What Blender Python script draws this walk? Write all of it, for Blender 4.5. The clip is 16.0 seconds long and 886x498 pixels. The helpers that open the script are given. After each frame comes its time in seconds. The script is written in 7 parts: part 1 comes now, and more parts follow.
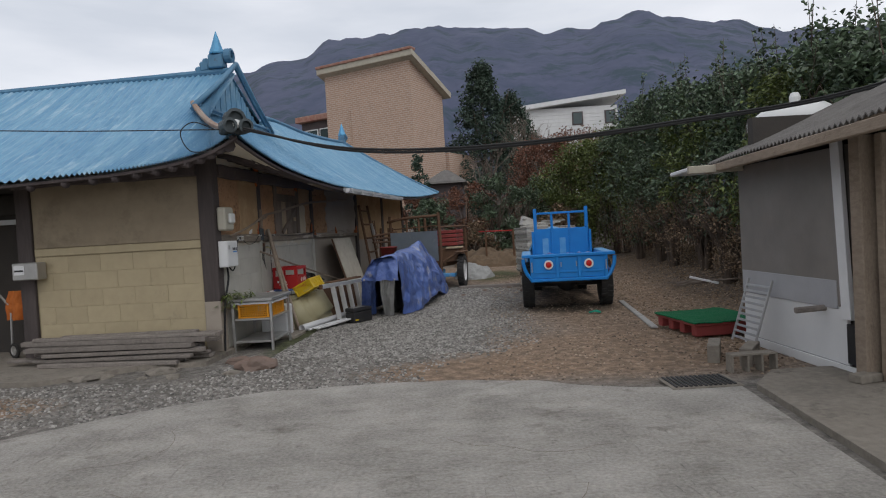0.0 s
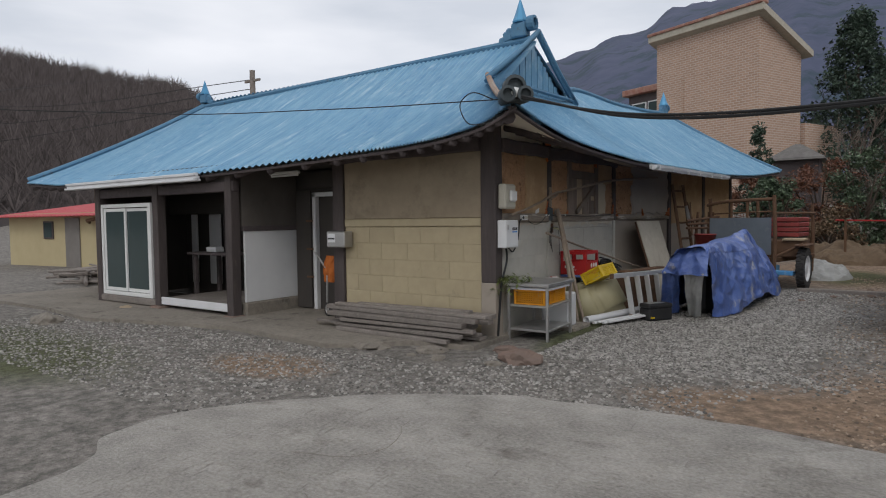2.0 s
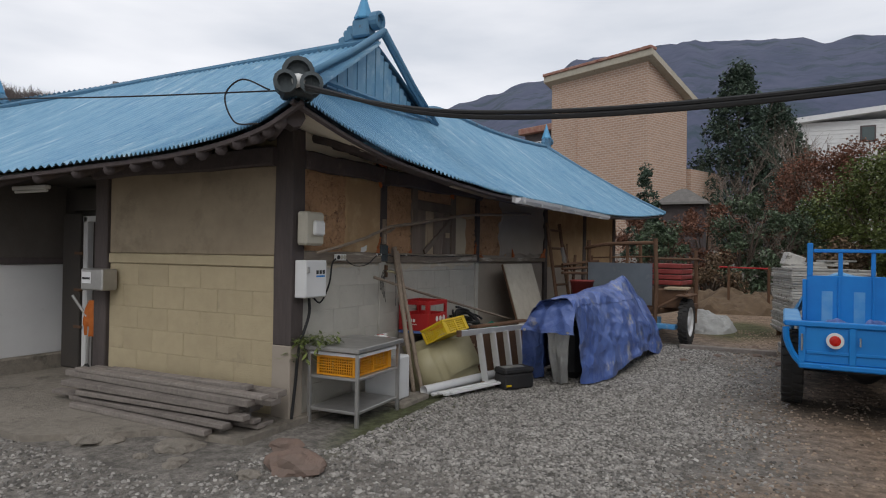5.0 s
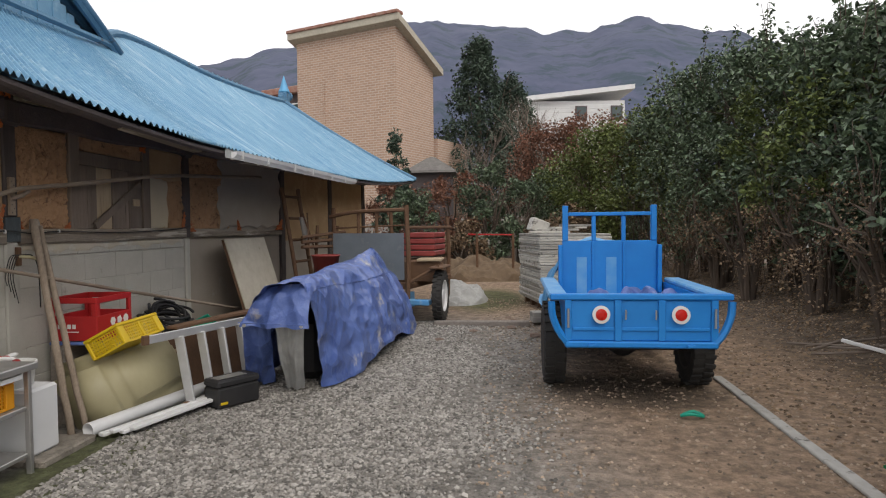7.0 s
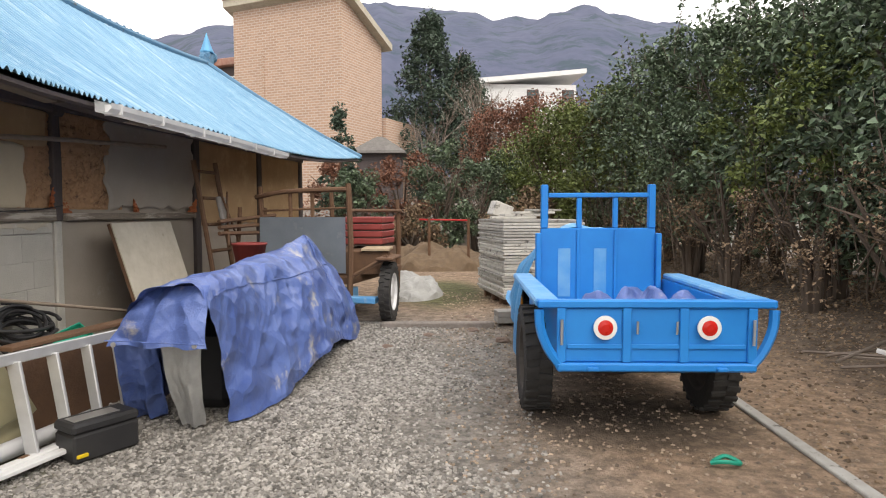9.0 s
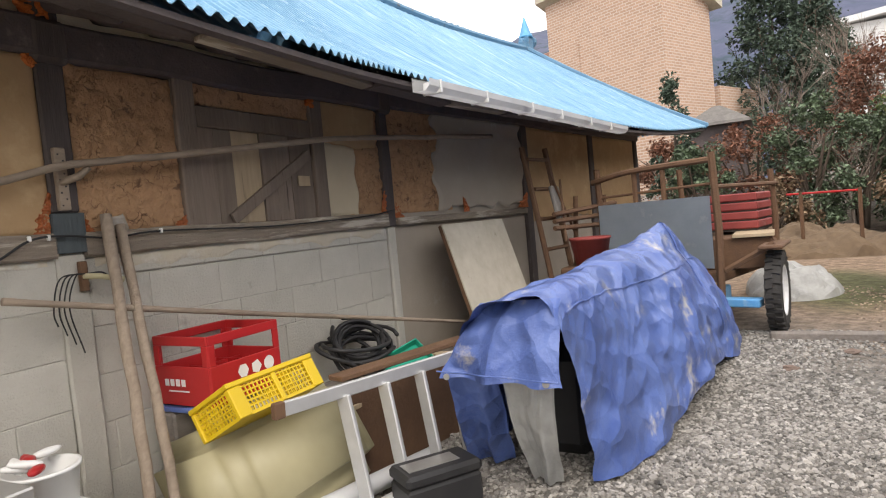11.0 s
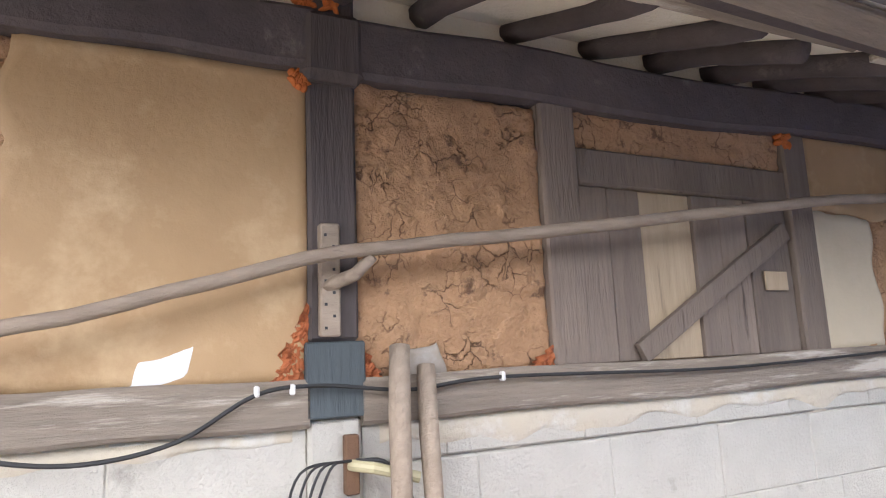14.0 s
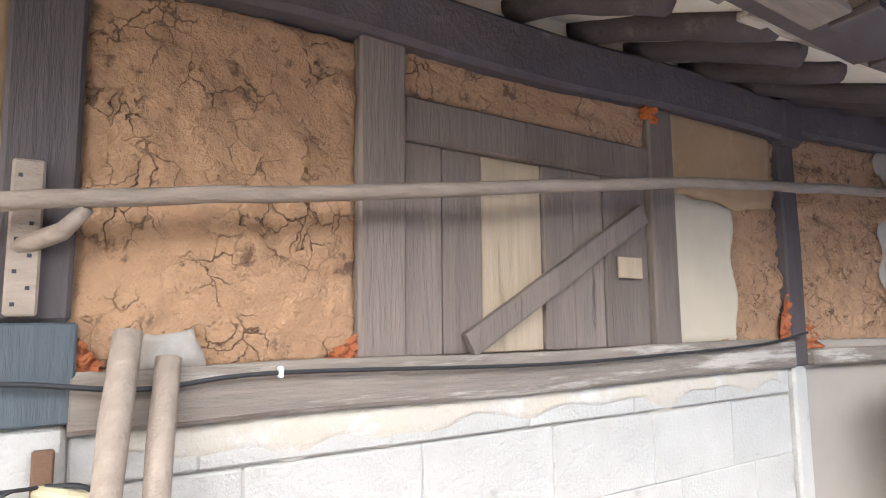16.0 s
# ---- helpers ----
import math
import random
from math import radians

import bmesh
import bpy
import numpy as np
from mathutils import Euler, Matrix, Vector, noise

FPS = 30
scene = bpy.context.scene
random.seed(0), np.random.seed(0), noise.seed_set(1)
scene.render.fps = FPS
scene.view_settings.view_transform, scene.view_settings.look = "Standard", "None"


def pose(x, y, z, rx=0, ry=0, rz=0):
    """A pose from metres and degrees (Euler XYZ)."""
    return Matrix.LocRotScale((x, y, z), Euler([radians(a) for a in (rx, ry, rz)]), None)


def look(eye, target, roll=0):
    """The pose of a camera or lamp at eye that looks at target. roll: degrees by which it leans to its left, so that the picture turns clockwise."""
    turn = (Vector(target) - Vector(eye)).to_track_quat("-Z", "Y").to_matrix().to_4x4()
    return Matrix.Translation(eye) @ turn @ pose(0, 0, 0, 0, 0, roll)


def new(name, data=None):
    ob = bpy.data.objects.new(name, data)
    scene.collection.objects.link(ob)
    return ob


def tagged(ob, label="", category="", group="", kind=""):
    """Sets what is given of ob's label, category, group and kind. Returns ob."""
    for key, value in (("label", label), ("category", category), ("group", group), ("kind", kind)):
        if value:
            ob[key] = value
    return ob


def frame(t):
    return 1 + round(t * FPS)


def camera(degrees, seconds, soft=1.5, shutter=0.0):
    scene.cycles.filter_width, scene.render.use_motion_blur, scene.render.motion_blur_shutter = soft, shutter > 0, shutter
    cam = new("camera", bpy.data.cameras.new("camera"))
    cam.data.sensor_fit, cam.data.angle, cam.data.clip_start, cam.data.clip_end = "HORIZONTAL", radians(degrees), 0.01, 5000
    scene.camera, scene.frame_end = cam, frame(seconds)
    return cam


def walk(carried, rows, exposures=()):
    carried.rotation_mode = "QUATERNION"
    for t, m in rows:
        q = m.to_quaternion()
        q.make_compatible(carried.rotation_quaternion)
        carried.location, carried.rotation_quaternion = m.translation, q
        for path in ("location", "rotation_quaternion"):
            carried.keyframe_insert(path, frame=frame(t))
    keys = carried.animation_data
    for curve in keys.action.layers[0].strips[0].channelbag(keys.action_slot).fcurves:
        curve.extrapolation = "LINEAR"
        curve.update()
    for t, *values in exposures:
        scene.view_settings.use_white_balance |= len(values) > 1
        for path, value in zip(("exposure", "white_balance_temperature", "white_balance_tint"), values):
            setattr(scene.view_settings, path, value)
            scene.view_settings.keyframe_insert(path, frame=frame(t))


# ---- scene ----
cam = camera(70.8, 16.0, soft=1.1)
PATH = [
    (0, (3.269, -6.818, 1.28), (3.074, -4.829, 1.22), -3.3),
    (0.5, (3.326, -6.689, 1.29), (2.764, -4.77, 1.238), -3.1),
    (1, (3.405, -6.423, 1.302), (2.569, -4.608, 1.215), -4.0),
    (1.5, (3.468, -6.052, 1.337), (2.405, -4.36, 1.263), -1.0),
    (2, (3.397, -5.83, 1.32), (2.251, -4.193, 1.224), -0.7),
    (2.5, (3.434, -5.537, 1.317), (2.384, -3.835, 1.278), -1.8),
    (3, (3.645, -5.276, 1.314), (2.567, -3.592, 1.282), -1.3),
    (5.5, (3.226, -3.516, 1.37), (2.439, -1.678, 1.395), 0.8),
    (6, (3.206, -3.167, 1.347), (2.562, -1.273, 1.332), 0.2),
    (6.5, (3.211, -2.823, 1.355), (2.691, -0.892, 1.341), 2.2),
    (7, (3.1, -2.444, 1.353), (2.941, -0.451, 1.282), -0.6),
    (7.5, (3.026, -2.124, 1.329), (3.051, -0.127, 1.213), 0.1),
    (8, (3.064, -1.801, 1.351), (3.143, 0.193, 1.224), 0.4),
    (10.5, (2.643, -0.406, 1.287), (2.061, 1.505, 1.199), -3.6),
    (11, (2.498, -0.124, 1.279), (1.535, 1.627, 1.188), -5.3),
    (11.5, (2.368, 0.181, 1.315), (0.996, 1.636, 1.354), -3.6),
    (12, (2.104, 0.372, 1.316), (0.525, 1.599, 1.355), -2.7),
    (12.5, (1.888, 0.558, 1.347), (0.203, 1.628, 1.472), -3.9),
    (13, (1.754, 0.785, 1.404), (-0.079, 1.57, 1.563), -1.7),
    (13.5, (1.575, 0.884, 1.386), (-0.28, 1.601, 1.601), -1.7),
    (14, (1.349, 0.979, 1.417), (-0.438, 1.818, 1.737), -2.4),
    (14.5, (1.268, 1.077, 1.438), (-0.532, 1.9, 1.725), -3.1),
    (15, (1.228, 1.204, 1.472), (-0.577, 2.026, 1.733), -0.4),
    (15.5, (1.208, 1.306, 1.46), (-0.523, 2.28, 1.696), 0.1),
    (16, (1.194, 1.328, 1.442), (-0.456, 2.434, 1.672), -0.5),
]
EXPOSURES = [(0, -0.31, 6350, 10), (5.5, -0.25, 6450, 10), (6.5, 0.0, 6550, 10), (7, 0.3, 6850, 11), (8, 0.95, 7150, 11), (10.5, 1.0, 7050, 12), (11.5, 1.35, 6950, 13), (12.5, 1.92, 6600, 16), (13.5, 2.35, 6350, 15), (14.5, 2.86, 6300, 14), (16, 3.1, 6250, 12)]
walk(cam, [(t, look(eye, target, roll)) for t, eye, target, roll in PATH], EXPOSURES)

# ---- light ----
world = bpy.data.worlds.new("world")
scene.world = world
world.use_nodes = True
wn, wl = world.node_tree.nodes, world.node_tree.links
sky = wn.new("ShaderNodeTexSky")
sky.sky_type, sky.sun_disc = "NISHITA", False
sky.sun_elevation, sky.sun_rotation = radians(42), radians(150)
sky_dim = wn.new("ShaderNodeVectorMath")
sky_dim.operation = "SCALE"
sky_dim.inputs["Scale"].default_value = 0.1
cloud_map = wn.new("ShaderNodeMapping")
cloud_map.inputs["Scale"].default_value = (1.2, 1.2, 5.0)
cloud_noise = wn.new("ShaderNodeTexNoise")
cloud_noise.inputs["Scale"].default_value, cloud_noise.inputs["Detail"].default_value = 2.2, 5
cloud_ramp = wn.new("ShaderNodeValToRGB")
cloud_ramp.color_ramp.elements[0].position, cloud_ramp.color_ramp.elements[1].position = 0.3, 0.7
cloud_ramp.color_ramp.elements[0].color = (0.74, 0.77, 0.83, 1)
cloud_ramp.color_ramp.elements[1].color = (1.05, 1.05, 1.08, 1)
sky_mix = wn.new("ShaderNodeMix")
sky_mix.data_type = "RGBA"
sky_mix.inputs[0].default_value = 0.9
sky_tex = wn.new("ShaderNodeTexCoord")
wl.new(sky_tex.outputs["Generated"], cloud_map.inputs["Vector"])
wl.new(cloud_map.outputs[0], cloud_noise.inputs["Vector"])
wl.new(cloud_noise.outputs["Fac"], cloud_ramp.inputs[0])
wl.new(sky.outputs[0], sky_dim.inputs[0])
wl.new(sky_dim.outputs[0], sky_mix.inputs[6])
wl.new(cloud_ramp.outputs[0], sky_mix.inputs[7])
wl.new(sky_mix.outputs[2], wn["Background"].inputs[0])
wn["Background"].inputs[1].default_value = 1.15
sun = new("sun", bpy.data.lights.new("sun", "SUN"))
sun.data.energy, sun.data.angle, sun.data.color = 0.8, radians(25), (1, 0.96, 0.9)
sun.matrix_world = look((0, 0, 30), (-8, 14, 30 - 16))

# ---- materials ----


def rgb(c):
    return (c[0], c[1], c[2], 1)


def material(name, c1, c2=None, rough=0.8, metal=0.0, scale=8.0, detail=6, big=0.9, c3=None, c3_at=0.6,
             c3_width=0.1, c3_scale=1.5, bump=0.25, bump_scale=40.0, stretch=(1, 1, 1), rand=0.0, island=0.0, alpha=1.0):
    """Two colours mixed by fine grain and by broad patches, a third as stains, relief from grain."""
    m = bpy.data.materials.new(name)
    m.use_nodes = True
    n, l = m.node_tree.nodes, m.node_tree.links
    bsdf = n["Principled BSDF"]
    c2 = c2 or tuple(v * 0.7 for v in c1)
    tex, mp = n.new("ShaderNodeTexCoord"), n.new("ShaderNodeMapping")
    mp.inputs["Scale"].default_value = stretch
    l.new(tex.outputs["Object"], mp.inputs["Vector"])
    vec = mp.outputs[0]
    if rand:
        info, shift = n.new("ShaderNodeObjectInfo"), n.new("ShaderNodeVectorMath")
        shift.operation = "MULTIPLY_ADD"
        shift.inputs[1].default_value = (9.0, 7.0, 5.0)
        l.new(info.outputs["Random"], shift.inputs[0])
        l.new(mp.outputs[0], shift.inputs[2])
        vec = shift.outputs[0]

    def tex_noise(s, d, rgh=0.6):
        t = n.new("ShaderNodeTexNoise")
        t.inputs["Scale"].default_value, t.inputs["Detail"].default_value, t.inputs["Roughness"].default_value = s, d, rgh
        l.new(vec, t.inputs["Vector"])
        return t.outputs["Fac"]

    def ramp(src, a, b):
        r = n.new("ShaderNodeMapRange")
        r.inputs[1].default_value, r.inputs[2].default_value = a, b
        l.new(src, r.inputs[0])
        return r.outputs[0]

    def mix(f, a, b):
        x = n.new("ShaderNodeMix")
        x.data_type = "RGBA"
        for sock, v in ((0, f), (6, a), (7, b)):
            if isinstance(v, (int, float)):
                x.inputs[sock].default_value = v
            elif isinstance(v, tuple):
                x.inputs[sock].default_value = rgb(v)
            else:
                l.new(v, x.inputs[sock])
        return x.outputs[2]

    fine, broad = tex_noise(scale, detail), tex_noise(big, 4)
    add = n.new("ShaderNodeMath")
    add.operation = "ADD"
    l.new(ramp(fine, 0.3, 0.7), add.inputs[0])
    l.new(ramp(broad, 0.3, 0.7), add.inputs[1])
    half = n.new("ShaderNodeMath")
    half.operation = "MULTIPLY"
    half.inputs[1].default_value = 0.5
    l.new(add.outputs[0], half.inputs[0])
    col = mix(half.outputs[0], c1, c2)
    if c3:
        col = mix(ramp(tex_noise(c3_scale, 8, 0.7), c3_at, c3_at + c3_width), col, c3)
    if rand or island:
        if island:
            g = n.new("ShaderNodeNewGeometry")
            src, amount = g.outputs["Random Per Island"], island
        else:
            src, amount = info.outputs["Random"], rand
        hsv = n.new("ShaderNodeHueSaturation")
        r = n.new("ShaderNodeMapRange")
        r.inputs[3].default_value, r.inputs[4].default_value = 1 - amount, 1 + amount
        l.new(src, r.inputs[0])
        l.new(r.outputs[0], hsv.inputs["Value"])
        l.new(col, hsv.inputs["Color"])
        col = hsv.outputs[0]
    l.new(col, bsdf.inputs["Base Color"])
    bsdf.inputs["Metallic"].default_value = metal
    rr = n.new("ShaderNodeMapRange")
    rr.inputs[3].default_value, rr.inputs[4].default_value = max(rough - 0.12, 0.02), min(rough + 0.12, 1)
    l.new(fine, rr.inputs[0])
    l.new(rr.outputs[0], bsdf.inputs["Roughness"])
    bsdf.inputs["Specular IOR Level"].default_value = 0.35
    bsdf.inputs["Alpha"].default_value = alpha
    if bump:
        b = n.new("ShaderNodeBump")
        b.inputs["Strength"].default_value, b.inputs["Distance"].default_value = bump, 0.02
        l.new(tex_noise(bump_scale, 6, 0.65), b.inputs["Height"])
        l.new(b.outputs[0], bsdf.inputs["Normal"])
    return m


M = {}
ROOF = dict(c1=(0.085, 0.24, 0.41), c2=(0.24, 0.425, 0.55), rough=0.45, scale=7, detail=10, big=1.2, c3=(0.46, 0.60, 0.67), c3_at=0.55, c3_width=0.2, c3_scale=2.2, bump=0.25, bump_scale=30)
M["roof_east"] = material("roof_east", stretch=(0.45, 5.0, 0.45), **ROOF)
M["roof_south"] = material("roof_south", stretch=(5.0, 0.45, 0.45), **ROOF)
M["roof_blue"] = M["roof_south"]
M["roof_rust"] = material("roof_rust", (0.25, 0.12, 0.06), (0.4, 0.36, 0.32), 0.8, 0, 12, 6, 2)
M["ridge_blue"] = material("ridge_blue", (0.07, 0.18, 0.30), (0.12, 0.25, 0.36), 0.6, 0, 8, 5, 3, (0.10, 0.09, 0.08), 0.58, 0.1, 7)
M["spike_blue"] = material("spike_blue", (0.10, 0.34, 0.55), (0.08, 0.24, 0.42), 0.4, 0.2, 6)
M["bleached_wood"] = material("bleached_wood", (0.35, 0.28, 0.215), (0.21, 0.163, 0.122), 0.85, 0, 16, 8, 2, (0.16, 0.125, 0.10), 0.62, 0.08, 6, 0.5, 40, (5, 0.6, 2))
M["slate_paint"] = material("slate_paint", (0.07, 0.085, 0.09), (0.05, 0.06, 0.065), 0.6, 0, 10, 6, 3, bump=0.4, bump_scale=25, stretch=(3, 3, .4))
M["hill_tree"] = material("hill_tree", (0.135, 0.112, 0.105), (0.085, 0.072, 0.070), 1.0, 0, .3, island=.5, bump=0)
M["dark_wood"] = material("dark_wood", (0.060, 0.049, 0.050), (0.115, 0.093, 0.090), 0.75, 0, 10, 6, 1.5, (0.17, 0.145, 0.125), 0.60, 0.12, 5, 0.45, 30, (1.5, 1.5, 1.5))
M["post_wood"] = material("post_wood", (0.050, 0.041, 0.040), (0.10, 0.081, 0.075), 0.75, 0, 14, 6, 1.5, (0.17, 0.145, 0.12), 0.62, 0.1, 4, 0.4, 25, (3, 3, 0.35))
M["grey_wood"] = material("grey_wood", (0.29, 0.255, 0.225), (0.15, 0.13, 0.115), 0.85, 0, 14, 8, 2, (0.32, 0.29, 0.26), 0.62, 0.1, 6, 0.4, 40, (3, 0.4, 3), 0.12)
M["sill_wood"] = material("sill_wood", (0.16, 0.13, 0.105), (0.30, 0.25, 0.195), 0.85, 0, 14, 8, 1.4, (0.48, 0.43, 0.36), 0.53, 0.1, 3, 0.5, 30, (4, 0.5, 6))
M["board_wood"] = material("board_wood", (0.145, 0.112, 0.09), (0.24, 0.19, 0.15), 0.85, 0, 14, 8, 2, (0.06, 0.045, 0.036), 0.61, 0.08, 5, 0.5, 30, (4, 4, 0.35), 0.2)
M["pale_wood"] = material("pale_wood", (0.46, 0.36, 0.24), (0.34, 0.26, 0.17), 0.8, 0, 12, 6, 2, (0.20, 0.15, 0.10), 0.62, 0.1, 4, 0.3, 30, (4, 4, 0.4))
M["mud"] = material("mud", (0.36, 0.205, 0.11), (0.50, 0.30, 0.165), 0.95, 0, 22, 12, 3, (0.17, 0.095, 0.055), 0.58, 0.08, 13, 1.0, 38)
M["plaster"] = material("plaster", (0.43, 0.285, 0.15), (0.31, 0.195, 0.098), 0.6, 0, 3.5, 9, 2.2, (0.50, 0.36, 0.205), 0.52, 0.2, 4, 0.15, 60)
M["plaster_pale"] = material("plaster_pale", (0.54, 0.46, 0.33), (0.45, 0.38, 0.27), 0.8, 0, 3, 5, 1.5, None, bump=0.1)
M["plaster_grey"] = material("plaster_grey", (0.37, 0.32, 0.265), (0.29, 0.25, 0.205), 0.85, 0, 3, 6, 1.0, (0.42, 0.39, 0.35), 0.6, 0.15, 3, 0.12)
M["soffit"] = material("soffit", (0.84, 0.79, 0.68), (0.74, 0.67, 0.54), 0.9, 0, 6, 8, 2, (0.30, 0.21, 0.14), 0.67, 0.05, 3, 0.5)
M["mortar_smear"] = material("mortar_smear", (0.50, 0.44, 0.33), (0.46, 0.42, 0.35), 0.9, 0, 8, 8, 2, (0.54, 0.52, 0.46), 0.52, 0.1, 4, 0.4, 40)
M["clay_red"] = material("clay_red", (0.46, 0.15, 0.055), (0.33, 0.10, 0.04), 0.85, 0, 25, 8, 8, (0.20, 0.07, 0.04), 0.6, 0.08, 14, 0.8, 50)
M["dark_plaster"] = material("dark_plaster", (0.13, 0.115, 0.10), (0.08, 0.07, 0.062), 0.9, 0, 3, 8, 1.2, bump=0.2)
M["block_paint"] = material("block_paint", (0.49, 0.47, 0.415), (0.405, 0.385, 0.335), 0.85, 0, 7, 10, 1.0, (0.30, 0.28, 0.245), 0.63, 0.1, 5, 0.5, 80, (1, 1, 1), 0.05)
M["mortar"] = material("mortar", (0.42, 0.40, 0.35), (0.34, 0.32, 0.28), 0.9, 0, 9)
M["yellow_block"] = material("yellow_block", (0.46, 0.385, 0.245), (0.38, 0.315, 0.205), 0.85, 0, 9, 10, 1.0, (0.29, 0.25, 0.17), 0.60, 0.14, 2.5, 0.45, 70, (1, 1, 1), 0.05)
M["yellow_joint"] = material("yellow_joint", (0.31, 0.255, 0.16), (0.24, 0.20, 0.125), 0.9, 0, 9)
M["yellow_plaster"] = material("yellow_plaster", (0.36, 0.29, 0.20), (0.24, 0.192, 0.135), 0.85, 0, 4.5, 10, 1.3, (0.16, 0.13, 0.09), 0.52, 0.25, 1.8, 0.3)
M["concrete"] = material("concrete", (0.54, 0.505, 0.455), (0.19, 0.176, 0.154), 0.9, 0, 42, 15, 2.0, (0.16, 0.142, 0.118), 0.58, 0.14, 1.8, 1.0, 60, (1, 1.25, 1))
M["apron"] = material("apron", (0.33, 0.29, 0.24), (0.17, 0.152, 0.128), 0.9, 0, 18, 14, 1.6, (0.12, 0.105, 0.085), 0.57, 0.12, 3, 0.9, 45)
M["stone"] = material("stone", (0.36, 0.34, 0.312), (0.155, 0.144, 0.128), 0.9, 0, 20, 4, 6, island=0.6, bump=0.3)
M["earth_stone"] = material("earth_stone", (0.36, 0.28, 0.21), (0.17, 0.125, 0.09), 0.95, 0, 20, 4, 6, island=0.6, bump=0.3)
M["twig_dark"] = material("twig_dark", (0.12, 0.09, 0.068), (0.07, 0.053, 0.042), 0.95, 0, 6, 3, 2, island=0.4, bump=0)
M["rock"] = material("rock", (0.24, 0.16, 0.125), (0.16, 0.125, 0.105), 0.9, 0, 6, 8, 2, bump=0.8, bump_scale=20)
M["white_metal"] = material("white_metal", (0.72, 0.72, 0.72), (0.6, 0.6, 0.6), 0.5, 0, 5, 5, 2, (0.38, 0.34, 0.3), 0.66, 0.1, 4, 0.05)
M["white_paint"] = material("white_paint", (0.70, 0.70, 0.69), (0.60, 0.60, 0.60), 0.55, 0, 3, 5, 1, (0.45, 0.44, 0.42), 0.65, 0.15, 2, 0.05)
M["black"] = material("black", (0.018, 0.018, 0.02), (0.035, 0.034, 0.034), 0.5, 0, 8, bump=0.05)
# near-black: shade of unlit interiors put into colour, also plain dark parts
M["dark_and_shade"] = material("dark_and_shade", (0.05, 0.045, 0.042), (0.08, 0.07, 0.06), 0.9, 0, 3)
M["foam"] = material("foam", (0.52, 0.15, 0.035), (0.40, 0.105, 0.025), 0.8, 0, 20, 5, 8, bump=0.5, bump_scale=60)
M["steel"] = material("steel", (0.50, 0.49, 0.47), (0.38, 0.37, 0.355), 0.4, 0.75, 8, 6, 2, (0.30, 0.25, 0.2), 0.66, 0.1, 6, 0.05)
M["aluminium"] = material("aluminium", (0.66, 0.66, 0.66), (0.54, 0.54, 0.54), 0.45, 0.6, 8, 6, 2, (0.4, 0.38, 0.35), 0.66, 0.1, 6, 0.05)
M["beige_box"] = material("beige_box", (0.50, 0.47, 0.38), (0.42, 0.39, 0.32), 0.5, 0, 6, bump=0.03)
M["truck_blue"] = material("truck_blue", (0.010, 0.175, 0.52), (0.014, 0.22, 0.60), 0.38, 0, 4, 6, 2, (0.16, 0.36, 0.62), 0.66, 0.12, 2.5, 0.04)
M["truck_worn"] = material("truck_worn", (0.17, 0.38, 0.61), (0.05, 0.27, 0.60), 0.4, 0, 6, 10, 3, (0.33, 0.46, 0.58), 0.62, 0.1, 4, 0.04)
M["rubber"] = material("rubber", (0.022, 0.022, 0.022), (0.05, 0.046, 0.042), 0.85, 0, 12, bump=0.3)
M["red_plastic"] = material("red_plastic", (0.42, 0.018, 0.02), (0.34, 0.02, 0.02), 0.4, 0, 6, bump=0.03)
M["yellow_plastic"] = material("yellow_plastic", (0.66, 0.46, 0.012), (0.56, 0.38, 0.015), 0.45, 0, 6, bump=0.03)
M["orange_plastic"] = material("orange_plastic", (0.70, 0.30, 0.012), (0.60, 0.25, 0.012), 0.45, 0, 6, bump=0.03)
M["green_plastic"] = material("green_plastic", (0.01, 0.33, 0.22), (0.012, 0.27, 0.18), 0.4, 0, 6, bump=0.03)
M["tub"] = material("tub", (0.40, 0.36, 0.22), (0.32, 0.285, 0.17), 0.45, 0, 4, 6, 2, (0.24, 0.2, 0.12), 0.62, 0.2, 3, 0.05)
M["white_plastic"] = material("white_plastic", (0.74, 0.74, 0.72), (0.64, 0.64, 0.62), 0.4, 0, 5, bump=0.02)
M["lamp_red"] = material("lamp_red", (0.55, 0.02, 0.012), (0.45, 0.015, 0.01), 0.25, 0, 5, bump=0)
M["tarp_blue"] = material("tarp_blue", (0.055, 0.10, 0.32), (0.14, 0.205, 0.45), 0.34, 0, 9, 10, 2.5, (0.46, 0.44, 0.42), 0.58, 0.10, 3.2, 0.4, 30)
M["tarp_white"] = material("tarp_white", (0.42, 0.42, 0.40), (0.26, 0.26, 0.25), 0.6, 0, 9, 8, 3, bump=0.4, bump_scale=30)
M["red_tile"] = material("red_tile", (0.24, 0.075, 0.05), (0.42, 0.28, 0.22), 0.75, 0, 3, 5, 1.5)
M["cream"] = material("cream", (0.52, 0.44, 0.26), (0.46, 0.38, 0.225), 0.85, 0, 3)
M["red_sheet"] = material("red_sheet", (0.42, 0.06, 0.07), (0.48, 0.10, 0.10), 0.5, 0, 3)
M["grey_sheet"] = material("grey_sheet", (0.23, 0.21, 0.19), (0.17, 0.155, 0.14), 0.5, 0, 3, 4, 1, bump=0.08)
M["slate_roof"] = material("slate_roof", (0.11, 0.10, 0.095), (0.19, 0.18, 0.165), 0.9, 0, 8, 8, 2, (0.12, 0.11, 0.10), 0.58, 0.1, 6, 0.4)
M["bark"] = material("bark", (0.12, 0.095, 0.075), (0.19, 0.16, 0.13), 0.95, 0, 12, 8, 3, bump=0.6)
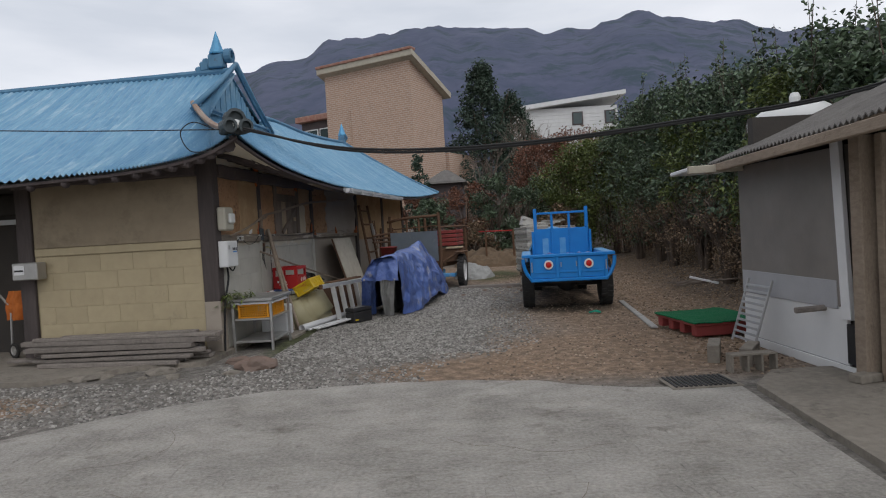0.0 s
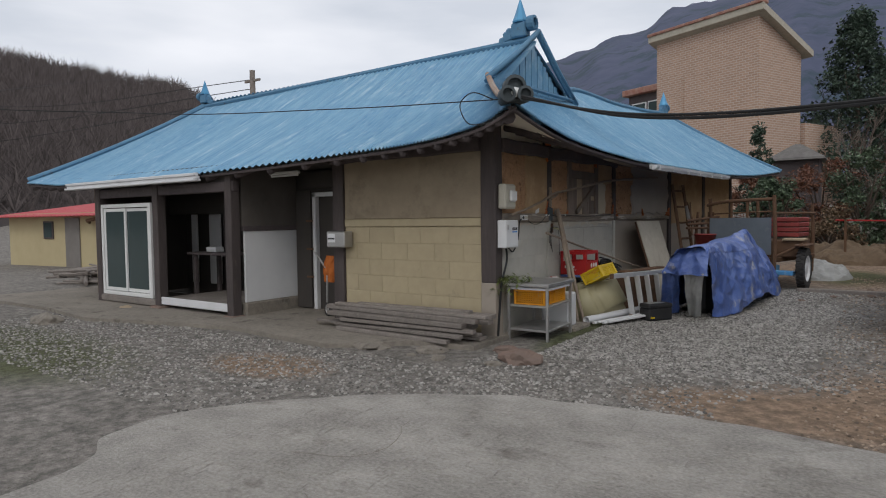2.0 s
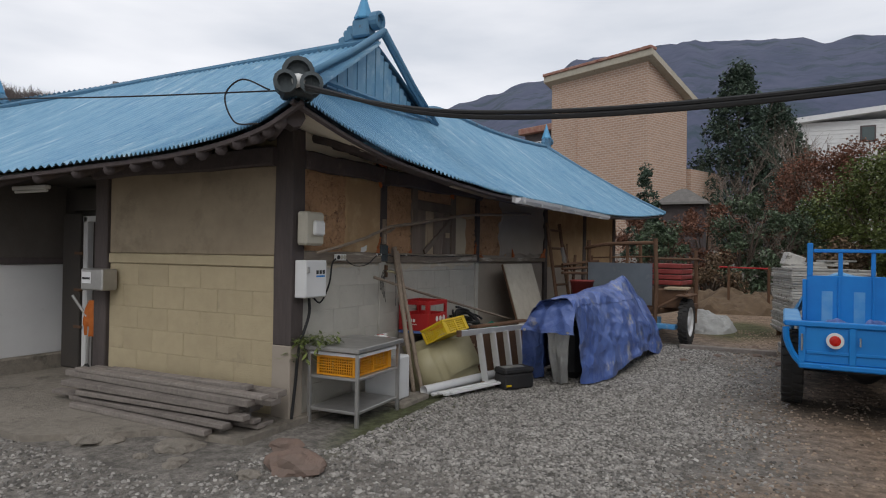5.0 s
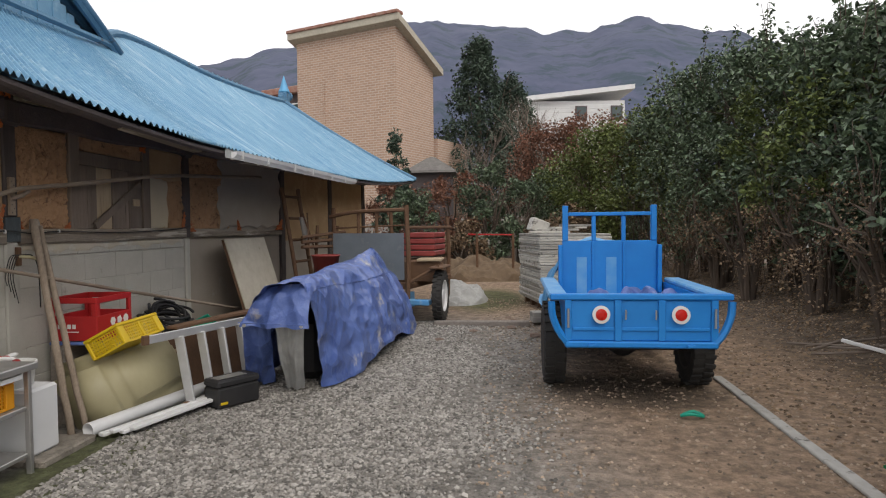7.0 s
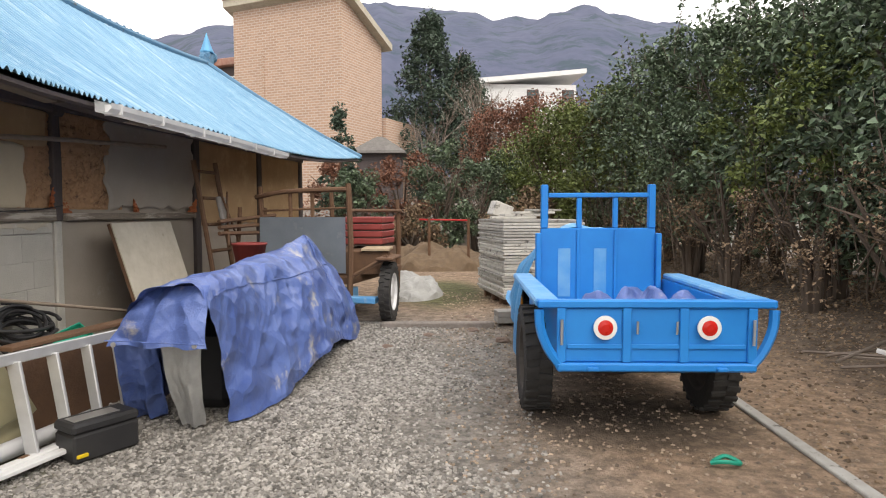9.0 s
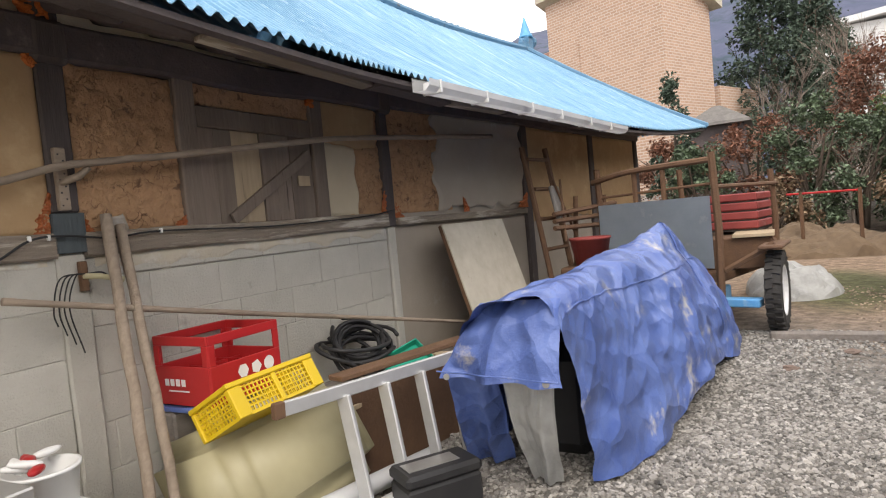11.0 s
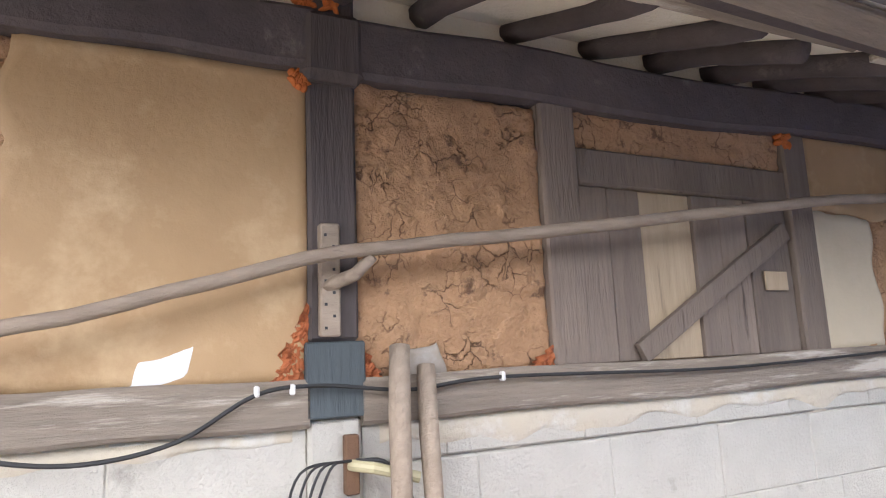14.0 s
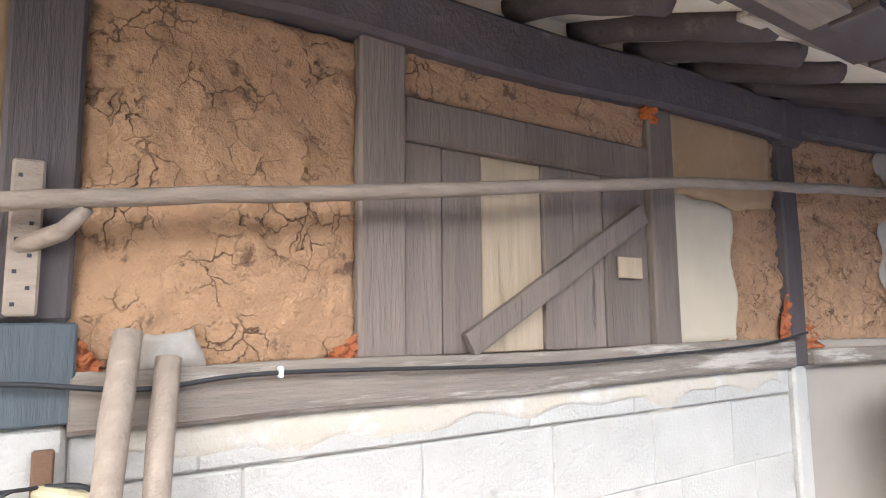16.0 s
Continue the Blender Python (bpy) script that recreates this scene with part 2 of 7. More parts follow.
M["leaf_dark"] = material("leaf_dark", (0.076, 0.112, 0.066), (0.125, 0.165, 0.098), 0.40, 0, 3, 3, 0.7, island=0.75, bump=0)
M["leaf_bright"] = material("leaf_bright", (0.145, 0.175, 0.045), (0.085, 0.110, 0.036), 0.5, 0, 3, 3, 0.7, island=0.55, bump=0)
M["leaf_rust"] = material("leaf_rust", (0.22, 0.098, 0.060), (0.15, 0.075, 0.05), 0.7, 0, 3, 3, 0.7, island=0.5, bump=0)
M["leaf_pine"] = material("leaf_pine", (0.042, 0.070, 0.050), (0.068, 0.095, 0.066), 0.6, 0, 3, 3, 0.7, island=0.55, bump=0)
M["twig"] = material("twig", (0.22, 0.18, 0.15), (0.14, 0.11, 0.09), 0.95, 0, 6, 3, 2, island=0.35, bump=0)
M["litter"] = material("litter", (0.25, 0.175, 0.11), (0.14, 0.098, 0.065), 0.95, 0, 6, 3, 2, island=0.6, bump=0)
# far ridge: distance haze is mixed into these blue-grey colours
M["hill_far_haze"] = material("hill_far_haze", (0.040, 0.056, 0.098), (0.100, 0.106, 0.165), 1.0, 0, 0.09, 14, 0.012, (0.036, 0.058, 0.078), 0.50, 0.10, 0.03, 1.0, 0.2)
M["hill_near"] = material("hill_near", (0.085, 0.070, 0.066), (0.05, 0.044, 0.043), 1.0, 0, 0.3, 10, 0.03, (0.085, 0.068, 0.058), 0.6, 0.15, 0.08, 1.0, 0.8)
M["green_carpet"] = material("green_carpet", (0.008, 0.17, 0.06), (0.006, 0.11, 0.04), 0.95, 0, 40, bump=0.8, bump_scale=120)
M["panel_pale"] = material("panel_pale", (0.50, 0.46, 0.38), (0.38, 0.34, 0.27), 0.8, 0, 8, 6, 2, (0.22, 0.19, 0.15), 0.62, 0.1, 5, 0.2, 40, (1, 1, 1), 0.15)
M["red_faded"] = material("red_faded", (0.30, 0.055, 0.05), (0.22, 0.045, 0.04), 0.55, 0, 6, 8, 3, (0.34, 0.20, 0.17), 0.62, 0.1, 6, 0.1)
M["galvanised"] = material("galvanised", (0.40, 0.45, 0.50), (0.31, 0.36, 0.41), 0.45, 0.3, 6, 8, 2, (0.50, 0.52, 0.54), 0.60, 0.1, 3, 0.1)
M["tarp_bright"] = material("tarp_bright", (0.03, 0.24, 0.52), (0.07, 0.32, 0.60), 0.35, 0, 7, 8, 2, (0.25, 0.45, 0.62), 0.6, 0.1, 5, 0.6, 12)
M["panel_grey"] = material("panel_grey", (0.50, 0.485, 0.45), (0.33, 0.315, 0.285), 0.8, 0, 9, 10, 2, (0.09, 0.08, 0.07), 0.57, 0.07, 8, 0.4, 40, (1, 1, 1), 0.3)
M["pale_sheet"] = material("pale_sheet", (0.40, 0.40, 0.41), (0.33, 0.33, 0.34), 0.5, 0, 4, 6, 1, bump=0.08)
M["cable"] = material("cable", (0.015, 0.015, 0.016), (0.022, 0.022, 0.022), 0.6, 0, 9, bump=0)
M["rust"] = material("rust", (0.10, 0.055, 0.035), (0.16, 0.09, 0.05), 0.9, 0, 12, 8, 4, bump=0.4)
M["terracotta"] = material("terracotta", (0.36, 0.12, 0.06), (0.3, 0.1, 0.05), 0.85, 0, 8)
M["cloth_orange"] = material("cloth_orange", (0.5, 0.15, 0.03), (0.38, 0.1, 0.02), 0.9, 0, 12, bump=0.4)
M["glass"] = material("glass", (0.05, 0.075, 0.075), (0.04, 0.06, 0.06), 0.06, 0, 1, bump=0)
M["glass"].node_tree.nodes["Principled BSDF"].inputs["Specular IOR Level"].default_value = 0.6

# cracks of dried clay in the mud walls
n, l = M["mud"].node_tree.nodes, M["mud"].node_tree.links
mud_bsdf = n["Principled BSDF"]
warp, cell, tco, addv, line = n.new("ShaderNodeTexNoise"), n.new("ShaderNodeTexVoronoi"), n.new("ShaderNodeTexCoord"), n.new("ShaderNodeVectorMath"), n.new("ShaderNodeMapRange")
warp.inputs["Scale"].default_value, warp.inputs["Detail"].default_value = 9, 6
cell.feature, cell.inputs["Scale"].default_value = "DISTANCE_TO_EDGE", 19
addv.operation = "MULTIPLY_ADD"
addv.inputs[1].default_value = (0.16, 0.16, 0.16)
l.new(tco.outputs["Object"], warp.inputs["Vector"])
l.new(warp.outputs["Color"], addv.inputs[0])
l.new(tco.outputs["Object"], addv.inputs[2])
l.new(addv.outputs[0], cell.inputs["Vector"])
l.new(cell.outputs["Distance"], line.inputs[0])
line.inputs[1].default_value, line.inputs[2].default_value = 0.0, 0.035
crk, old = n.new("ShaderNodeMix"), mud_bsdf.inputs["Base Color"].links[0].from_socket
crk.data_type = "RGBA"
crk.inputs[6].default_value = (0.17, 0.092, 0.053, 1)
part_gap = n.new("ShaderNodeMath")
part_gap.operation = "MAXIMUM"
gap_noise, gap_map = n.new("ShaderNodeTexNoise"), n.new("ShaderNodeMapRange")
gap_noise.inputs["Scale"].default_value = 7
gap_map.inputs[1].default_value, gap_map.inputs[2].default_value = 0.40, 0.52
l.new(tco.outputs["Object"], gap_noise.inputs["Vector"])
l.new(gap_noise.outputs["Fac"], gap_map.inputs[0])
l.new(line.outputs[0], part_gap.inputs[0])
l.new(gap_map.outputs[0], part_gap.inputs[1])
l.new(part_gap.outputs[0], crk.inputs[0])
l.new(old, crk.inputs[7])
l.new(crk.outputs[2], mud_bsdf.inputs["Base Color"])
crk_bump = n.new("ShaderNodeBump")
crk_bump.inputs["Distance"].default_value, crk_bump.inputs["Strength"].default_value = 0.03, 0.8
l.new(part_gap.outputs[0], crk_bump.inputs["Height"])
l.new(mud_bsdf.inputs["Normal"].links[0].from_socket, crk_bump.inputs["Normal"])
l.new(crk_bump.outputs[0], mud_bsdf.inputs["Normal"])

# hard creases of the tarpaulins
n, l = M["tarp_blue"].node_tree.nodes, M["tarp_blue"].node_tree.links
tarp_bsdf, crease_pos = n["Principled BSDF"], n.new("ShaderNodeTexCoord")
crease_warp, crease_add = n.new("ShaderNodeTexNoise"), n.new("ShaderNodeVectorMath")
crease_warp.inputs["Scale"].default_value = 3.0
crease_add.operation = "MULTIPLY_ADD"
crease_add.inputs[1].default_value = (0.08, 0.08, 0.08)
l.new(crease_pos.outputs["Object"], crease_warp.inputs["Vector"])
l.new(crease_warp.outputs["Color"], crease_add.inputs[0])
l.new(crease_pos.outputs["Object"], crease_add.inputs[2])
for crease_scale, crease_depth in ((3.4, 0.09), (8.0, 0.022)):
    crease, crease_bump = n.new("ShaderNodeTexVoronoi"), n.new("ShaderNodeBump")
    crease.inputs["Scale"].default_value = crease_scale
    crease_bump.inputs["Distance"].default_value, crease_bump.inputs["Strength"].default_value = crease_depth, 1.0
    l.new(crease_add.outputs[0], crease.inputs["Vector"])
    l.new(crease.outputs["Distance"], crease_bump.inputs["Height"])
    l.new(tarp_bsdf.inputs["Normal"].links[0].from_socket, crease_bump.inputs["Normal"])
    l.new(crease_bump.outputs[0], tarp_bsdf.inputs["Normal"])

# ground: gravel, earth and moss, with areas of their own, and painted truck shade
gm = material("ground_mix", (0.15, 0.137, 0.12), (0.32, 0.292, 0.258), 0.95, 0, 38, 14, 1.6, (0.085, 0.073, 0.06), 0.58, 0.1, 30, 1.0, 40)
n, l = gm.node_tree.nodes, gm.node_tree.links
bsdf = n["Principled BSDF"]
base = bsdf.inputs["Base Color"].links[0].from_socket


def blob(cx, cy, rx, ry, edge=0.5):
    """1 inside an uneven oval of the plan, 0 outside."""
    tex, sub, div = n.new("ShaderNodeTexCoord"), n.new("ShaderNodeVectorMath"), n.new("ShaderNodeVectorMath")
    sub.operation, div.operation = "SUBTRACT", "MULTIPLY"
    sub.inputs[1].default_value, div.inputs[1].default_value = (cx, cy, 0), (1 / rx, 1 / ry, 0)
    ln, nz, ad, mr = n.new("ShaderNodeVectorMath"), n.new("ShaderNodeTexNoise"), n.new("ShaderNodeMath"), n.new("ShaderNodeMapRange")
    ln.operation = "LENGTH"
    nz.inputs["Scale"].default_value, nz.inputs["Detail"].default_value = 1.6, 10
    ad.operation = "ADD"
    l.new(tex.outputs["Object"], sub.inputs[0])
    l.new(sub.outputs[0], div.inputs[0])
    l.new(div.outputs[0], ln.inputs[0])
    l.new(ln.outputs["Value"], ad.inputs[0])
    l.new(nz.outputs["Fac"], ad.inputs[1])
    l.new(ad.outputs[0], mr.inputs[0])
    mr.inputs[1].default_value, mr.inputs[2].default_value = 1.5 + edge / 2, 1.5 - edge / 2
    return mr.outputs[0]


# oval at (4.2, 2.7) paints the truck's shade; hedge and shrub ovals are just darker
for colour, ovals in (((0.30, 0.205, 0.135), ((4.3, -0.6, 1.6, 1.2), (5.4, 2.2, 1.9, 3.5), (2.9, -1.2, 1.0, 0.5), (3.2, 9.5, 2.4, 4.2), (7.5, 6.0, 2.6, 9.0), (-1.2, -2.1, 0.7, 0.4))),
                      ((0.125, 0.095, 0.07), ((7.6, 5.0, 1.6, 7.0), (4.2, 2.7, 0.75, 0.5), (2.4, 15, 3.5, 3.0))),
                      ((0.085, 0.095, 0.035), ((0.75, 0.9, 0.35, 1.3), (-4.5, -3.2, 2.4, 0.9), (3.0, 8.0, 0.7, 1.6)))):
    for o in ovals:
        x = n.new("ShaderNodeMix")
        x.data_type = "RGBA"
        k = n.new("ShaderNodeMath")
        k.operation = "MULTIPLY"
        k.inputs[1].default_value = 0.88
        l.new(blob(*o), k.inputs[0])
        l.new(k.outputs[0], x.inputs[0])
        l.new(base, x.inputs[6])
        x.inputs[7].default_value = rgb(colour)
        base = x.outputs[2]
grit, grit_map, grit_mix = n.new("ShaderNodeTexNoise"), n.new("ShaderNodeMapRange"), n.new("ShaderNodeMix")
grit.inputs["Scale"].default_value, grit.inputs["Detail"].default_value, grit.inputs["Roughness"].default_value = 9, 15, 0.75
grit_map.inputs[1].default_value, grit_map.inputs[2].default_value = 0.42, 0.62
grit_map.inputs[3].default_value, grit_map.inputs[4].default_value = 0.55, 1.25
grit_mix.data_type, grit_mix.blend_type = "RGBA", "MULTIPLY"
grit_mix.inputs[0].default_value = 1
grit_pos = n.new("ShaderNodeTexCoord")
l.new(grit_pos.outputs["Object"], grit.inputs["Vector"])
l.new(grit.outputs["Fac"], grit_map.inputs[0])
l.new(base, grit_mix.inputs[6])
l.new(grit_map.outputs[0], grit_mix.inputs[7])
l.new(grit_mix.outputs[2], bsdf.inputs["Base Color"])
M["ground_mix"] = gm

# ---- mesh helpers ----


def finish(name, bm, mat, smooth=False):
    me = bpy.data.meshes.new(name)
    bm.normal_update()
    bm.to_mesh(me)
    bm.free()
    me.materials.append(M[mat])
    if smooth:
        me.polygons.foreach_set("use_smooth", [True] * len(me.polygons))
    return me


def part(name, bm, mat, parent=None, label="", smooth=False):
    ob = new(name, finish(name, bm, mat, smooth))
    if parent is not None:
        ob.parent = parent
    if label:
        ob["label"] = label
    return ob


def thing(name, label, category, m=None, group="", kind=""):
    ob = new(name)
    ob.empty_display_size = 0.1
    if m is not None:
        ob.matrix_world = m
    return tagged(ob, label, category, group, kind)


def solo(name, bm, mat, label, category, kind="", smooth=False, group="", m=None):
    ob = tagged(part(name, bm, mat, None, "", smooth), label, category, group, kind)
    if m is not None:
        ob.matrix_world = m
    return ob


def box(bm, x0, x1, y0, y1, z0, z1, bev=0.0, m=None):
    """A box between limits, with chamfered edges where bev is given, turned by m."""
    t = bmesh.new()
    bmesh.ops.create_cube(t, size=1, matrix=Matrix.Translation(((x0 + x1) / 2, (y0 + y1) / 2, (z0 + z1) / 2)) @ Matrix.Diagonal((x1 - x0, y1 - y0, z1 - z0, 1)))
    if bev:
        bmesh.ops.bevel(t, geom=t.edges[:], offset=bev, segments=1, affect="EDGES")
    join(bm, t, m)
    return bm


def join(bm, t, m=None):
    vs = [bm.verts.new(m @ v.co if m is not None else v.co) for v in t.verts]
    t.verts.index_update()
    for f in t.faces:
        bm.faces.new([vs[v.index] for v in f.verts])
    t.free()


def B(*a, **k):
    return box(bmesh.new(), *a, **k)


def tube(bm, pts, r, n=8, cap=True):
    """A round bar along points; r is one radius or one for each point."""
    pts = [Vector(p) for p in pts]
    rs = r if isinstance(r, (list, tuple)) else [r] * len(pts)
    rings = []
    side = None
    for i, p in enumerate(pts):
        d = (pts[min(i + 1, len(pts) - 1)] - pts[max(i - 1, 0)]).normalized()
        if side is None:
            side = d.orthogonal().normalized()
        side = (side - d * side.dot(d)).normalized()
        up = d.cross(side)
        rings.append([bm.verts.new(p + rs[i] * (side * math.cos(a) + up * math.sin(a))) for a in (2 * math.pi * k / n for k in range(n))])
    for a, b in zip(rings, rings[1:]):
        for k in range(n):
            bm.faces.new((a[k], a[(k + 1) % n], b[(k + 1) % n], b[k]))
    if cap:
        bm.faces.new(rings[0][::-1])
        bm.faces.new(rings[-1])
    return bm


def T(pts, r, n=8):
    return tube(bmesh.new(), pts, r, n)


def curve_pts(pts, k=6):
    """A smooth line through points."""
    p = [Vector(v) for v in pts]
    p = [2 * p[0] - p[1]] + p + [2 * p[-1] - p[-2]]
    out = []
    for i in range(1, len(p) - 2):
        for j in range(k):
            t = j / k
            a, b, c, d = p[i - 1:i + 3]
            out.append(0.5 * (2 * b + (c - a) * t + (2 * a - 5 * b + 4 * c - d) * t * t + (3 * b - a - 3 * c + d) * t ** 3))
    return out + [p[-2]]


def lathe(bm, profile, n=16, m=None, cap=True):
    """A body turned round z from (radius, z) pairs."""
    m = m if m is not None else Matrix()
    rings = [[bm.verts.new(m @ Vector((r * math.cos(2 * math.pi * k / n), r * math.sin(2 * math.pi * k / n), z))) for k in range(n)] for r, z in profile]
    for a, b in zip(rings, rings[1:]):
        for k in range(n):
            bm.faces.new((a[k], a[(k + 1) % n], b[(k + 1) % n], b[k]))
    if cap:
        bm.faces.new(rings[0][::-1])
        bm.faces.new(rings[-1])
    return bm


def sheet(bm, fn, nu, nv, thick=0.0):
    """A surface fn(u, v); with thick, a second layer under it and closed edges."""
    top = [[bm.verts.new(fn(i / nu, j / nv)) for j in range(nv + 1)] for i in range(nu + 1)]
    for i in range(nu):
        for j in range(nv):
            bm.faces.new((top[i][j], top[i + 1][j], top[i + 1][j + 1], top[i][j + 1]))
    if thick:
        low = [[bm.verts.new(v.co - Vector((0, 0, thick))) for v in row] for row in top]
        for i in range(nu):
            for j in range(nv):
                bm.faces.new((low[i][j + 1], low[i + 1][j + 1], low[i + 1][j], low[i][j]))
        for i in range(nu):
            bm.faces.new((top[i + 1][0], top[i][0], low[i][0], low[i + 1][0]))
            bm.faces.new((top[i][nv], top[i + 1][nv], low[i + 1][nv], low[i][nv]))
        for j in range(nv):
            bm.faces.new((top[0][j], top[0][j + 1], low[0][j + 1], low[0][j]))
            bm.faces.new((top[nu][j + 1], top[nu][j], low[nu][j], low[nu][j + 1]))
    return bm


def wob(p, s=1.0, a=1.0, seed=0.0):
    return a * noise.noise(Vector(p) * s + Vector((seed, seed * 1.7, seed * 0.3)))


def along(pts, t):
    """A place on a line of points, 0 to 1 by number of points."""
    f = t * (len(pts) - 1)
    i = min(int(f), len(pts) - 2)
    return Vector(pts[i]).lerp(Vector(pts[i + 1]), f - i)


def smooth(a, b, x):
    t = min(max((x - a) / (b - a), 0), 1)
    return t * t * (3 - 2 * t)


def ground_z(x, y):
    z = 0.14 * smooth(3.6, 6.0, y) * smooth(9, 4, x) + 0.5 * smooth(6, 9, x) * smooth(-3, 2, y) + 1.6 * smooth(12, 26, y)
    return z + 0.02 * noise.noise(Vector((x * 0.8, y * 0.8, 0))) * smooth(-1.5, 0.5, y)


# ---- ground ----
def axis(lo, hi, step, far):
    mid = list(np.arange(lo, hi, step))
    return [-far, -far / 4, -far / 16, lo - 12] + mid + [hi + 12, far / 16, far / 4, far]


gx, gy = axis(-14, 14, 0.35, 2500), axis(-12, 30, 0.35, 2500)
bm = bmesh.new()
vs = [[bm.verts.new((x, y, ground_z(x, y))) for y in gy] for x in gx]
for i in range(len(gx) - 1):
    for j in range(len(gy) - 1):
        bm.faces.new((vs[i][j], vs[i + 1][j], vs[i + 1][j + 1], vs[i][j + 1]))
solo("ground", bm, "ground_mix", "yard of grey gravel, brown earth and moss, shade painted under the truck", "ground", "structure", True)


def slab(name, outline, z, thick, mat, label, cat="pavement"):
    bm = bmesh.new()
    top = [bm.verts.new((x, y, z)) for x, y in outline]
    low = [bm.verts.new((x, y, z - thick)) for x, y in outline]
    bm.faces.new(top)
    for i in range(len(outline)):
        k = (i + 1) % len(outline)
        bm.faces.new((top[k], top[i], low[i], low[k]))
    bmesh.ops.recalc_face_normals(bm, faces=bm.faces[:])
    return solo(name, bm, mat, label, cat, "structure")


pad = [(-0.3, -14), (-0.1, -6), (-0.05, -4.4), (-0.46, -3.95), (-0.5, -3.45), (-0.1, -2.85), (0.55, -2.2), (1.2, -1.88), (1.8, -1.73), (2.6, -1.66), (3.4, -1.76), (4.1, -2.04), (4.95, -2.1), (5.0, -14)]
edge = [(p.x + wob((p.x, p.y, 0), 3, 0.05), p.y + wob((p.y, p.x, 3), 3, 0.05)) for p in curve_pts([(x, y, 0) for x, y in pad[1:-1]], 8)]
slab("pavement", [pad[0]] + edge + [pad[-1]], 0.022, 0.2, "concrete", "worn pale concrete yard paving with combed grooves")
slab("path", [(5.03, -14), (5.03, -2.15), (5.3, -1.75), (5.7, -1.7), (9.5, -1.9), (9.5, -14)], 0.045, 0.2, "apron", "brown concrete strip beside the shed", "pavement")
slab("house_apron", [(-9.6, -1.6), (-7.0, -1.55), (-5.4, -1.75), (-4.2, -1.4), (-3.0, -1.14), (-2.0, -1.25), (-1.3, -1.3), (-0.85, -0.96), (-0.6, -0.7), (0.1, -0.6), (0.1, 0.6), (-9.6, 0.6)], 0.05, 0.2, "apron", "cracked concrete apron in front of the farmhouse", "pavement")
# crack lines and combed grooves in the paving
rnd = random.Random(5)
for k in range(4):
    p = [Vector((rnd.uniform(0.0, 4.6), rnd.uniform(-4.6, -2.6), 0.0225))]
    a = rnd.uniform(0, 6.3)
    for i in range(9):
        a += rnd.uniform(-0.6, 0.6)
        p.append(p[-1] + Vector((math.cos(a), math.sin(a), 0)) * 0.12)
    solo("paving_crack", T(p, 0.0025, 4), "apron", "thin dark crack in the concrete paving", "crack", "structure", group="paving cracks")

# combed grooves across the paving
v, f = [], []
for k in range(2600):
    x, y = rnd.uniform(0.2, 4.8), rnd.uniform(-4.6, -2.1)
    if y > -2.75 and (x < 1.0 or x > 4.2):
        continue
    a, L = radians(rnd.choice((8, 8, 8, 98)) + rnd.uniform(-9, 9)), rnd.uniform(.05, .22)
    d, s = Vector((math.cos(a), math.sin(a), 0)) * L, Vector((-math.sin(a), math.cos(a), 0)) * rnd.uniform(.0015, .004)
    c = Vector((x, y, .0222))
    k0 = len(v)
    v += [c - s, c + s, c + d + s, c + d - s, c + d * .5 + Vector((0, 0, .005))]
    f += [(k0, k0 + 1, k0 + 4), (k0 + 1, k0 + 2, k0 + 4), (k0 + 2, k0 + 3, k0 + 4), (k0 + 3, k0, k0 + 4)]
me = bpy.data.meshes.new("comb_ridges")
me.from_pydata(v, [], f)
me.materials.append(M["concrete"])
tagged(new("comb_ridges", me), "fine combed ridges in the concrete paving", "paving", "", "stuff")

# ---- gravel ----
def stones(name, count, place, size, label, mat="stone"):
    """Loose stones, each a squashed uneven block, in one mesh."""
    v, f = [], []
    shape = [(-1, -1, -.6), (1, -1, -.6), (1, 1, -.6), (-1, 1, -.6), (-.6, -.6, .7), (.7, -.5, .6), (.6, .7, .75), (-.5, .6, .6)]
    faces = [(0, 1, 5, 4), (1, 2, 6, 5), (2, 3, 7, 6), (3, 0, 4, 7), (4, 5, 6, 7)]
    for i in range(count):
        x, y = place()
        s = size * rnd.uniform(0.5, 1.5)
        q = Euler((rnd.uniform(-.5, .5), rnd.uniform(-.5, .5), rnd.uniform(0, 6.3))).to_matrix()
        c = Vector((x, y, ground_z(x, y) + s * 0.2))
        k = len(v)
        for p in shape:
            v.append(c + q @ Vector((p[0] * s * rnd.uniform(.7, 1.2), p[1] * s * rnd.uniform(.5, 1), p[2] * s * .7)))
        f += [tuple(a + k for a in t) for t in faces]
    me = bpy.data.meshes.new(name)
    me.from_pydata(v, [], f)
    me.materials.append(M[mat])
    return tagged(new(name, me), label, "gravel", "", "stuff")


def on_pad(x, y):
    return y < -1.75 and -0.3 < x < 5.1 and (y < -2.6 - 0.0 * x or (x > 0.6 and y < -2.2)) or y < -3.4 and x > -0.5


def yard():
    while True:
        y = rnd.uniform(-3.4, 5.6)
        x = rnd.uniform(0.7, 3.6) if y > -0.4 else rnd.uniform(-6.5, 4.2)
        bare = math.exp(-((x - 2.9) / 1.0) ** 2 - ((y + 1.1) / .6) ** 2) + smooth(2.5, 3.3, x + .25 * math.sin(3 * y)) + .45 * smooth(.8, .2, x)
        if rnd.random() < .92 * bare or on_pad(x, y) or (x < 0.3 and y > -1.3):
            continue
        return x, y


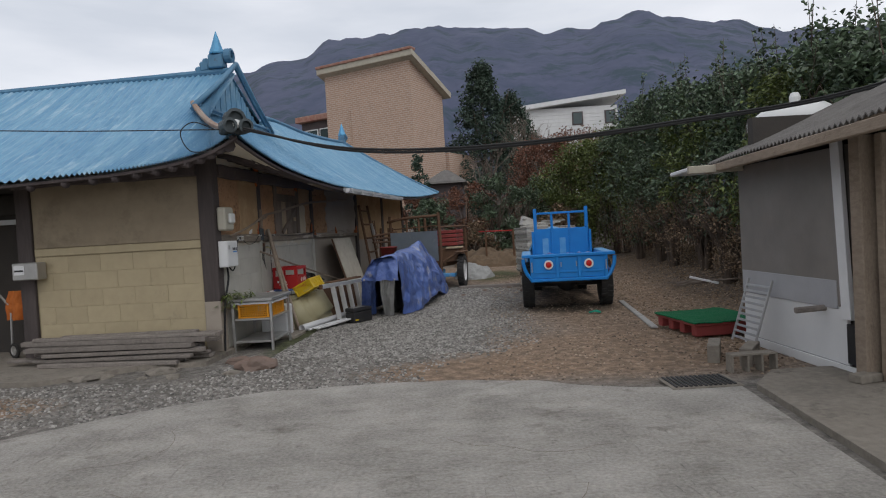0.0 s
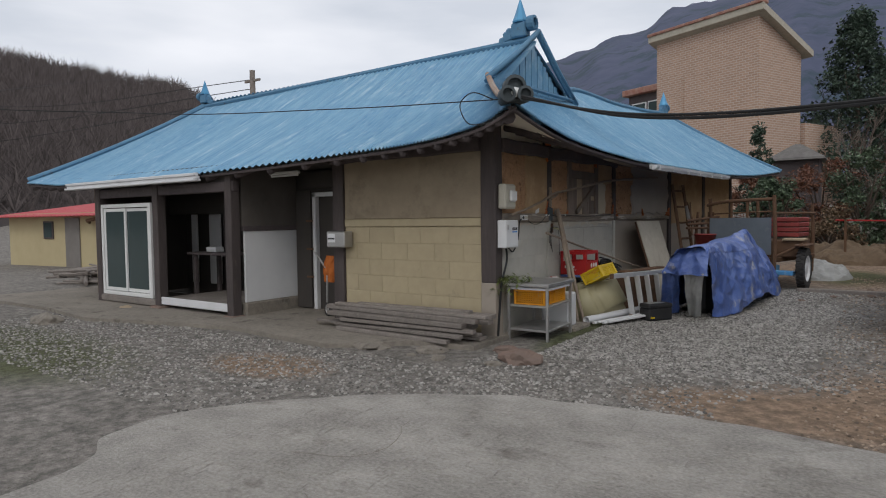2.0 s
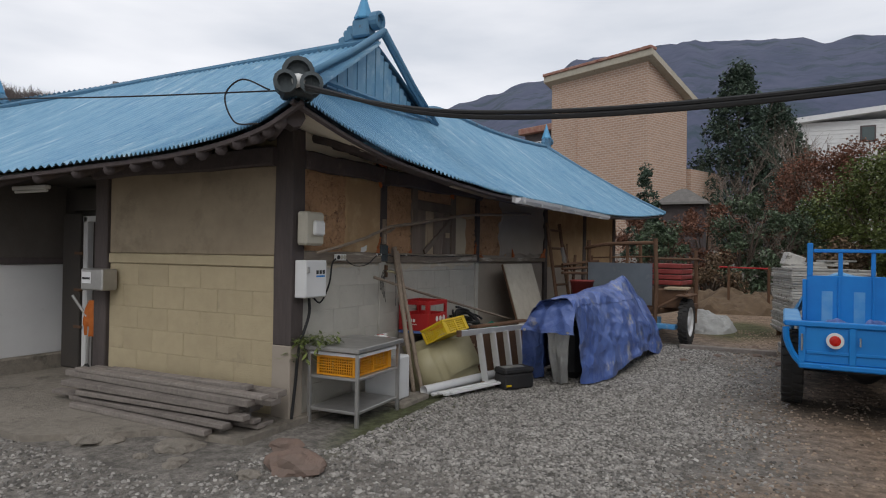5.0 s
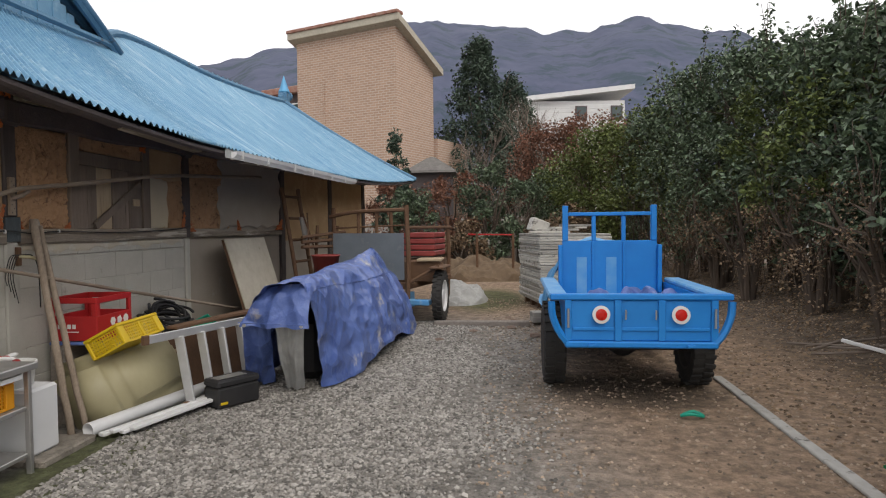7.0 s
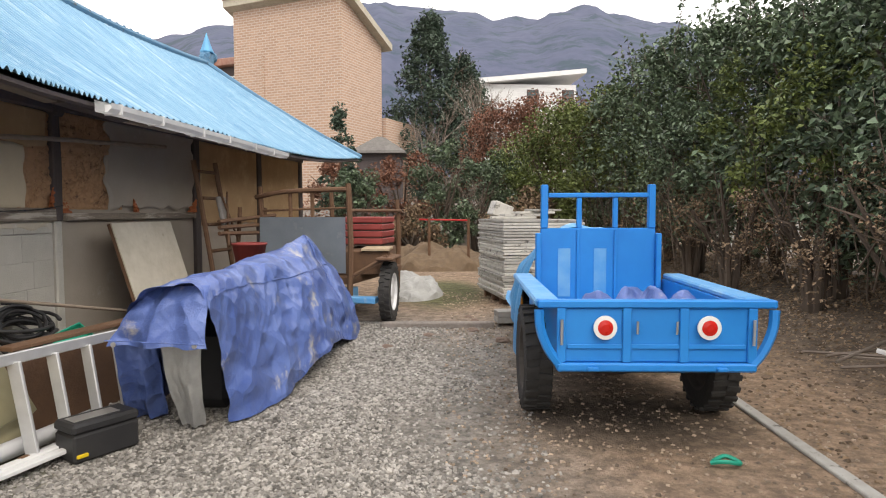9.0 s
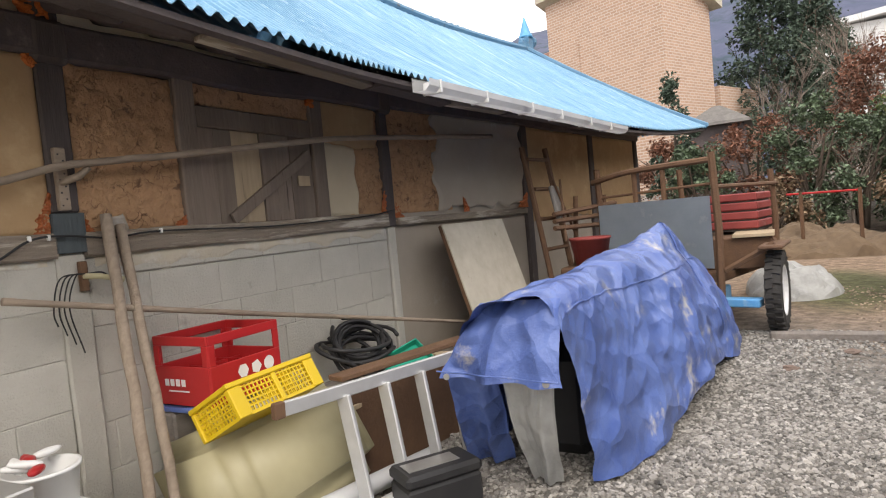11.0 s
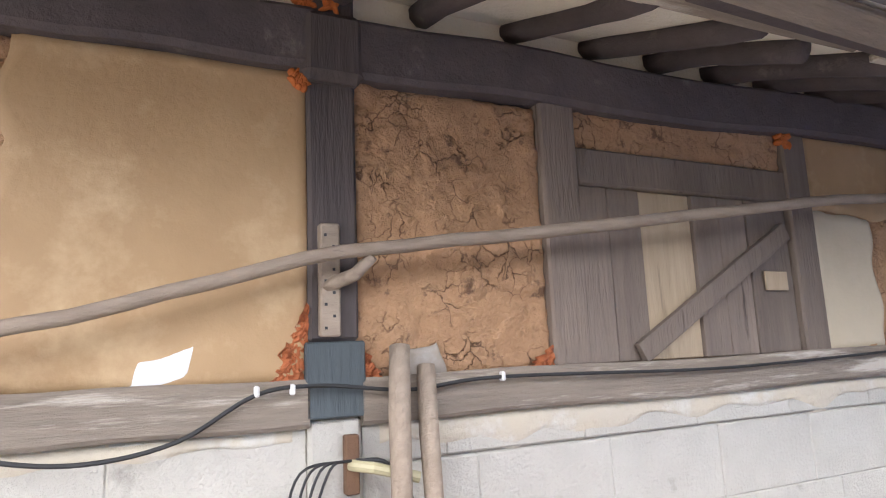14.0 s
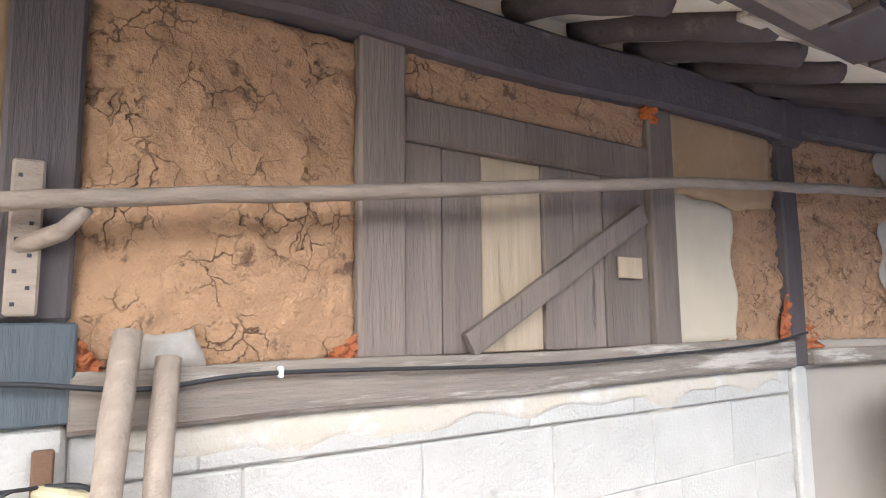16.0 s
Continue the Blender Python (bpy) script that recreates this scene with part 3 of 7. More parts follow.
stones("gravel", 62000, yard, 0.0105, "loose grey crushed gravel over the yard")
stones("gravel_coarse", 3000, yard, 0.016, "larger pale crushed stones among the gravel")
stones("gravel_sparse", 9000, lambda: (rnd.uniform(3.0, 7.2), rnd.uniform(-1.7, 8)), 0.010, "scattered brown stones on bare earth", "earth_stone")
stones("fallen_leaves", 12000, lambda: (rnd.choice((rnd.uniform(5.0, 8.5), rnd.uniform(6.0, 8.5))), rnd.uniform(-1.2, 13)), 0.013, "dry brown leaf litter below the hedge", "litter")

# ---- hills ----
def hill(name, dist, depth, skyline, mat, label, rough, seed):
    """A hillside rising to a skyline given as (bearing left of north, height) in degrees."""
    bm = bmesh.new()
    az0, az1 = skyline[0][0], skyline[-1][0]

    def fn(u, v):
        az = az0 + (az1 - az0) * u
        el = next(e0 + (e1 - e0) * smooth(a0, a1, az) for (a0, e0), (a1, e1) in zip(skyline, skyline[1:]) if a0 <= az <= a1 + 1e-6)
        r = dist * (1 - depth + depth * v)
        h = math.tan(radians(el)) * dist * (v ** 0.8) + wob((az * 0.5, v * 4, 0), 1, rough * dist * 0.02 * v, seed) + wob((az * 4, v * 30, 0), 1, rough * dist * 0.006, seed)
        return Vector((-r * math.sin(radians(az)), r * math.cos(radians(az)), h - 1))
    sheet(bm, fn, 260, 24)
    return solo(name, bm, mat, label, "hill", "structure", True)


hill("backdrop_mountain", 700, 0.7, [(-75, 8), (-50, 11), (-30, 13.5), (-25, 14.2), (-18, 16.2), (-13, 17.6), (-8, 16.9), (0, 17.8), (6, 18.2), (13, 17.6), (18.6, 15.8), (24, 14.2), (32, 11), (42, 7), (56, 4)], "hill_far_haze", "wooded mountain ridge, distance haze painted in blue-grey", 0.5, 3.0)
hill("backdrop_hill", 170, 0.6, [(45, 2), (49, 7.0), (53, 10.0), (60, 11.6), (67, 12.5), (80, 13.5), (100, 14), (125, 10)], "hill_near", "brown wooded hillside with bare winter trees", 0.9, 8.0)
v, f = [], []
for i in range(9000):
    az, k = radians(rnd.uniform(47, 85)), rnd.uniform(0.03, 1)
    el = 3.3 + 9 * smooth(radians(45), radians(60), az) + 1.2 * smooth(radians(60), radians(75), az)
    r = 170 * (0.4 + 0.6 * k)
    c = Vector((-r * math.sin(az), r * math.cos(az), math.tan(radians(el)) * 170 * k ** 0.8 - 2))
    side = Vector((math.cos(az), math.sin(az), 0))
    h = rnd.uniform(3, 5.2)
    for j in range(7):
        a, w = rnd.uniform(-1.0, 1.0), 0.09
        b = c + Vector((0, 0, h * rnd.uniform(0.0, 0.5)))
        e = b + (side * math.sin(a) + Vector((0, 0, math.cos(a)))) * h * 0.55
        k0 = len(v)
        v += [b - side * w, b + side * w, e]
        f.append((k0, k0 + 1, k0 + 2))
me = bpy.data.meshes.new("bare_trees")
me.from_pydata(v, [], f)
me.materials.append(M["hill_tree"])
tagged(new("bare_trees", me), "bare grey winter trees over the far hillside", "woods", "", "stuff")

# ---- farmhouse ----
house = thing("farmhouse", "old single-storey farmhouse with blue corrugated metal roof, mud and block walls", "house")


def east_x(y):
    return 0.0 if y < 3.66 else 0.14 * (y - 3.66)


def turned(y0):
    """The line of the far east wall, which turns outwards at its third post."""
    return pose(0, 3.66, 0, 0, 0, -8) @ pose(0, -3.66, 0) if y0 >= 3.66 else Matrix()


EAVE_E = curve_pts([(0.62, -0.70, 2.40), (0.71, -0.1, 2.23), (0.76, 0.65, 2.13), (0.80, 2.0, 2.07), (0.85, 2.9, 2.06), (1.0, 4.6, 2.06), (1.16, 6.2, 2.06), (1.38, 8.0, 2.13), (1.62, 9.55, 2.27)], 6)
TOP_E = curve_pts([(-0.56, 0.82, 3.02), (-0.58, 1.2, 3.03), (-0.60, 1.8, 3.05), (-0.60, 2.6, 3.07), (-0.62, 3.2, 3.14), (-0.88, 4.2, 3.46), (-0.76, 6.0, 3.45), (-0.64, 7.6, 3.52), (-0.60, 8.5, 3.6)], 6)
EAVE_S = curve_pts([(0.62, -0.70, 2.40), (0.25, -0.75, 2.22), (-0.45, -0.77, 2.11), (-1.6, -0.78, 2.06), (-4.0, -0.80, 1.99), (-6.4, -0.80, 1.99), (-8.2, -0.80, 2.0), (-9.4, -0.80, 2.08)], 6)
TOP_S = curve_pts([(-0.56, 0.82, 3.02), (-0.56, 1.5, 3.42), (-0.60, 2.1, 3.78), (-2.2, 2.1, 3.78), (-4.0, 2.1, 3.77), (-6.0, 2.1, 3.72), (-7.4, 2.1, 3.69), (-8.15, 2.1, 3.71)], 6)


def slope(eave, top, sag, waves, drop=0.0, amp=0.014):
    """A corrugated roof face between an eave line and a top line."""
    def fn(u, v):
        a, b = along(eave, u), along(top, u)
        p = a.lerp(b, v)
        p.z -= sag * 4 * v * (1 - v)
        lap = 0.006 if v < 0.5 else 0.0
        p.z += amp * math.sin(2 * math.pi * waves * u) - drop - lap + wob((p.x, p.y, 0), 1.3, 0.012)
        return p
    bm = bmesh.new()
    sheet(bm, fn, waves * 6, 10, 0.004)
    return bm


part("roof_sheet", slope(EAVE_E, TOP_E, 0.05, 150), "roof_east", house, "blue corrugated metal roof, faded and scratched")
part("roof_sheet", slope(EAVE_S, TOP_S, 0.08, 145), "roof_blue", house, "blue corrugated metal roof, faded and scratched")
NE, NW, SWW = (1.62, 9.55, 2.27), (-2.9, 9.6, 2.25), (-9.4, 4.9, 2.1)
part("roof_sheet", slope([NE, NW], [(-0.60, 8.5, 3.6)] * 2, 0.03, 70), "roof_blue", house)
part("roof_sheet", slope([NW, (-3.0, 5.0, 2.2), (-9.4, 4.9, 2.1)], [(-0.6, 8.5, 3.6), (-0.88, 4.2, 3.46), (-8.15, 2.1, 3.8)], 0.0, 60), "roof_blue", house)
part("roof_sheet", slope([(-9.4, -0.8, 2.08), SWW], [(-8.15, 2.1, 3.8)] * 2, 0.06, 80), "roof_blue", house)
part("roof_sheet", slope([(-8.15, 2.1, 3.82), (-0.6, 2.1, 3.78)], [(-8.0, 4.2, 2.6), (-0.88, 4.2, 3.2)], 0.0, 60), "roof_blue", house)
# gable with ribbed sheet, barge boards and rolled verge caps
bm = bmesh.new()
for i in range(26):
    y = 0.98 + i * 0.09
    top = 3.76 - abs(y - 2.1) * 0.64
    if top > 3.1:
        part("gable_rib", B(-0.66, -0.62 + 0.012 * (i % 2), y - 0.045, y + 0.045, 3.02, top), "roof_blue", house)
for sgn, end in ((-1, 0.72), (1, 3.42)):
    e = Vector((-0.52, end, 2.98 + (0.06 if sgn > 0 else 0)))
    a = Vector((-0.52, 2.1, 3.86))
    part("barge_board", T([e, e.lerp(a, .5) - Vector((0, 0, .03)), a], [0.032, 0.032, 0.032], 6), "ridge_blue", house)
    part("verge_cap", T([e + Vector((0.02, 0, .035)), e.lerp(a, .5) + Vector((.02, 0, .005)), a + Vector((.02, 0, .035))], [0.036, 0.034, 0.034], 10), "ridge_blue", house, smooth=True)
part("gable_flashing", T([(-0.5, 0.75, 3.04), (-0.52, 3.3, 3.12)], 0.03, 6), "ridge_blue", house)
for a, b, r in (((-0.6, 2.1, 3.80), (-8.15, 2.1, 3.72), .05), ((-8.15, 2.1, 3.73), (-9.4, -0.78, 2.12), .05), ((-0.6, 8.5, 3.62), NE, .045)):
    a, b = Vector(a), Vector(b)
    part("ridge_cap", T([a.lerp(b, k / 8) - Vector((0, 0, 0.25 * (k / 8) * (1 - k / 8) if b.z < 3 else 0)) for k in range(9)], r, 8), "ridge_blue", house)
part("ridge_cap", T([p + Vector((0, 0, 0.02)) for p in TOP_E[26:]], 0.045, 8), "ridge_blue", house)
hip = [Vector((0.60, -0.66, 2.43)).lerp(Vector((-0.56, 0.82, 3.05)), k / 8) - Vector((0, 0, 0.12 * 4 * (k / 8) * (1 - k / 8))) for k in range(9)]
part("hip_flashing", T([p + Vector((0, 0, .03)) for p in hip], 0.035, 6), "roof_rust", house, "rusty hip flashing with flaking paint")


def finial(x, y, z, s, turn):
    """A roof-end ornament: round tile end, stacked base, conical spike."""
    m = pose(x, y, z, 0, 0, turn) @ Matrix.Scale(s, 4)
    bm = bmesh.new()
    box(bm, -.12, .12, -.09, .09, -.02, .2, .02, m)
    box(bm, -.16, .10, -.06, .06, .02, .13, .02, m)
    for a in (-.22, -.3, -.17):
        box(bm, a - .05, a + .05, -.05, .05, -.02, .28 + a * .6, .025, m @ pose(0, 0, 0, 0, a * 40, 0))
    ob = part("roof_ornament", bm, "ridge_blue", house, "weathered blue tile ornament at the ridge end")
    bm = bmesh.new()
    lathe(bm, [(.12, 0), (.125, .02), (.09, .1), (.005, .36)], 8, m @ pose(0, 0, .2))
    part("spike", bm, "spike_blue", ob, "blue sheet-metal spike")
    bm = bmesh.new()
    lathe(bm, [(.05, .0), (.11, .0), (.11, .1), (.075, .11), (.07, .06), (.01, .06)], 14, m @ pose(.14, 0, .17, 0, 90, 0))
    part("tile_end", bm, "ridge_blue", ob, smooth=False)


finial(-0.78, 2.1, 3.86, 0.95, 0)
finial(-8.15, 2.1, 3.8, 0.8, 180)
finial(-0.62, 8.6, 3.62, 0.85, 90)
finial(-8.9, 4.2, 3.0, 0.8, 180)
# corner ornament over the eaves tip
m = pose(0.60, -0.68, 2.46, 0, 0, -48)
bm = box(bmesh.new(), -.14, .08, -.11, .11, -.08, .06, .02, m)
for a in (-.09, .09):
    lathe(bm, [(.07, 0), (.075, .14), (.05, .145), (.05, .1), (.01, .1)], 12, m @ pose(.02, a * .9, -.02, 0, 90, 0))
lathe(bm, [(.10, 0), (.105, .12), (.075, .125), (.07, .08), (.01, .08)], 14, m @ pose(-.02, 0, .06, 0, 90, 0))
orn = part("corner_ornament", bm, "slate_paint", house, "rusty blue round tile ends at the eaves corner")
bm = bmesh.new()
bmesh.ops.create_icosphere(bm, subdivisions=2, radius=.05, matrix=m @ pose(.10, 0, .0))
part("lamp_bulb", bm, "white_plastic", orn, "small round white bulb", smooth=True)

# soffit and rafters
def soffit(eave, inner):
    bm = bmesh.new()
    sheet(bm, lambda u, v: along(inner, u).lerp(along(eave, u) - Vector((0, 0, 0.06)), v * .93) + Vector((0, 0, wob((u * 40, v * 3, 0), 1, 0.008))), 120, 4, 0.012)
    part("soffit", bm, "soffit", house, "stained earth plaster between the rafters")


IN_E = [(-0.15, 0.1, 2.40), (-0.1, 1.2, 2.34), (-0.1, 3.6, 2.34), (0.2, 6, 2.34), (0.75, 9.0, 2.36)]
IN_S = [(-0.15, 0.1, 2.40), (-1.4, 0.1, 2.33), (-4.6, 0.1, 2.28), (-8.6, 0.1, 2.26)]
soffit(EAVE_E, IN_E)
soffit(EAVE_S, IN_S)


def log_rafter(a, b, r):
    """A crooked log, chopped off at its lower end."""
    bend = Vector((0, rnd.uniform(-.025, .025), rnd.uniform(-.004, .012)))
    pts = [a.lerp(b, k / 6) + bend * math.sin(math.pi * k / 6) for k in range(7)]
    part("rafter", T(pts, [r * (1 + rnd.uniform(-.08, .08)) for k in range(6)] + [r * .86], 9), "dark_wood", house, smooth=True)


def under_eave(y, v):
    """A place just under the east soffit, v from the wall out to the edge."""
    u = min(range(121), key=lambda k: abs(along(IN_E, k / 120).lerp(along(EAVE_E, k / 120), .4).y - y)) / 120
    return along(IN_E, u).lerp(along(EAVE_E, u) - Vector((0, 0, .06)), v * .93)


y = 0.33
while y < 8.8:
    a, b = under_eave(y, .06), under_eave(y + rnd.uniform(-.03, .05), rnd.uniform(.62, .74))
    r = rnd.uniform(.033, .042)
    a, b = Vector((a.x, y, a.z - .028)), Vector((b.x, y + rnd.uniform(-.03, .05), b.z - .034))
    log_rafter(a, b, r)
    y += rnd.uniform(.24, .28)
# broken boards under the outer edge of the eaves
for row, v in enumerate((.76, .86, .95)):
    y = 0.2 + .2 * row
    while y < 7.5:
        L = rnd.uniform(.45, 1.05)
        a, b = under_eave(y, v), under_eave(y + L, v)
        w = rnd.uniform(.06, .09)
        q = (Vector((b.x, y + L, b.z)) - Vector((a.x, y, a.z))).to_track_quat("Y", "Z").to_matrix().to_4x4()
        bm = B(-w / 2, w / 2, 0, L, -.02, 0, bev=.003)
        ob = part("eaves_plank", bm, "sill_wood" if rnd.random() < .2 else "dark_wood", house)
        ob.matrix_world = Matrix.Translation((a.x + rnd.uniform(-.012, .012), y, a.z - .022 - .008 * row)) @ q @ pose(0, 0, 0, 0, rnd.uniform(-8, 8), rnd.uniform(-3, 3))
        y += L + rnd.uniform(.0, .12)
for i in range(26):
    u = 0.05 + 0.94 * i / 25
    a, b = along(IN_S, u) + Vector((0, 0, -0.07)), along(EAVE_S, u)
    b = a.lerp(b - Vector((0, 0, 0.11)), 0.93)
    part("rafter", T([a, b], [.05, .045], 8), "dark_wood", house, smooth=True)
# fan rafters and hip beam under the corner
part("hip_rafter", T([(-0.3, 0.3, 2.45), (0.5, -0.58, 2.28)], .07, 8), "dark_wood", house)
for eave in (EAVE_E, EAVE_S):
    for sc, dz, r in ((0.0, 0.05, .022),):
        line = [along(eave, k / 60) - Vector((0.05 + sc if eave is EAVE_E else 0, 0 if eave is EAVE_E else -.05 - sc, dz)) for k in range(61)]
        part("eaves_board", T(line, r, 5), "dark_wood", house)

# walls
def wall(name, mat, *lim, label="", m=None):
    return part(name, B(*lim, bev=0.0, m=m), mat, house, label)


part("wall_core", B(-0.2, -0.075, 0.02, 3.66, 1.27, 2.2), "mud", house)
east = wall("wall_east", "mortar", -0.2, -0.012, 0.02, 3.66, 0.0, 1.268, label="block wall below, mud and plaster panels above")
far_m = turned(4)
east_far = wall("wall_east_far", "plaster_grey", -0.2, -0.008, 3.66, 8.95, 0.0, 2.25, label="grey cement-rendered wall", m=far_m)
south = wall("wall_south", "yellow_joint", -2.25, -0.14, 0.012, 0.2, 0.0, 2.3, label="yellow-painted block wall with plaster above")
wall("wall_back", "yellow_plaster", -9.0, -0.25, 4.0, 4.2, 0, 2.3)
wall("wall_north", "yellow_plaster", -2.4, 0.5, 8.75, 8.9, 0, 2.4)
wall("wall_inner", "yellow_plaster", -2.5, -2.3, 4.2, 8.9, 0, 2.3)
wall("wall_west", "yellow_plaster", -8.6, -8.4, 0.0, 4.2, 0, 2.3)

BLOCKS = {}


def block(parent, x0, x1, y0, y1, z0, z1, mat, m=None):
    """One building block, sharing its mesh with others of its size."""
    key = (round(x1 - x0, 2), round(y1 - y0, 2), round(z1 - z0, 2), mat)
    if key not in BLOCKS:
        a, b, c = key[0] / 2, key[1] / 2, key[2] / 2
        BLOCKS[key] = finish("block", B(-a, a, -b, b, -c, c, bev=0.004), mat)
    ob = new("block", BLOCKS[key])
    ob.parent = parent
    ob.matrix_world = (m if m is not None else Matrix()) @ pose((x0 + x1) / 2 + rnd.uniform(-.0015, .0015), (y0 + y1) / 2, (z0 + z1) / 2, 0, rnd.uniform(-.2, .2), 0)


def course(parent, joints, z0, z1, mat, side):
    for a, b in zip(joints, joints[1:]):
        if side == "e":
            block(parent, -0.03, 0.002, a + .002, b - .002, z0 + .002, z1 - .002, mat)
        else:
            block(parent, a + .0025, b - .0025, -0.003, 0.03, z0 + .0025, z1 - .0025, mat)


def joints(lo, hi, step, shift):
    xs = [lo] + [shift + step * k for k in range(-20, 40) if lo + .05 < shift + step * k < hi - .05] + [hi]
    return xs


for lo, hi, z_top, sh in ((0.13, 1.28, 1.27, 0.91), (1.40, 3.60, 1.175, 1.68)):
    z, k = z_top, 0
    if lo > 1:
        course(east, joints(lo, hi, 0.39, 1.60), 1.18, 1.262, "block_paint", "e")
    while z > 0.06:
        course(east, joints(lo, hi, 0.39, sh + (0.10 if k % 2 else 0) + .02 * k), max(z - 0.2, 0.0), z, "block_paint", "e")
        z, k = z - 0.2, k + 1
z, k = 1.235, 0
while z > 0.06:
    course(south, joints(-2.2, -0.16, 0.4, -1.0 + (0.2 if k % 2 else 0)), max(z - 0.2, 0.0), z, "yellow_block", "s")
    z, k = z - 0.2, k + 1
part("south_plaster", B(-2.2, -0.16, -0.012, 0.03, 1.33, 2.06, bev=.01), "yellow_plaster", house, "smoke-stained tan plaster")
part("south_ledge", B(-2.2, -0.16, -0.022, 0.03, 1.237, 1.328, bev=.008), "yellow_block", house, "yellow-painted ledge")


# timber
def post(x0, x1, y0, y1, z0, z1, mat="post_wood", m=None, label=""):
    bm = B(x0, x1, y0, y1, z0, z1, bev=.008)
    bmesh.ops.subdivide_edges(bm, edges=[e for e in bm.edges if abs(e.verts[0].co.z - e.verts[1].co.z) > .3], cuts=8)
    for v in bm.verts:
        v.co += Vector((wob(v.co, 2.5, .006), wob(v.co, 2.5, .008, 4), 0))
        if m is not None:
            v.co = m @ v.co
    return part("post", bm, mat, house, label)


post(-0.16, 0.025, -0.03, 0.125, 0.62, 2.35, label="dark rough corner post")
post(-0.162, 0.028, -0.033, 0.128, 0.0, 0.62, "plaster_grey", label="pale whitewashed foot of the corner post")
post(-0.1, 0.02, 1.28, 1.395, 1.445, 2.3)
part("post_cover", B(-0.1, 0.03, 1.272, 1.402, 1.285, 1.445, bev=.004), "slate_paint", house, "dark grey painted length of the post")
post(-0.1, 0.018, 1.28, 1.395, 0.0, 1.283, "block_paint", label="white-painted foot of the post")
post(-0.1, 0.02, 3.61, 3.72, 1.27, 2.35)
part("pilaster", B(-0.1, 0.02, 3.61, 3.70, 0, 1.268, bev=.01), "block_paint", house, "white cement pilaster")
for y in (5.72, 7.33, 8.88):
    post(-0.1, 0.03, y - .06, y + .06, 0, 2.35, m=far_m)
for x in (-2.33,):
    post(x - .07, x + .11, -0.03, .15, 0, 2.3)


def beam(name, p0, p1, w, h, mat, wave=0.01, label=""):
    """A squared, slightly bowed timber between two points."""
    p0, p1 = Vector(p0), Vector(p1)
    d = (p1 - p0).normalized()
    side = d.cross(Vector((0, 0, 1))).normalized() * (w / 2)
    up = side.cross(d).normalized() * (h / 2)
    bm = bmesh.new()
    rings = []
    for k in range(13):
        c = p0.lerp(p1, k / 12) + Vector((0, 0, wob((k * .4, p0.x, p0.y), 1, wave)))
        e = 0.82
        rings.append([bm.verts.new(c + side * a + up * b) for a, b in ((-1, -e), (-e, -1), (e, -1), (1, -e), (1, e), (e, 1), (-e, 1), (-1, e))])
    for a, b in zip(rings, rings[1:]):
        for k in range(8):
            bm.faces.new((a[k], a[(k + 1) % 8], b[(k + 1) % 8], b[k]))
    bm.faces.new(rings[0][::-1])
    bm.faces.new(rings[-1])
    bmesh.ops.recalc_face_normals(bm, faces=bm.faces[:])
    return part(name, bm, mat, house, label)


beam("wall_plate", (-0.02, 0.12, 2.115), (-0.02, 1.29, 2.135), .13, .15, "dark_wood", .015)
beam("wall_plate", (-0.02, 1.38, 2.12), (-0.02, 3.64, 2.175), .13, .15, "dark_wood", .02)
beam("wall_plate", far_m @ Vector((-.02, 3.7, 2.2)), far_m @ Vector((-.02, 8.95, 2.2)), .13, .15, "dark_wood")
beam("wall_plate", (-0.15, 0.0, 2.13), (-2.4, 0.0, 2.11), .15, .15, "dark_wood", .015)
beam("sill", (-0.01, 0.12, 1.325), (-0.01, 1.28, 1.32), .08, .10, "sill_wood", .008, "weathered grey timber sill with flaking paint")
beam("sill", (-0.01, 1.395, 1.315), (-0.01, 3.61, 1.32), .08, .10, "sill_wood", .008, "weathered grey timber sill with flaking paint")
part("upper_fill", B(-0.12, -0.05, 0.1, 3.66, 2.15, 2.36), "soffit", house)
part("upper_fill", B(-0.12, -0.05, 3.66, 8.95, 2.15, 2.5, m=far_m), "soffit", house)
part("upper_fill", B(-8.6, -0.1, 0.05, 0.12, 2.1, 2.3), "soffit", house)


# wall panels
def panel(name, y0, y1, z0, z1, x, rough, mat, ragged=(0, 0, 0, 0), label="", n=None, m=None):
    """A plastered field of the wall; rough lumps stand out of it, and any side can be ragged."""
    nu, nv = max(int((y1 - y0) / .014), 4), max(int((z1 - z0) / .014), 4)
    bm = bmesh.new()

    def fn(u, v):
        y, z = y0 + (y1 - y0) * u, z0 + (z1 - z0) * v
        wy, wz = wob((0, y * 7, z * 7), 1, 1, y0), wob((5, y * 7, z * 7), 1, 1, z0)
        y += ragged[0] * wy * (1 - u) ** 3 + ragged[1] * wy * u ** 3
        z += ragged[2] * wz * (1 - v) ** 3 + ragged[3] * wz * v ** 3
        q = Vector((0, y * 1.0, z * 1.3))
        lump = abs(noise.noise(q * 11)) * 1.2 + 0.5 * abs(noise.noise(q * 25)) + .35 * noise.noise(q * 55)
        crack = max(0, .09 - abs(noise.noise(q * 5 + Vector((3, 1, 0))))) * 6
        edge = min(u, 1 - u, v, 1 - v) * 30
        p = Vector((x + (rough * (1.3 * lump - crack) if rough else 0) - (.012 if edge < .5 else 0), y, z))
        return m @ p if m is not None else p
    sheet(bm, fn, nu, nv)
    return part(name, bm, mat, house, label, smooth=True)


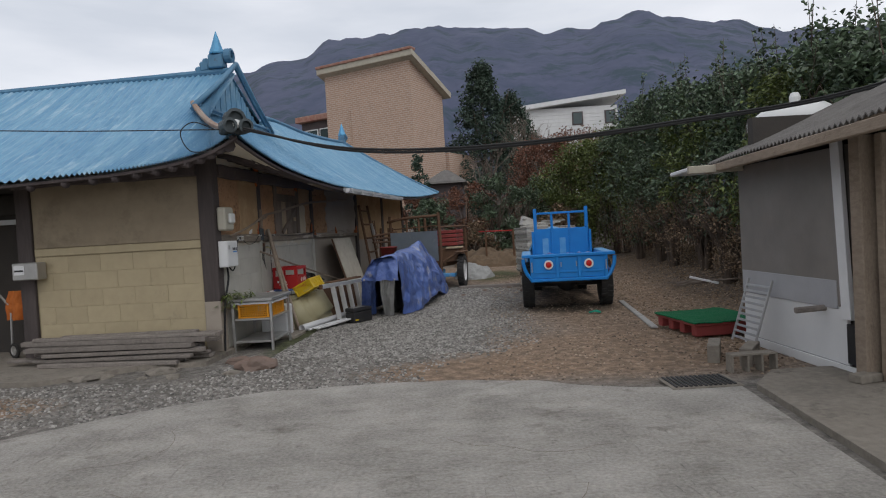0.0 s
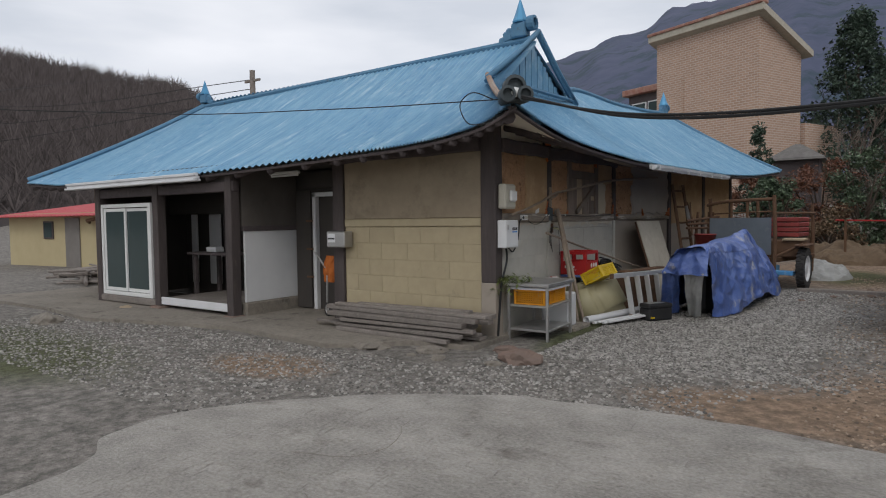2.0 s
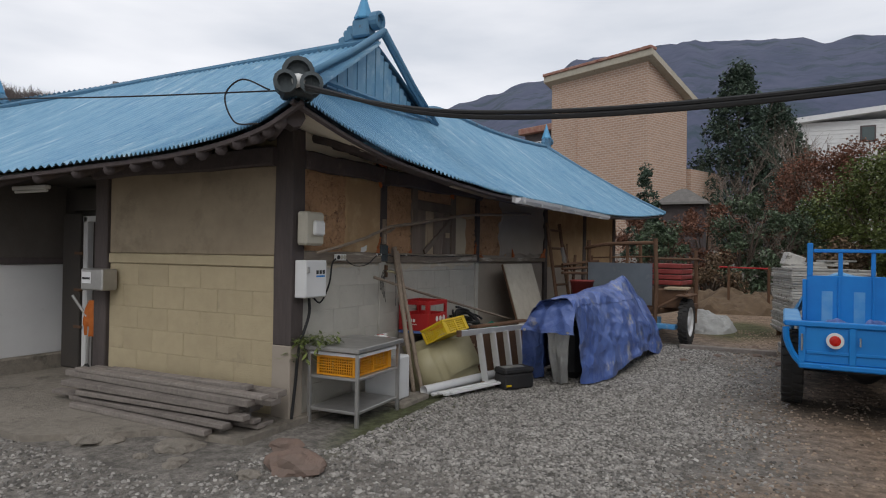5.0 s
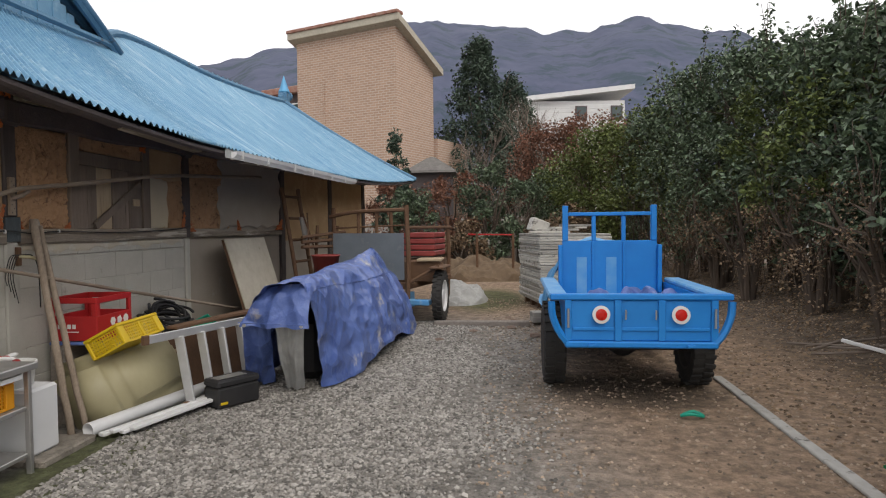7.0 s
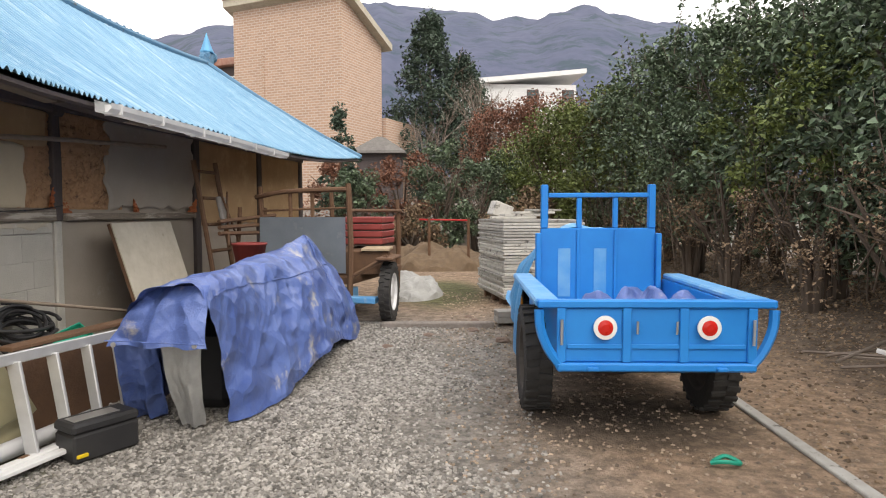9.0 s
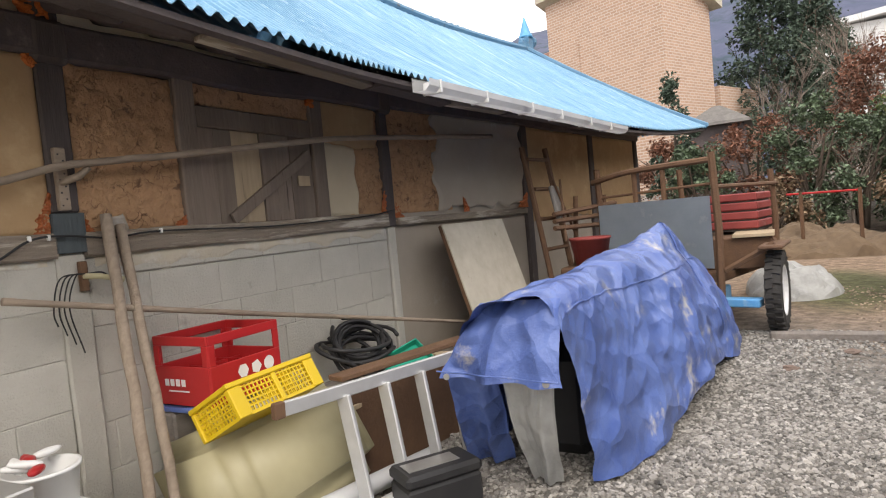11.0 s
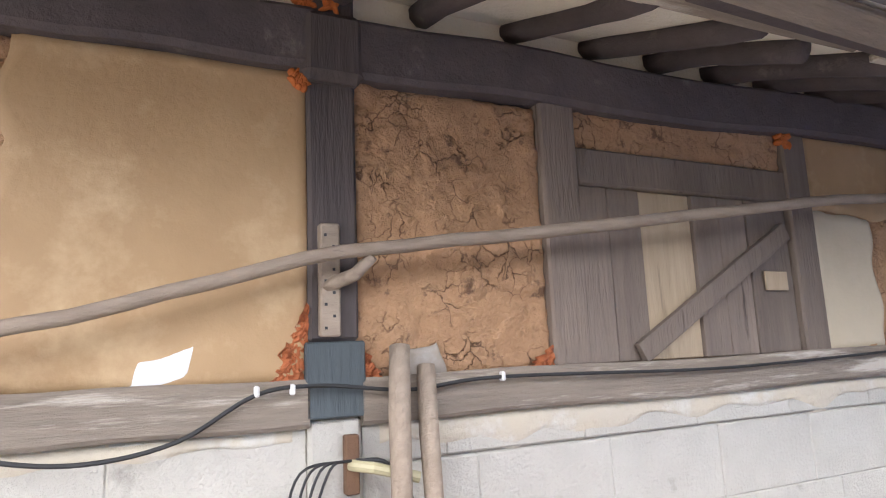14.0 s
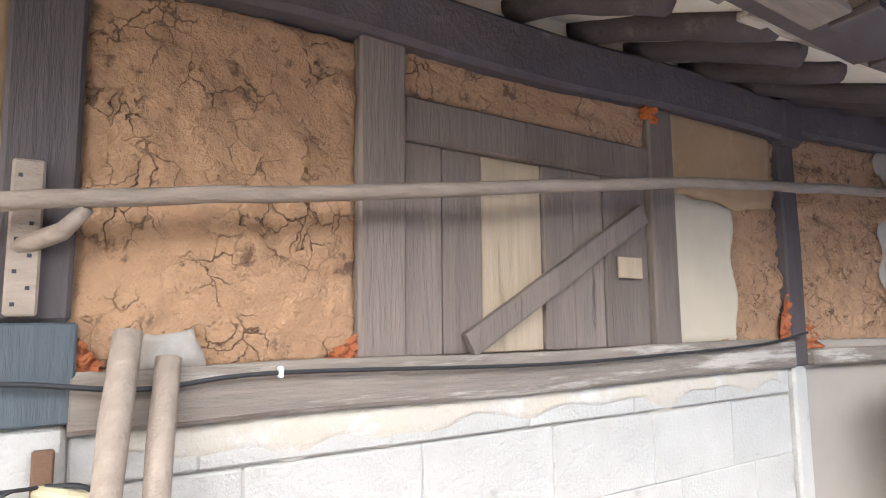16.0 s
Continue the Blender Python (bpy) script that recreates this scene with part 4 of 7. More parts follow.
panel("mud_panel", 0.12, 0.80, 1.365, 2.05, -0.006, .015, "mud", label="cracked brown mud wall with straw")
panel("plaster_panel", 0.70, 1.285, 1.365, 2.06, 0.012, .0, "plaster", (.09, 0, .01, 0), "smooth ochre plaster with ragged edge")
panel("mud_panel", 1.39, 1.91, 1.36, 2.06, -0.006, .013, "mud", label="cracked brown mud and straw infill")
panel("mud_panel", 2.02, 2.89, 1.955, 2.10, -0.006, .010, "mud")
panel("mud_panel", 2.98, 3.62, 1.36, 2.11, -0.014, .016, "mud")
panel("plaster_panel", 2.985, 3.565, 1.83, 2.10, 0.010, .0, "plaster", (0, .02, .03, 0), "brown smoke-stained plaster")
panel("plaster_panel", 2.985, 3.31, 1.365, 1.82, 0.008, .0, "plaster_pale", (0, .04, 0, .025), "pale plaster remnant with ragged edge")
panel("mud_panel", 3.71, 4.45, 1.36, 2.13, 0.0, .018, "mud", m=far_m)
panel("plaster_panel", 4.22, 5.66, 1.37, 2.13, 0.028, .0, "plaster_grey", (.14, .1, .05, 0), "smoke-grey plaster with ragged edge", m=far_m)
panel("plaster_panel", 5.8, 7.27, 1.2, 2.13, 0.02, .0, "plaster", (0, 0, .03, 0), m=far_m)
panel("plaster_panel", 7.4, 8.8, 1.2, 2.13, 0.02, .0, "plaster", (0, 0, .03, 0), m=far_m)
panel("white_patch", 0.955, 1.055, 1.385, 1.455, 0.016, .0, "white_plastic", (.05, .05, .05, .05), "torn white patch on the plaster")
panel("cement_patch", 1.50, 1.62, 1.36, 1.455, 0.018, .003, "plaster_grey", (.06, .08, 0, .08))
part("sill", B(-.02, .04, 3.72, 5.66, 1.27, 1.33, bev=.01, m=far_m), "sill_wood", house)
# boarded opening
part("stud", B(-.05, .02, 1.905, 2.02, 1.365, 2.075, bev=.006), "board_wood", house, "grey weathered stud")
part("stud", B(-.05, .018, 2.87, 2.985, 1.365, 2.09, bev=.006), "board_wood", house, "grey weathered stud")
part("lintel", B(-.05, .014, 2.02, 2.87, 1.85, 1.955, bev=.006), "board_wood", house, "dark timber lintel")
ys = [2.022, 2.13, 2.25, 2.25, 2.45, 2.56, 2.68, 2.868]
for i, (a, b) in enumerate(zip(ys, ys[1:])):
    if b - a > .01:
        pale = i == 3
        part("board", B(-.04, -.004 - .003 * (i % 2) - (.006 if pale else 0), a + .002, b - .002, 1.366, 1.85, bev=.002), "pale_wood" if pale else "board_wood", house, "bare pale board" if pale else "")
beam("brace", (0.012, 2.19, 1.385), (0.012, 2.83, 1.75), .022, .06, "board_wood", .003, "diagonal grey timber brace")
part("nailed_plate", B(.005, .012, 2.72, 2.82, 1.56, 1.62, bev=.001), "pale_wood", house)


def foam(cy, cz, sy, sz, sx=.018, count=22):
    """Lumpy expanding-foam filling squeezed out of a gap."""
    bm = bmesh.new()
    for k in range(count):
        t = bmesh.new()
        y, z = cy + rnd.uniform(-.5, .5) * sy, cz + rnd.uniform(-.5, .5) * sz
        bmesh.ops.create_icosphere(t, subdivisions=2, radius=1, matrix=pose(.012, y, z, rnd.uniform(0, 180), 0, 0) @ Matrix.Diagonal((sx, rnd.uniform(.12, .34) * max(sy, .05), rnd.uniform(.07, .16) * max(sz, .05), 1)))
        join(bm, t)
    part("foam_filler", bm, "foam", house, "orange expanding foam filler", smooth=True)


for a in ((2.88, 2.065, .05, .05), (1.262, 2.045, .03, .06), (1.30, 2.25, .1, .08)):
    foam(*a)


def clay_patch(y0, z0, w, h, side, seed, m=None):
    """Broken red clay in a corner: widest at its foot, straight along the post."""
    bm = bmesh.new()

    def fn(u, v):
        wide = w * (1 - .85 * v) * (1 + .5 * noise.noise(Vector((seed, v * 6, 0))))
        y, z = y0 + side * wide * u, z0 + h * v * (1 - .15 * u)
        lump = abs(noise.noise(Vector((seed, y * 40, z * 40)))) + .5 * abs(noise.noise(Vector((seed, y * 90, z * 90))))
        p = Vector((.008 + .026 * lump * (1 if .02 < u < .98 and v < .98 else 0), y, z))
        return m @ p if m is not None else p
    sheet(bm, fn, 22, 26)
    part("clay_patch", bm, "clay_red", house, "broken red clay in the panel corner")


for k, a in enumerate(((1.282, 1.365, .085, .17, -1), (1.394, 1.365, .055, .07, 1), (1.906, 1.36, .09, .06, -1), (3.612, 1.365, .07, .17, -1), (3.722, 1.33, .12, .13, 1))):
    clay_patch(*a, 3.0 * k + 1)
for k, a in enumerate(((5.66, 1.335, .2, .15, -1), (4.56, 1.335, .1, .13, 1))):
    clay_patch(*a, 40 + 5 * k, m=far_m @ pose(.03, 0, 0))
panel("mortar_smear", 1.40, 3.60, 1.20, 1.272, 0.004, .002, "mortar_smear", (0, 0, .06, 0), "smeared tan mortar below the sill")
panel("mortar_smear", 0.14, 1.275, 1.225, 1.275, 0.004, .002, "mortar_smear", (0, 0, .05, 0), "smeared tan mortar below the sill")
for y0, y1, z0, z1 in ((1.262, 1.412, 2.03, 2.2), (3.59, 3.74, 2.08, 2.26)):
    part("post_head", B(-.1, .055, y0, y1, z0, z1, bev=.02), "post_wood", house, "notched head of the wall post")
# notched strip and bracket on the post, long pole on it
part("nail_strip", B(.02, .045, 1.30, 1.345, 1.455, 1.70, bev=.004), "bleached_wood", house, "nail-holed grey batten")
for k in range(9):
    part("nail_hole", B(.0452, .0465, 1.312 + .018 * (k % 2) - .003, 1.312 + .018 * (k % 2) + .003, 1.47 + .025 * k, 1.476 + .025 * k), "black", house)
pole = [(.13, .15, 1.36), (.14, .46, 1.42), (.12, .85, 1.50), (.10, 1.33, 1.625), (.12, 1.78, 1.68), (.13, 2.81, 1.82), (.15, 3.49, 1.88), (.3, 4.94, 1.97)]
pp = curve_pts(pole, 6)
solo("wooden_pole", T([p + Vector((0, 0, wob(p, 6, .006))) for p in pp], [.0125 + .006 * k / len(pp) for k in range(len(pp))], 8), "bleached_wood", "long grey crooked pole resting on a wall peg", "pole", smooth=True)
solo("peg", T([(.03, 1.31, 1.56), (.07, 1.37, 1.585), (.10, 1.40, 1.62)], [.016, .015, .012], 8), "bleached_wood", "wooden peg on the wall post", "peg", smooth=True)

# veranda and front
part("deck", B(-5.45, -3.75, -.62, .6, .12, .19, bev=.01), "grey_wood", house, "worn timber veranda floor")
part("deck_edge", B(-5.40, -3.76, -.66, -.622, .10, .21, bev=.008), "white_metal", house, "pale green-white deck edge")
for x in (-3.68, -5.42, -7.12):
    post(x - .08, x + .06, -.68, -.54, 0.04, 2.05)
part("foot_stone", B(-5.55, -5.28, -.75, -.5, 0, .08, bev=.02), "rock", house)
part("foot_stone", B(-3.8, -3.58, -.74, -.5, 0, .06, bev=.02), "rock", house)
# room back, infill, ceiling and panels carry the interior shade in their colour
wall("room_back", "dark_and_shade", -8.4, -2.3, .9, 1.0, 0, 2.3)
part("infill", B(-3.68, -3.63, -.5, .46, 1.25, 2.05), "dark_plaster", house, "dark plaster above the white board")
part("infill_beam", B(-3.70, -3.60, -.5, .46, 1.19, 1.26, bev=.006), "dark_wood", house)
part("infill", B(-3.68, -2.4, .5, .55, 0.05, 2.05), "dark_and_shade", house)
part("infill", B(-7.1, -5.0, .55, .6, 1.45, 2.1), "dark_and_shade", house)
part("white_board", B(-3.66, -3.62, -.47, .45, .22, 1.19, bev=.006), "white_paint", house, "white-painted board wall beside the veranda")
part("plinth", B(-3.72, -3.58, -.5, .46, 0.03, .22, bev=.02), "apron", house)
for xa, xb in ((-6.64, -6.48), (-6.12, -5.81)):
    part("white_board", B(xa, xb, .70, .74, .25, 1.5, bev=.01), "white_paint", house, "narrow white inner panel")
post(-5.62, -5.52, .62, .72, .15, 2.0)
part("ceiling_boards", B(-8.4, -2.4, -.6, .9, 2.05, 2.09), "dark_and_shade", house)
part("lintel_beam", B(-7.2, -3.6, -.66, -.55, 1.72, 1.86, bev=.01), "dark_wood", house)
part("upper_panel", B(-7.1, -3.7, -.6, -.57, 1.84, 2.06), "dark_and_shade", house)
part("side_panel", B(-7.14, -7.1, -.6, .9, .1, 2.06), "dark_and_shade", house)
# dark doorway: the near-black panel behind the frame paints the unlit room
d = part("door_frame", box(box(B(-3.26, -3.19, .42, .499, .05, 1.72, bev=.008), -2.66, -2.6, .42, .499, .05, 1.72), -3.26, -2.6, .42, .499, 1.66, 1.72), "white_paint", house, "chipped white door frame, open doorway")
part("door", B(-3.58, -3.28, .40, .44, .06, 1.75, bev=.008), "dark_and_shade", house, "dark plank door pushed open")
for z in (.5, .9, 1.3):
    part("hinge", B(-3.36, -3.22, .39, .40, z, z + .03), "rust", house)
part("louvre", B(-3.4, -2.4, .40, .45, 1.78, 2.02, bev=.01), "dark_and_shade", house)
# sliding glass door
g = thing("sliding_door", "white aluminium sliding glass door with two panes", "door")
g.parent = house
bm = bmesh.new()
for a in ((-7.04, -6.98, .17, 1.62), (-5.66, -5.58, .17, 1.62)):
    box(bm, a[0], a[1], -.67, -.6, a[2], a[3], .006)
box(bm, -6.98, -5.66, -.67, -.6, 1.56, 1.62, .006)
box(bm, -6.98, -5.66, -.67, -.6, .17, .23, .006)
part("frame", bm, "white_plastic", g)
for a, b, y in ((-6.97, -6.30, -.645), (-6.36, -5.67, -.625)):
    bm = box(box(box(B(a, a + .05, y - .012, y + .012, .24, 1.55, bev=.004), b - .05, b, y - .012, y + .012, .24, 1.55), a + .05, b - .05, y - .012, y + .012, 1.5, 1.55), a + .05, b - .05, y - .012, y + .012, .24, .29)
    part("sash", bm, "white_plastic", g)
    part("pane", B(a + .05, b - .05, y - .003, y + .003, .29, 1.5), "glass", g, "dark reflecting glass pane")
part("step_beam", B(-7.1, -5.5, -.68, -.56, .06, .165, bev=.01), "grey_wood", house)
bm = bmesh.new()
for s in (0, .1):
    box(bm, -7.75, -4.1, -.86 - s * .2, -.80 - s * .2, 1.90 + s * .4, 1.94 + s * .4, .006)
box(bm, -7.75, -4.1, -.9, -.78, 1.87, 1.90, .006)
part("gutter", bm, "white_metal", house, "white metal gutter trough")
bm = bmesh.new()
for k, (y0, y1) in enumerate(((2.74, 3.9), (3.86, 5.0), (4.96, 6.05))):
    mm = pose(.88 + .093 * (y0 - 2.78), y0, 1.965 - .004 * k, 0, 0, -5.3)
    prof = [(-.05, .075), (-.05, .0), (.03, -.005), (.06, .02), (.06, .055)]
    t = bmesh.new()
    rows = [[t.verts.new((x, y, z)) for x, z in prof] for y in (0, y1 - y0)]
    for a in range(4):
        t.faces.new((rows[0][a], rows[0][a + 1], rows[1][a + 1], rows[1][a]))
    bmesh.ops.solidify(t, geom=t.faces[:], thickness=.004)
    join(bm, t, mm)
    for s in (.1, .6):
        box(bm, -.055, .066, s, s + .015, -.008, .06, 0, mm)
part("gutter", bm, "white_metal", house, "chipped white metal gutter below the eaves")

lt = thing("strip_light", "white fluorescent strip light under the eaves", "lamp")
part("housing", B(-3.3, -2.75, -.3, -.24, 1.93, 1.97, bev=.008), "white_plastic", lt)
part("tube", T([(-3.28, -.27, 1.915), (-2.77, -.27, 1.915)], .014, 10), "white_plastic", lt)
vt = thing("veranda_table", "dark wooden table standing on the veranda", "table", pose(-5.0, .2, .19))
part("tabletop", B(-.55, .5, -.3, .25, .62, .66, bev=.006), "dark_wood", vt)
for a in (-.48, .42):
    for b in (-.24, .18):
        part("leg", B(a, a + .06, b, b + .06, 0, .619, bev=.005), "dark_wood", vt)
dp = thing("document_tray", "small pale box on the veranda table", "box", pose(-5.1, .1, .852))
part("body", B(-.12, .12, -.08, .08, 0, .08, bev=.01), "white_paint", dp)

# ---- things on and by the house walls ----
bx = thing("meter_box", "beige electricity meter box with clear dome on the corner post", "meter box", pose(.03, .13, 1.42))
part("body", B(0, .10, -.12, .12, 0, .27, bev=.018), "beige_box", bx)
part("window", B(.10, .135, -.05, .09, .08, .20, bev=.015), "white_plastic", bx, "round-cornered grey meter window")
part("label", B(.1355, .137, -.02, .05, .10, .13), "white_plastic", bx)
bx = thing("fuse_box", "white electrical box with printed warning label", "fuse box", pose(.03, .13, 1.0))
part("body", B(0, .11, -.13, .14, 0, .30, bev=.008), "white_paint", bx)
part("lid_seam", B(.11, .114, -.12, .13, .01, .29, bev=.003), "white_paint", bx)
for k in range(3):
    part("label_bar", B(.1145, .1155, .0 + .04 * k, .03 + .04 * k, .19, .22), "black", bx)
part("label_bar", B(.1145, .1155, 0, .11, .165, .178), "truck_blue", bx)
part("latch", B(.114, .13, -.115, -.095, .2, .25, bev=.003), "steel", bx)
solo("conduit", T(curve_pts([(.05, .16, 1.0), (.06, .15, .85), (.05, .05, .6), (.04, .02, .3), (.05, -.03, .05)]), .012), "cable", "black cable running down from the fuse box", "cable")
sk = thing("power_strip", "white three-way power strip with one plug", "power strip", pose(.04, .57, 1.325))
part("body", B(0, .03, -.075, .075, -.028, .028, bev=.006), "white_plastic", sk)
for k in (-.045, 0, .045):
    part("socket", lathe(bmesh.new(), [(.019, 0), (.019, .004), (.015, .005), (.003, .005)], 16, pose(.03, k, 0, 0, 90, 0)), "black" if k < 0 else "beige_box", sk)
solo("power_cable", T(curve_pts([(.05, .65, 1.315), (.05, .74, 1.265), (.05, .88, 1.245), (.05, 1.03, 1.27), (.05, 1.17, 1.345), (.05, 1.3, 1.355), (.05, 1.5, 1.335), (.05, 1.73, 1.35), (.05, 2.4, 1.335), (.05, 3.0, 1.345), (.05, 3.4, 1.36), (.05, 3.66, 1.39)]), .0045, 6), "cable", "black cable clipped along the sill", "cable")
solo("power_cable", T(curve_pts([(.06, .52, 1.32), (.06, .45, 1.27), (.07, .40, 1.1), (.06, .30, .95), (.05, .2, 1.0)]), .008, 6), "cable", "black cable hanging from the power strip", "cable")
for y in (1.17, 1.24, 1.73):
    solo("cable_clip", B(.04, .058, y - .005, y + .005, 1.34, 1.362, bev=.003), "white_plastic", "small white cable clip", "clip", group="cable clips")
# pipe stub with wires
ps = thing("pipe_stub", "short brass pipe on a rusty bracket with loose wires", "pipe", pose(.03, 1.37, 1.19))
part("bracket", B(-.01, .015, -.02, .01, -.06, .06, bev=.003), "rust", ps)
part("pipe", T([(.01, -.01, .0), (.05, .03, -.005), (.07, .12, -.03)], .012, 10), "tub", ps)
for k in range(4):
    part("wire", T(curve_pts([(.02, -.01, .01), (.04, -.06 - .02 * k, .0), (.03, -.09 - .02 * k, -.12), (.03, -.05 - .03 * k, -.3 + .04 * k)]), .003, 5), "cable", ps)
part("wire", T(curve_pts([(.02, 0, .01), (.05, .06, 0), (.04, .12, -.1), (.04, .13, -.35)]), .004, 5), "cable", ps)
bp = curve_pts([(.12, 1.02, 1.14), (.17, 2.0, .93), (.26, 3.1, .70), (.36, 4.05, .50)], 10)
bamboo = solo("bamboo_pole", T(bp, [.0125 + (.002 if k % 5 == 0 else 0) for k in range(len(bp))], 10), "bleached_wood", "long dry bamboo pole propped along the wall", "pole", smooth=True)
for top, foot, r in (((.06, 1.47, 1.43), (.40, 1.31, .02), .023), ((.05, 1.535, 1.385), (.44, 1.40, .02), .021)):
    t, f_ = Vector(top), Vector(foot)
    solo("leaning_stick", T([f_.lerp(t, k / 10) + Vector((0, wob((k, r, 0), .7, .012), 0)) for k in range(11)], [r * (1 + wob((k, 0, r), 1.3, .15)) for k in range(11)], 9), "bleached_wood", "bare grey wooden stick leaning on the wall", "stick", smooth=True, group="leaning sticks")
mb = thing("mailbox", "grey metal letter box at the wall corner", "mailbox", pose(-2.2, -.03, .98))
part("body", B(-.16, .15, -.16, 0, 0, .2, bev=.012), "steel", mb)
part("flap", B(-.13, .0, -.168, -.16, .06, .17, bev=.004), "white_metal", mb)
part("slot", B(-.12, -.01, -.17, -.168, .10, .12), "black", mb)
# planks before the south wall
ps = thing("plank_stack", "stack of weathered grey planks and battens", "planks", pose(-1.0, -.40, .05))
for k in range(22):
    lay = k // 4
    L = rnd.uniform(1.5, 2.3)
    w, h = rnd.uniform(.07, .14), rnd.uniform(.03, .05)
    bm = B(-L / 2, L / 2, -w / 2, w / 2, 0, h, bev=.004)
    ob = part("plank", bm, "grey_wood", ps)
    ob.matrix_local = pose(rnd.uniform(-.12, .18), -.22 + .13 * (k % 4) + .03 * lay + rnd.uniform(-.02, .02), .052 * lay, rnd.uniform(-3, 3), rnd.uniform(-.6, .6), rnd.uniform(-2.5, 2.5))


def rock(x, y, s, mat="rock", label="rough reddish stone lying on the ground", flat=.5):
    bm = bmesh.new()
    bmesh.ops.create_icosphere(bm, subdivisions=3, radius=1)
    for v in bm.verts:
        v.co *= 1 + wob(v.co, 1.6, .35, x) + wob(v.co, 5, .08, y)
        v.co = Vector((v.co.x * s, v.co.y * s * .8, max(v.co.z, -.3) * s * flat))
    solo("stone", bm, mat, label, "stone", smooth=False, m=pose(x, y, ground_z(x, y) + s * flat * .2))


rock(.72, -.78, .2)
rock(-.25, -.85, .16, "apron", "flat broken concrete piece", .3)
rock(-.9, -1.0, .2, "apron", "flat broken concrete piece", .25)
rock(.4, -.5, .12)
rock(-5.7, -2.1, .22, "apron", "grey stone at the yard edge")
rock(-5.9, -.9, .13, "pale_wood", "rounded tan stone below the glass door")
for k in range(9):
    rock(rnd.uniform(-1.5, .6), rnd.uniform(-1.15, -.65), rnd.uniform(.04, .09), "apron", "small broken concrete lump", .4)
for k in range(6):
    rock(rnd.uniform(2.2, 3.6), rnd.uniform(4.6, 6.2), rnd.uniform(.04, .08), "rock", "loose reddish stone on gravel", .5)


def mesh_panel(bm, w, h, m, bar=.006, step=.021, rim=.014):
    """A framed lattice side of a crate, in its own plane."""
    for a in ((0, w, 0, rim), (0, w, h - rim, h), (0, rim, rim, h - rim), (w - rim, w, rim, h - rim)):
        box(bm, a[0], a[1], -.006, .006, a[2], a[3], 0, m)
    x = rim + step
    while x < w - rim:
        box(bm, x - bar / 2, x + bar / 2, -.003, .003, rim, h - rim, 0, m)
        x += step
    z = rim + step
    while z < h - rim:
        box(bm, rim, w - rim, -.0035, .0035, z - bar / 2, z + bar / 2, 0, m)
        z += step


def crate(name, label, L, W, H, mat, m):
    """A lattice harvest crate with rim, corner posts and floor."""
    c = thing(name, label, "crate", m)
    for nm, mm, w in (("side", pose(-W / 2, -L / 2, 0, 0, 0, 90), L), ("side", pose(W / 2, -L / 2, 0, 0, 0, 90), L), ("end", pose(-W / 2, -L / 2, 0), W), ("end", pose(-W / 2, L / 2, 0), W)):
        bm = bmesh.new()
        mesh_panel(bm, w, H, mm)
        part(nm, bm, mat, c)
    bm = bmesh.new()
    for a in (-1, 1):
        box(bm, a * W / 2 - .014, a * W / 2 + .014, -L / 2 - .014, L / 2 + .014, H - .012, H + .01, .004)
        box(bm, -W / 2, W / 2, a * L / 2 - .014, a * L / 2 + .014, H - .012, H + .0095, .004)
        for b in (-1, 0, 1):
            box(bm, a * W / 2 - .012, a * W / 2 + .012, b * L / 2 - (.05 if b else .012), b * L / 2 + (.012 if b > 0 else .05 if b else .012), 0, H - .013, .004) if b >= 0 else box(bm, a * W / 2 - .012, a * W / 2 + .012, -L / 2 - .012, -L / 2 + .05, 0, H - .013, .004)
    part("rim", bm, mat, c)
    part("floor", B(-W / 2, W / 2, -L / 2, L / 2, 0, .008), mat, c)
    return c


# steel work table
tb = thing("work_table", "stainless steel work table with two lower shelves", "table", pose(.31, .46, 0, 0, 0, 2) @ Matrix.Diagonal((.9, .87, 1, 1)))
part("tabletop", B(-.29, .29, -.42, .42, .585, .625, bev=.006), "steel", tb)
part("upper_panel", B(-.27, .27, -.38, .30, .55, .575), "white_metal", tb)
for z in (.36, .10):
    part("shelf", B(-.25, .25, -.37, .37, z, z + .025, bev=.004), "steel", tb)
for a in (-.25, .25):
    for b in (-.37, .37):
        part("leg", B(a - .016, a + .016, b - .016, b + .016, 0, .584, bev=.003), "steel", tb)
crate("harvest_crate", "orange plastic lattice crate on the table shelf", .55, .34, .15, "orange_plastic", pose(.32, .44, .388, 0, 0, 2))
bm = bmesh.new()
for k in range(320):
    a = rnd.uniform(0, 6.3)
    c = Vector((.10 + rnd.uniform(-.13, .2), .08 + rnd.uniform(-.14, .22), .66 + rnd.uniform(-.03, .04)))
    if c.y < .0:
        c.z -= rnd.uniform(0, .16)
    d = Vector((math.cos(a), math.sin(a), rnd.uniform(-.8, .3))) * rnd.uniform(.04, .09)
    s = d.cross(Vector((0, 0, 1))).normalized() * rnd.uniform(.006, .014)
    bm.faces.new([bm.verts.new(p) for p in (c, c + d * .5 + s, c + d, c + d * .5 - s)])
solo("withered_greens", bm, "leaf_bright", "withered green stalks lying over the table corner", "plants", "stuff")
solo("polystyrene_box", B(.12, .46, .88, 1.12, .05, .44, bev=.015), "white_paint", "tall pale grey-blue box below the wall", "box")
solo("concrete_step", B(.03, .56, .85, 1.32, 0, .05, bev=.01), "apron", "low concrete slab along the wall foot", "slab", "structure")
bu = thing("bucket", "low white plastic tub with lid rim", "tub", pose(.27, 1.0, .44))
part("body", lathe(bmesh.new(), [(.10, 0), (.115, .13), (.122, .13), (.122, .142), (.108, .142), (.10, .03)], 24), "white_plastic", bu, smooth=True)
gl = thing("work_gloves", "crumpled white and red work gloves on the tub", "gloves")
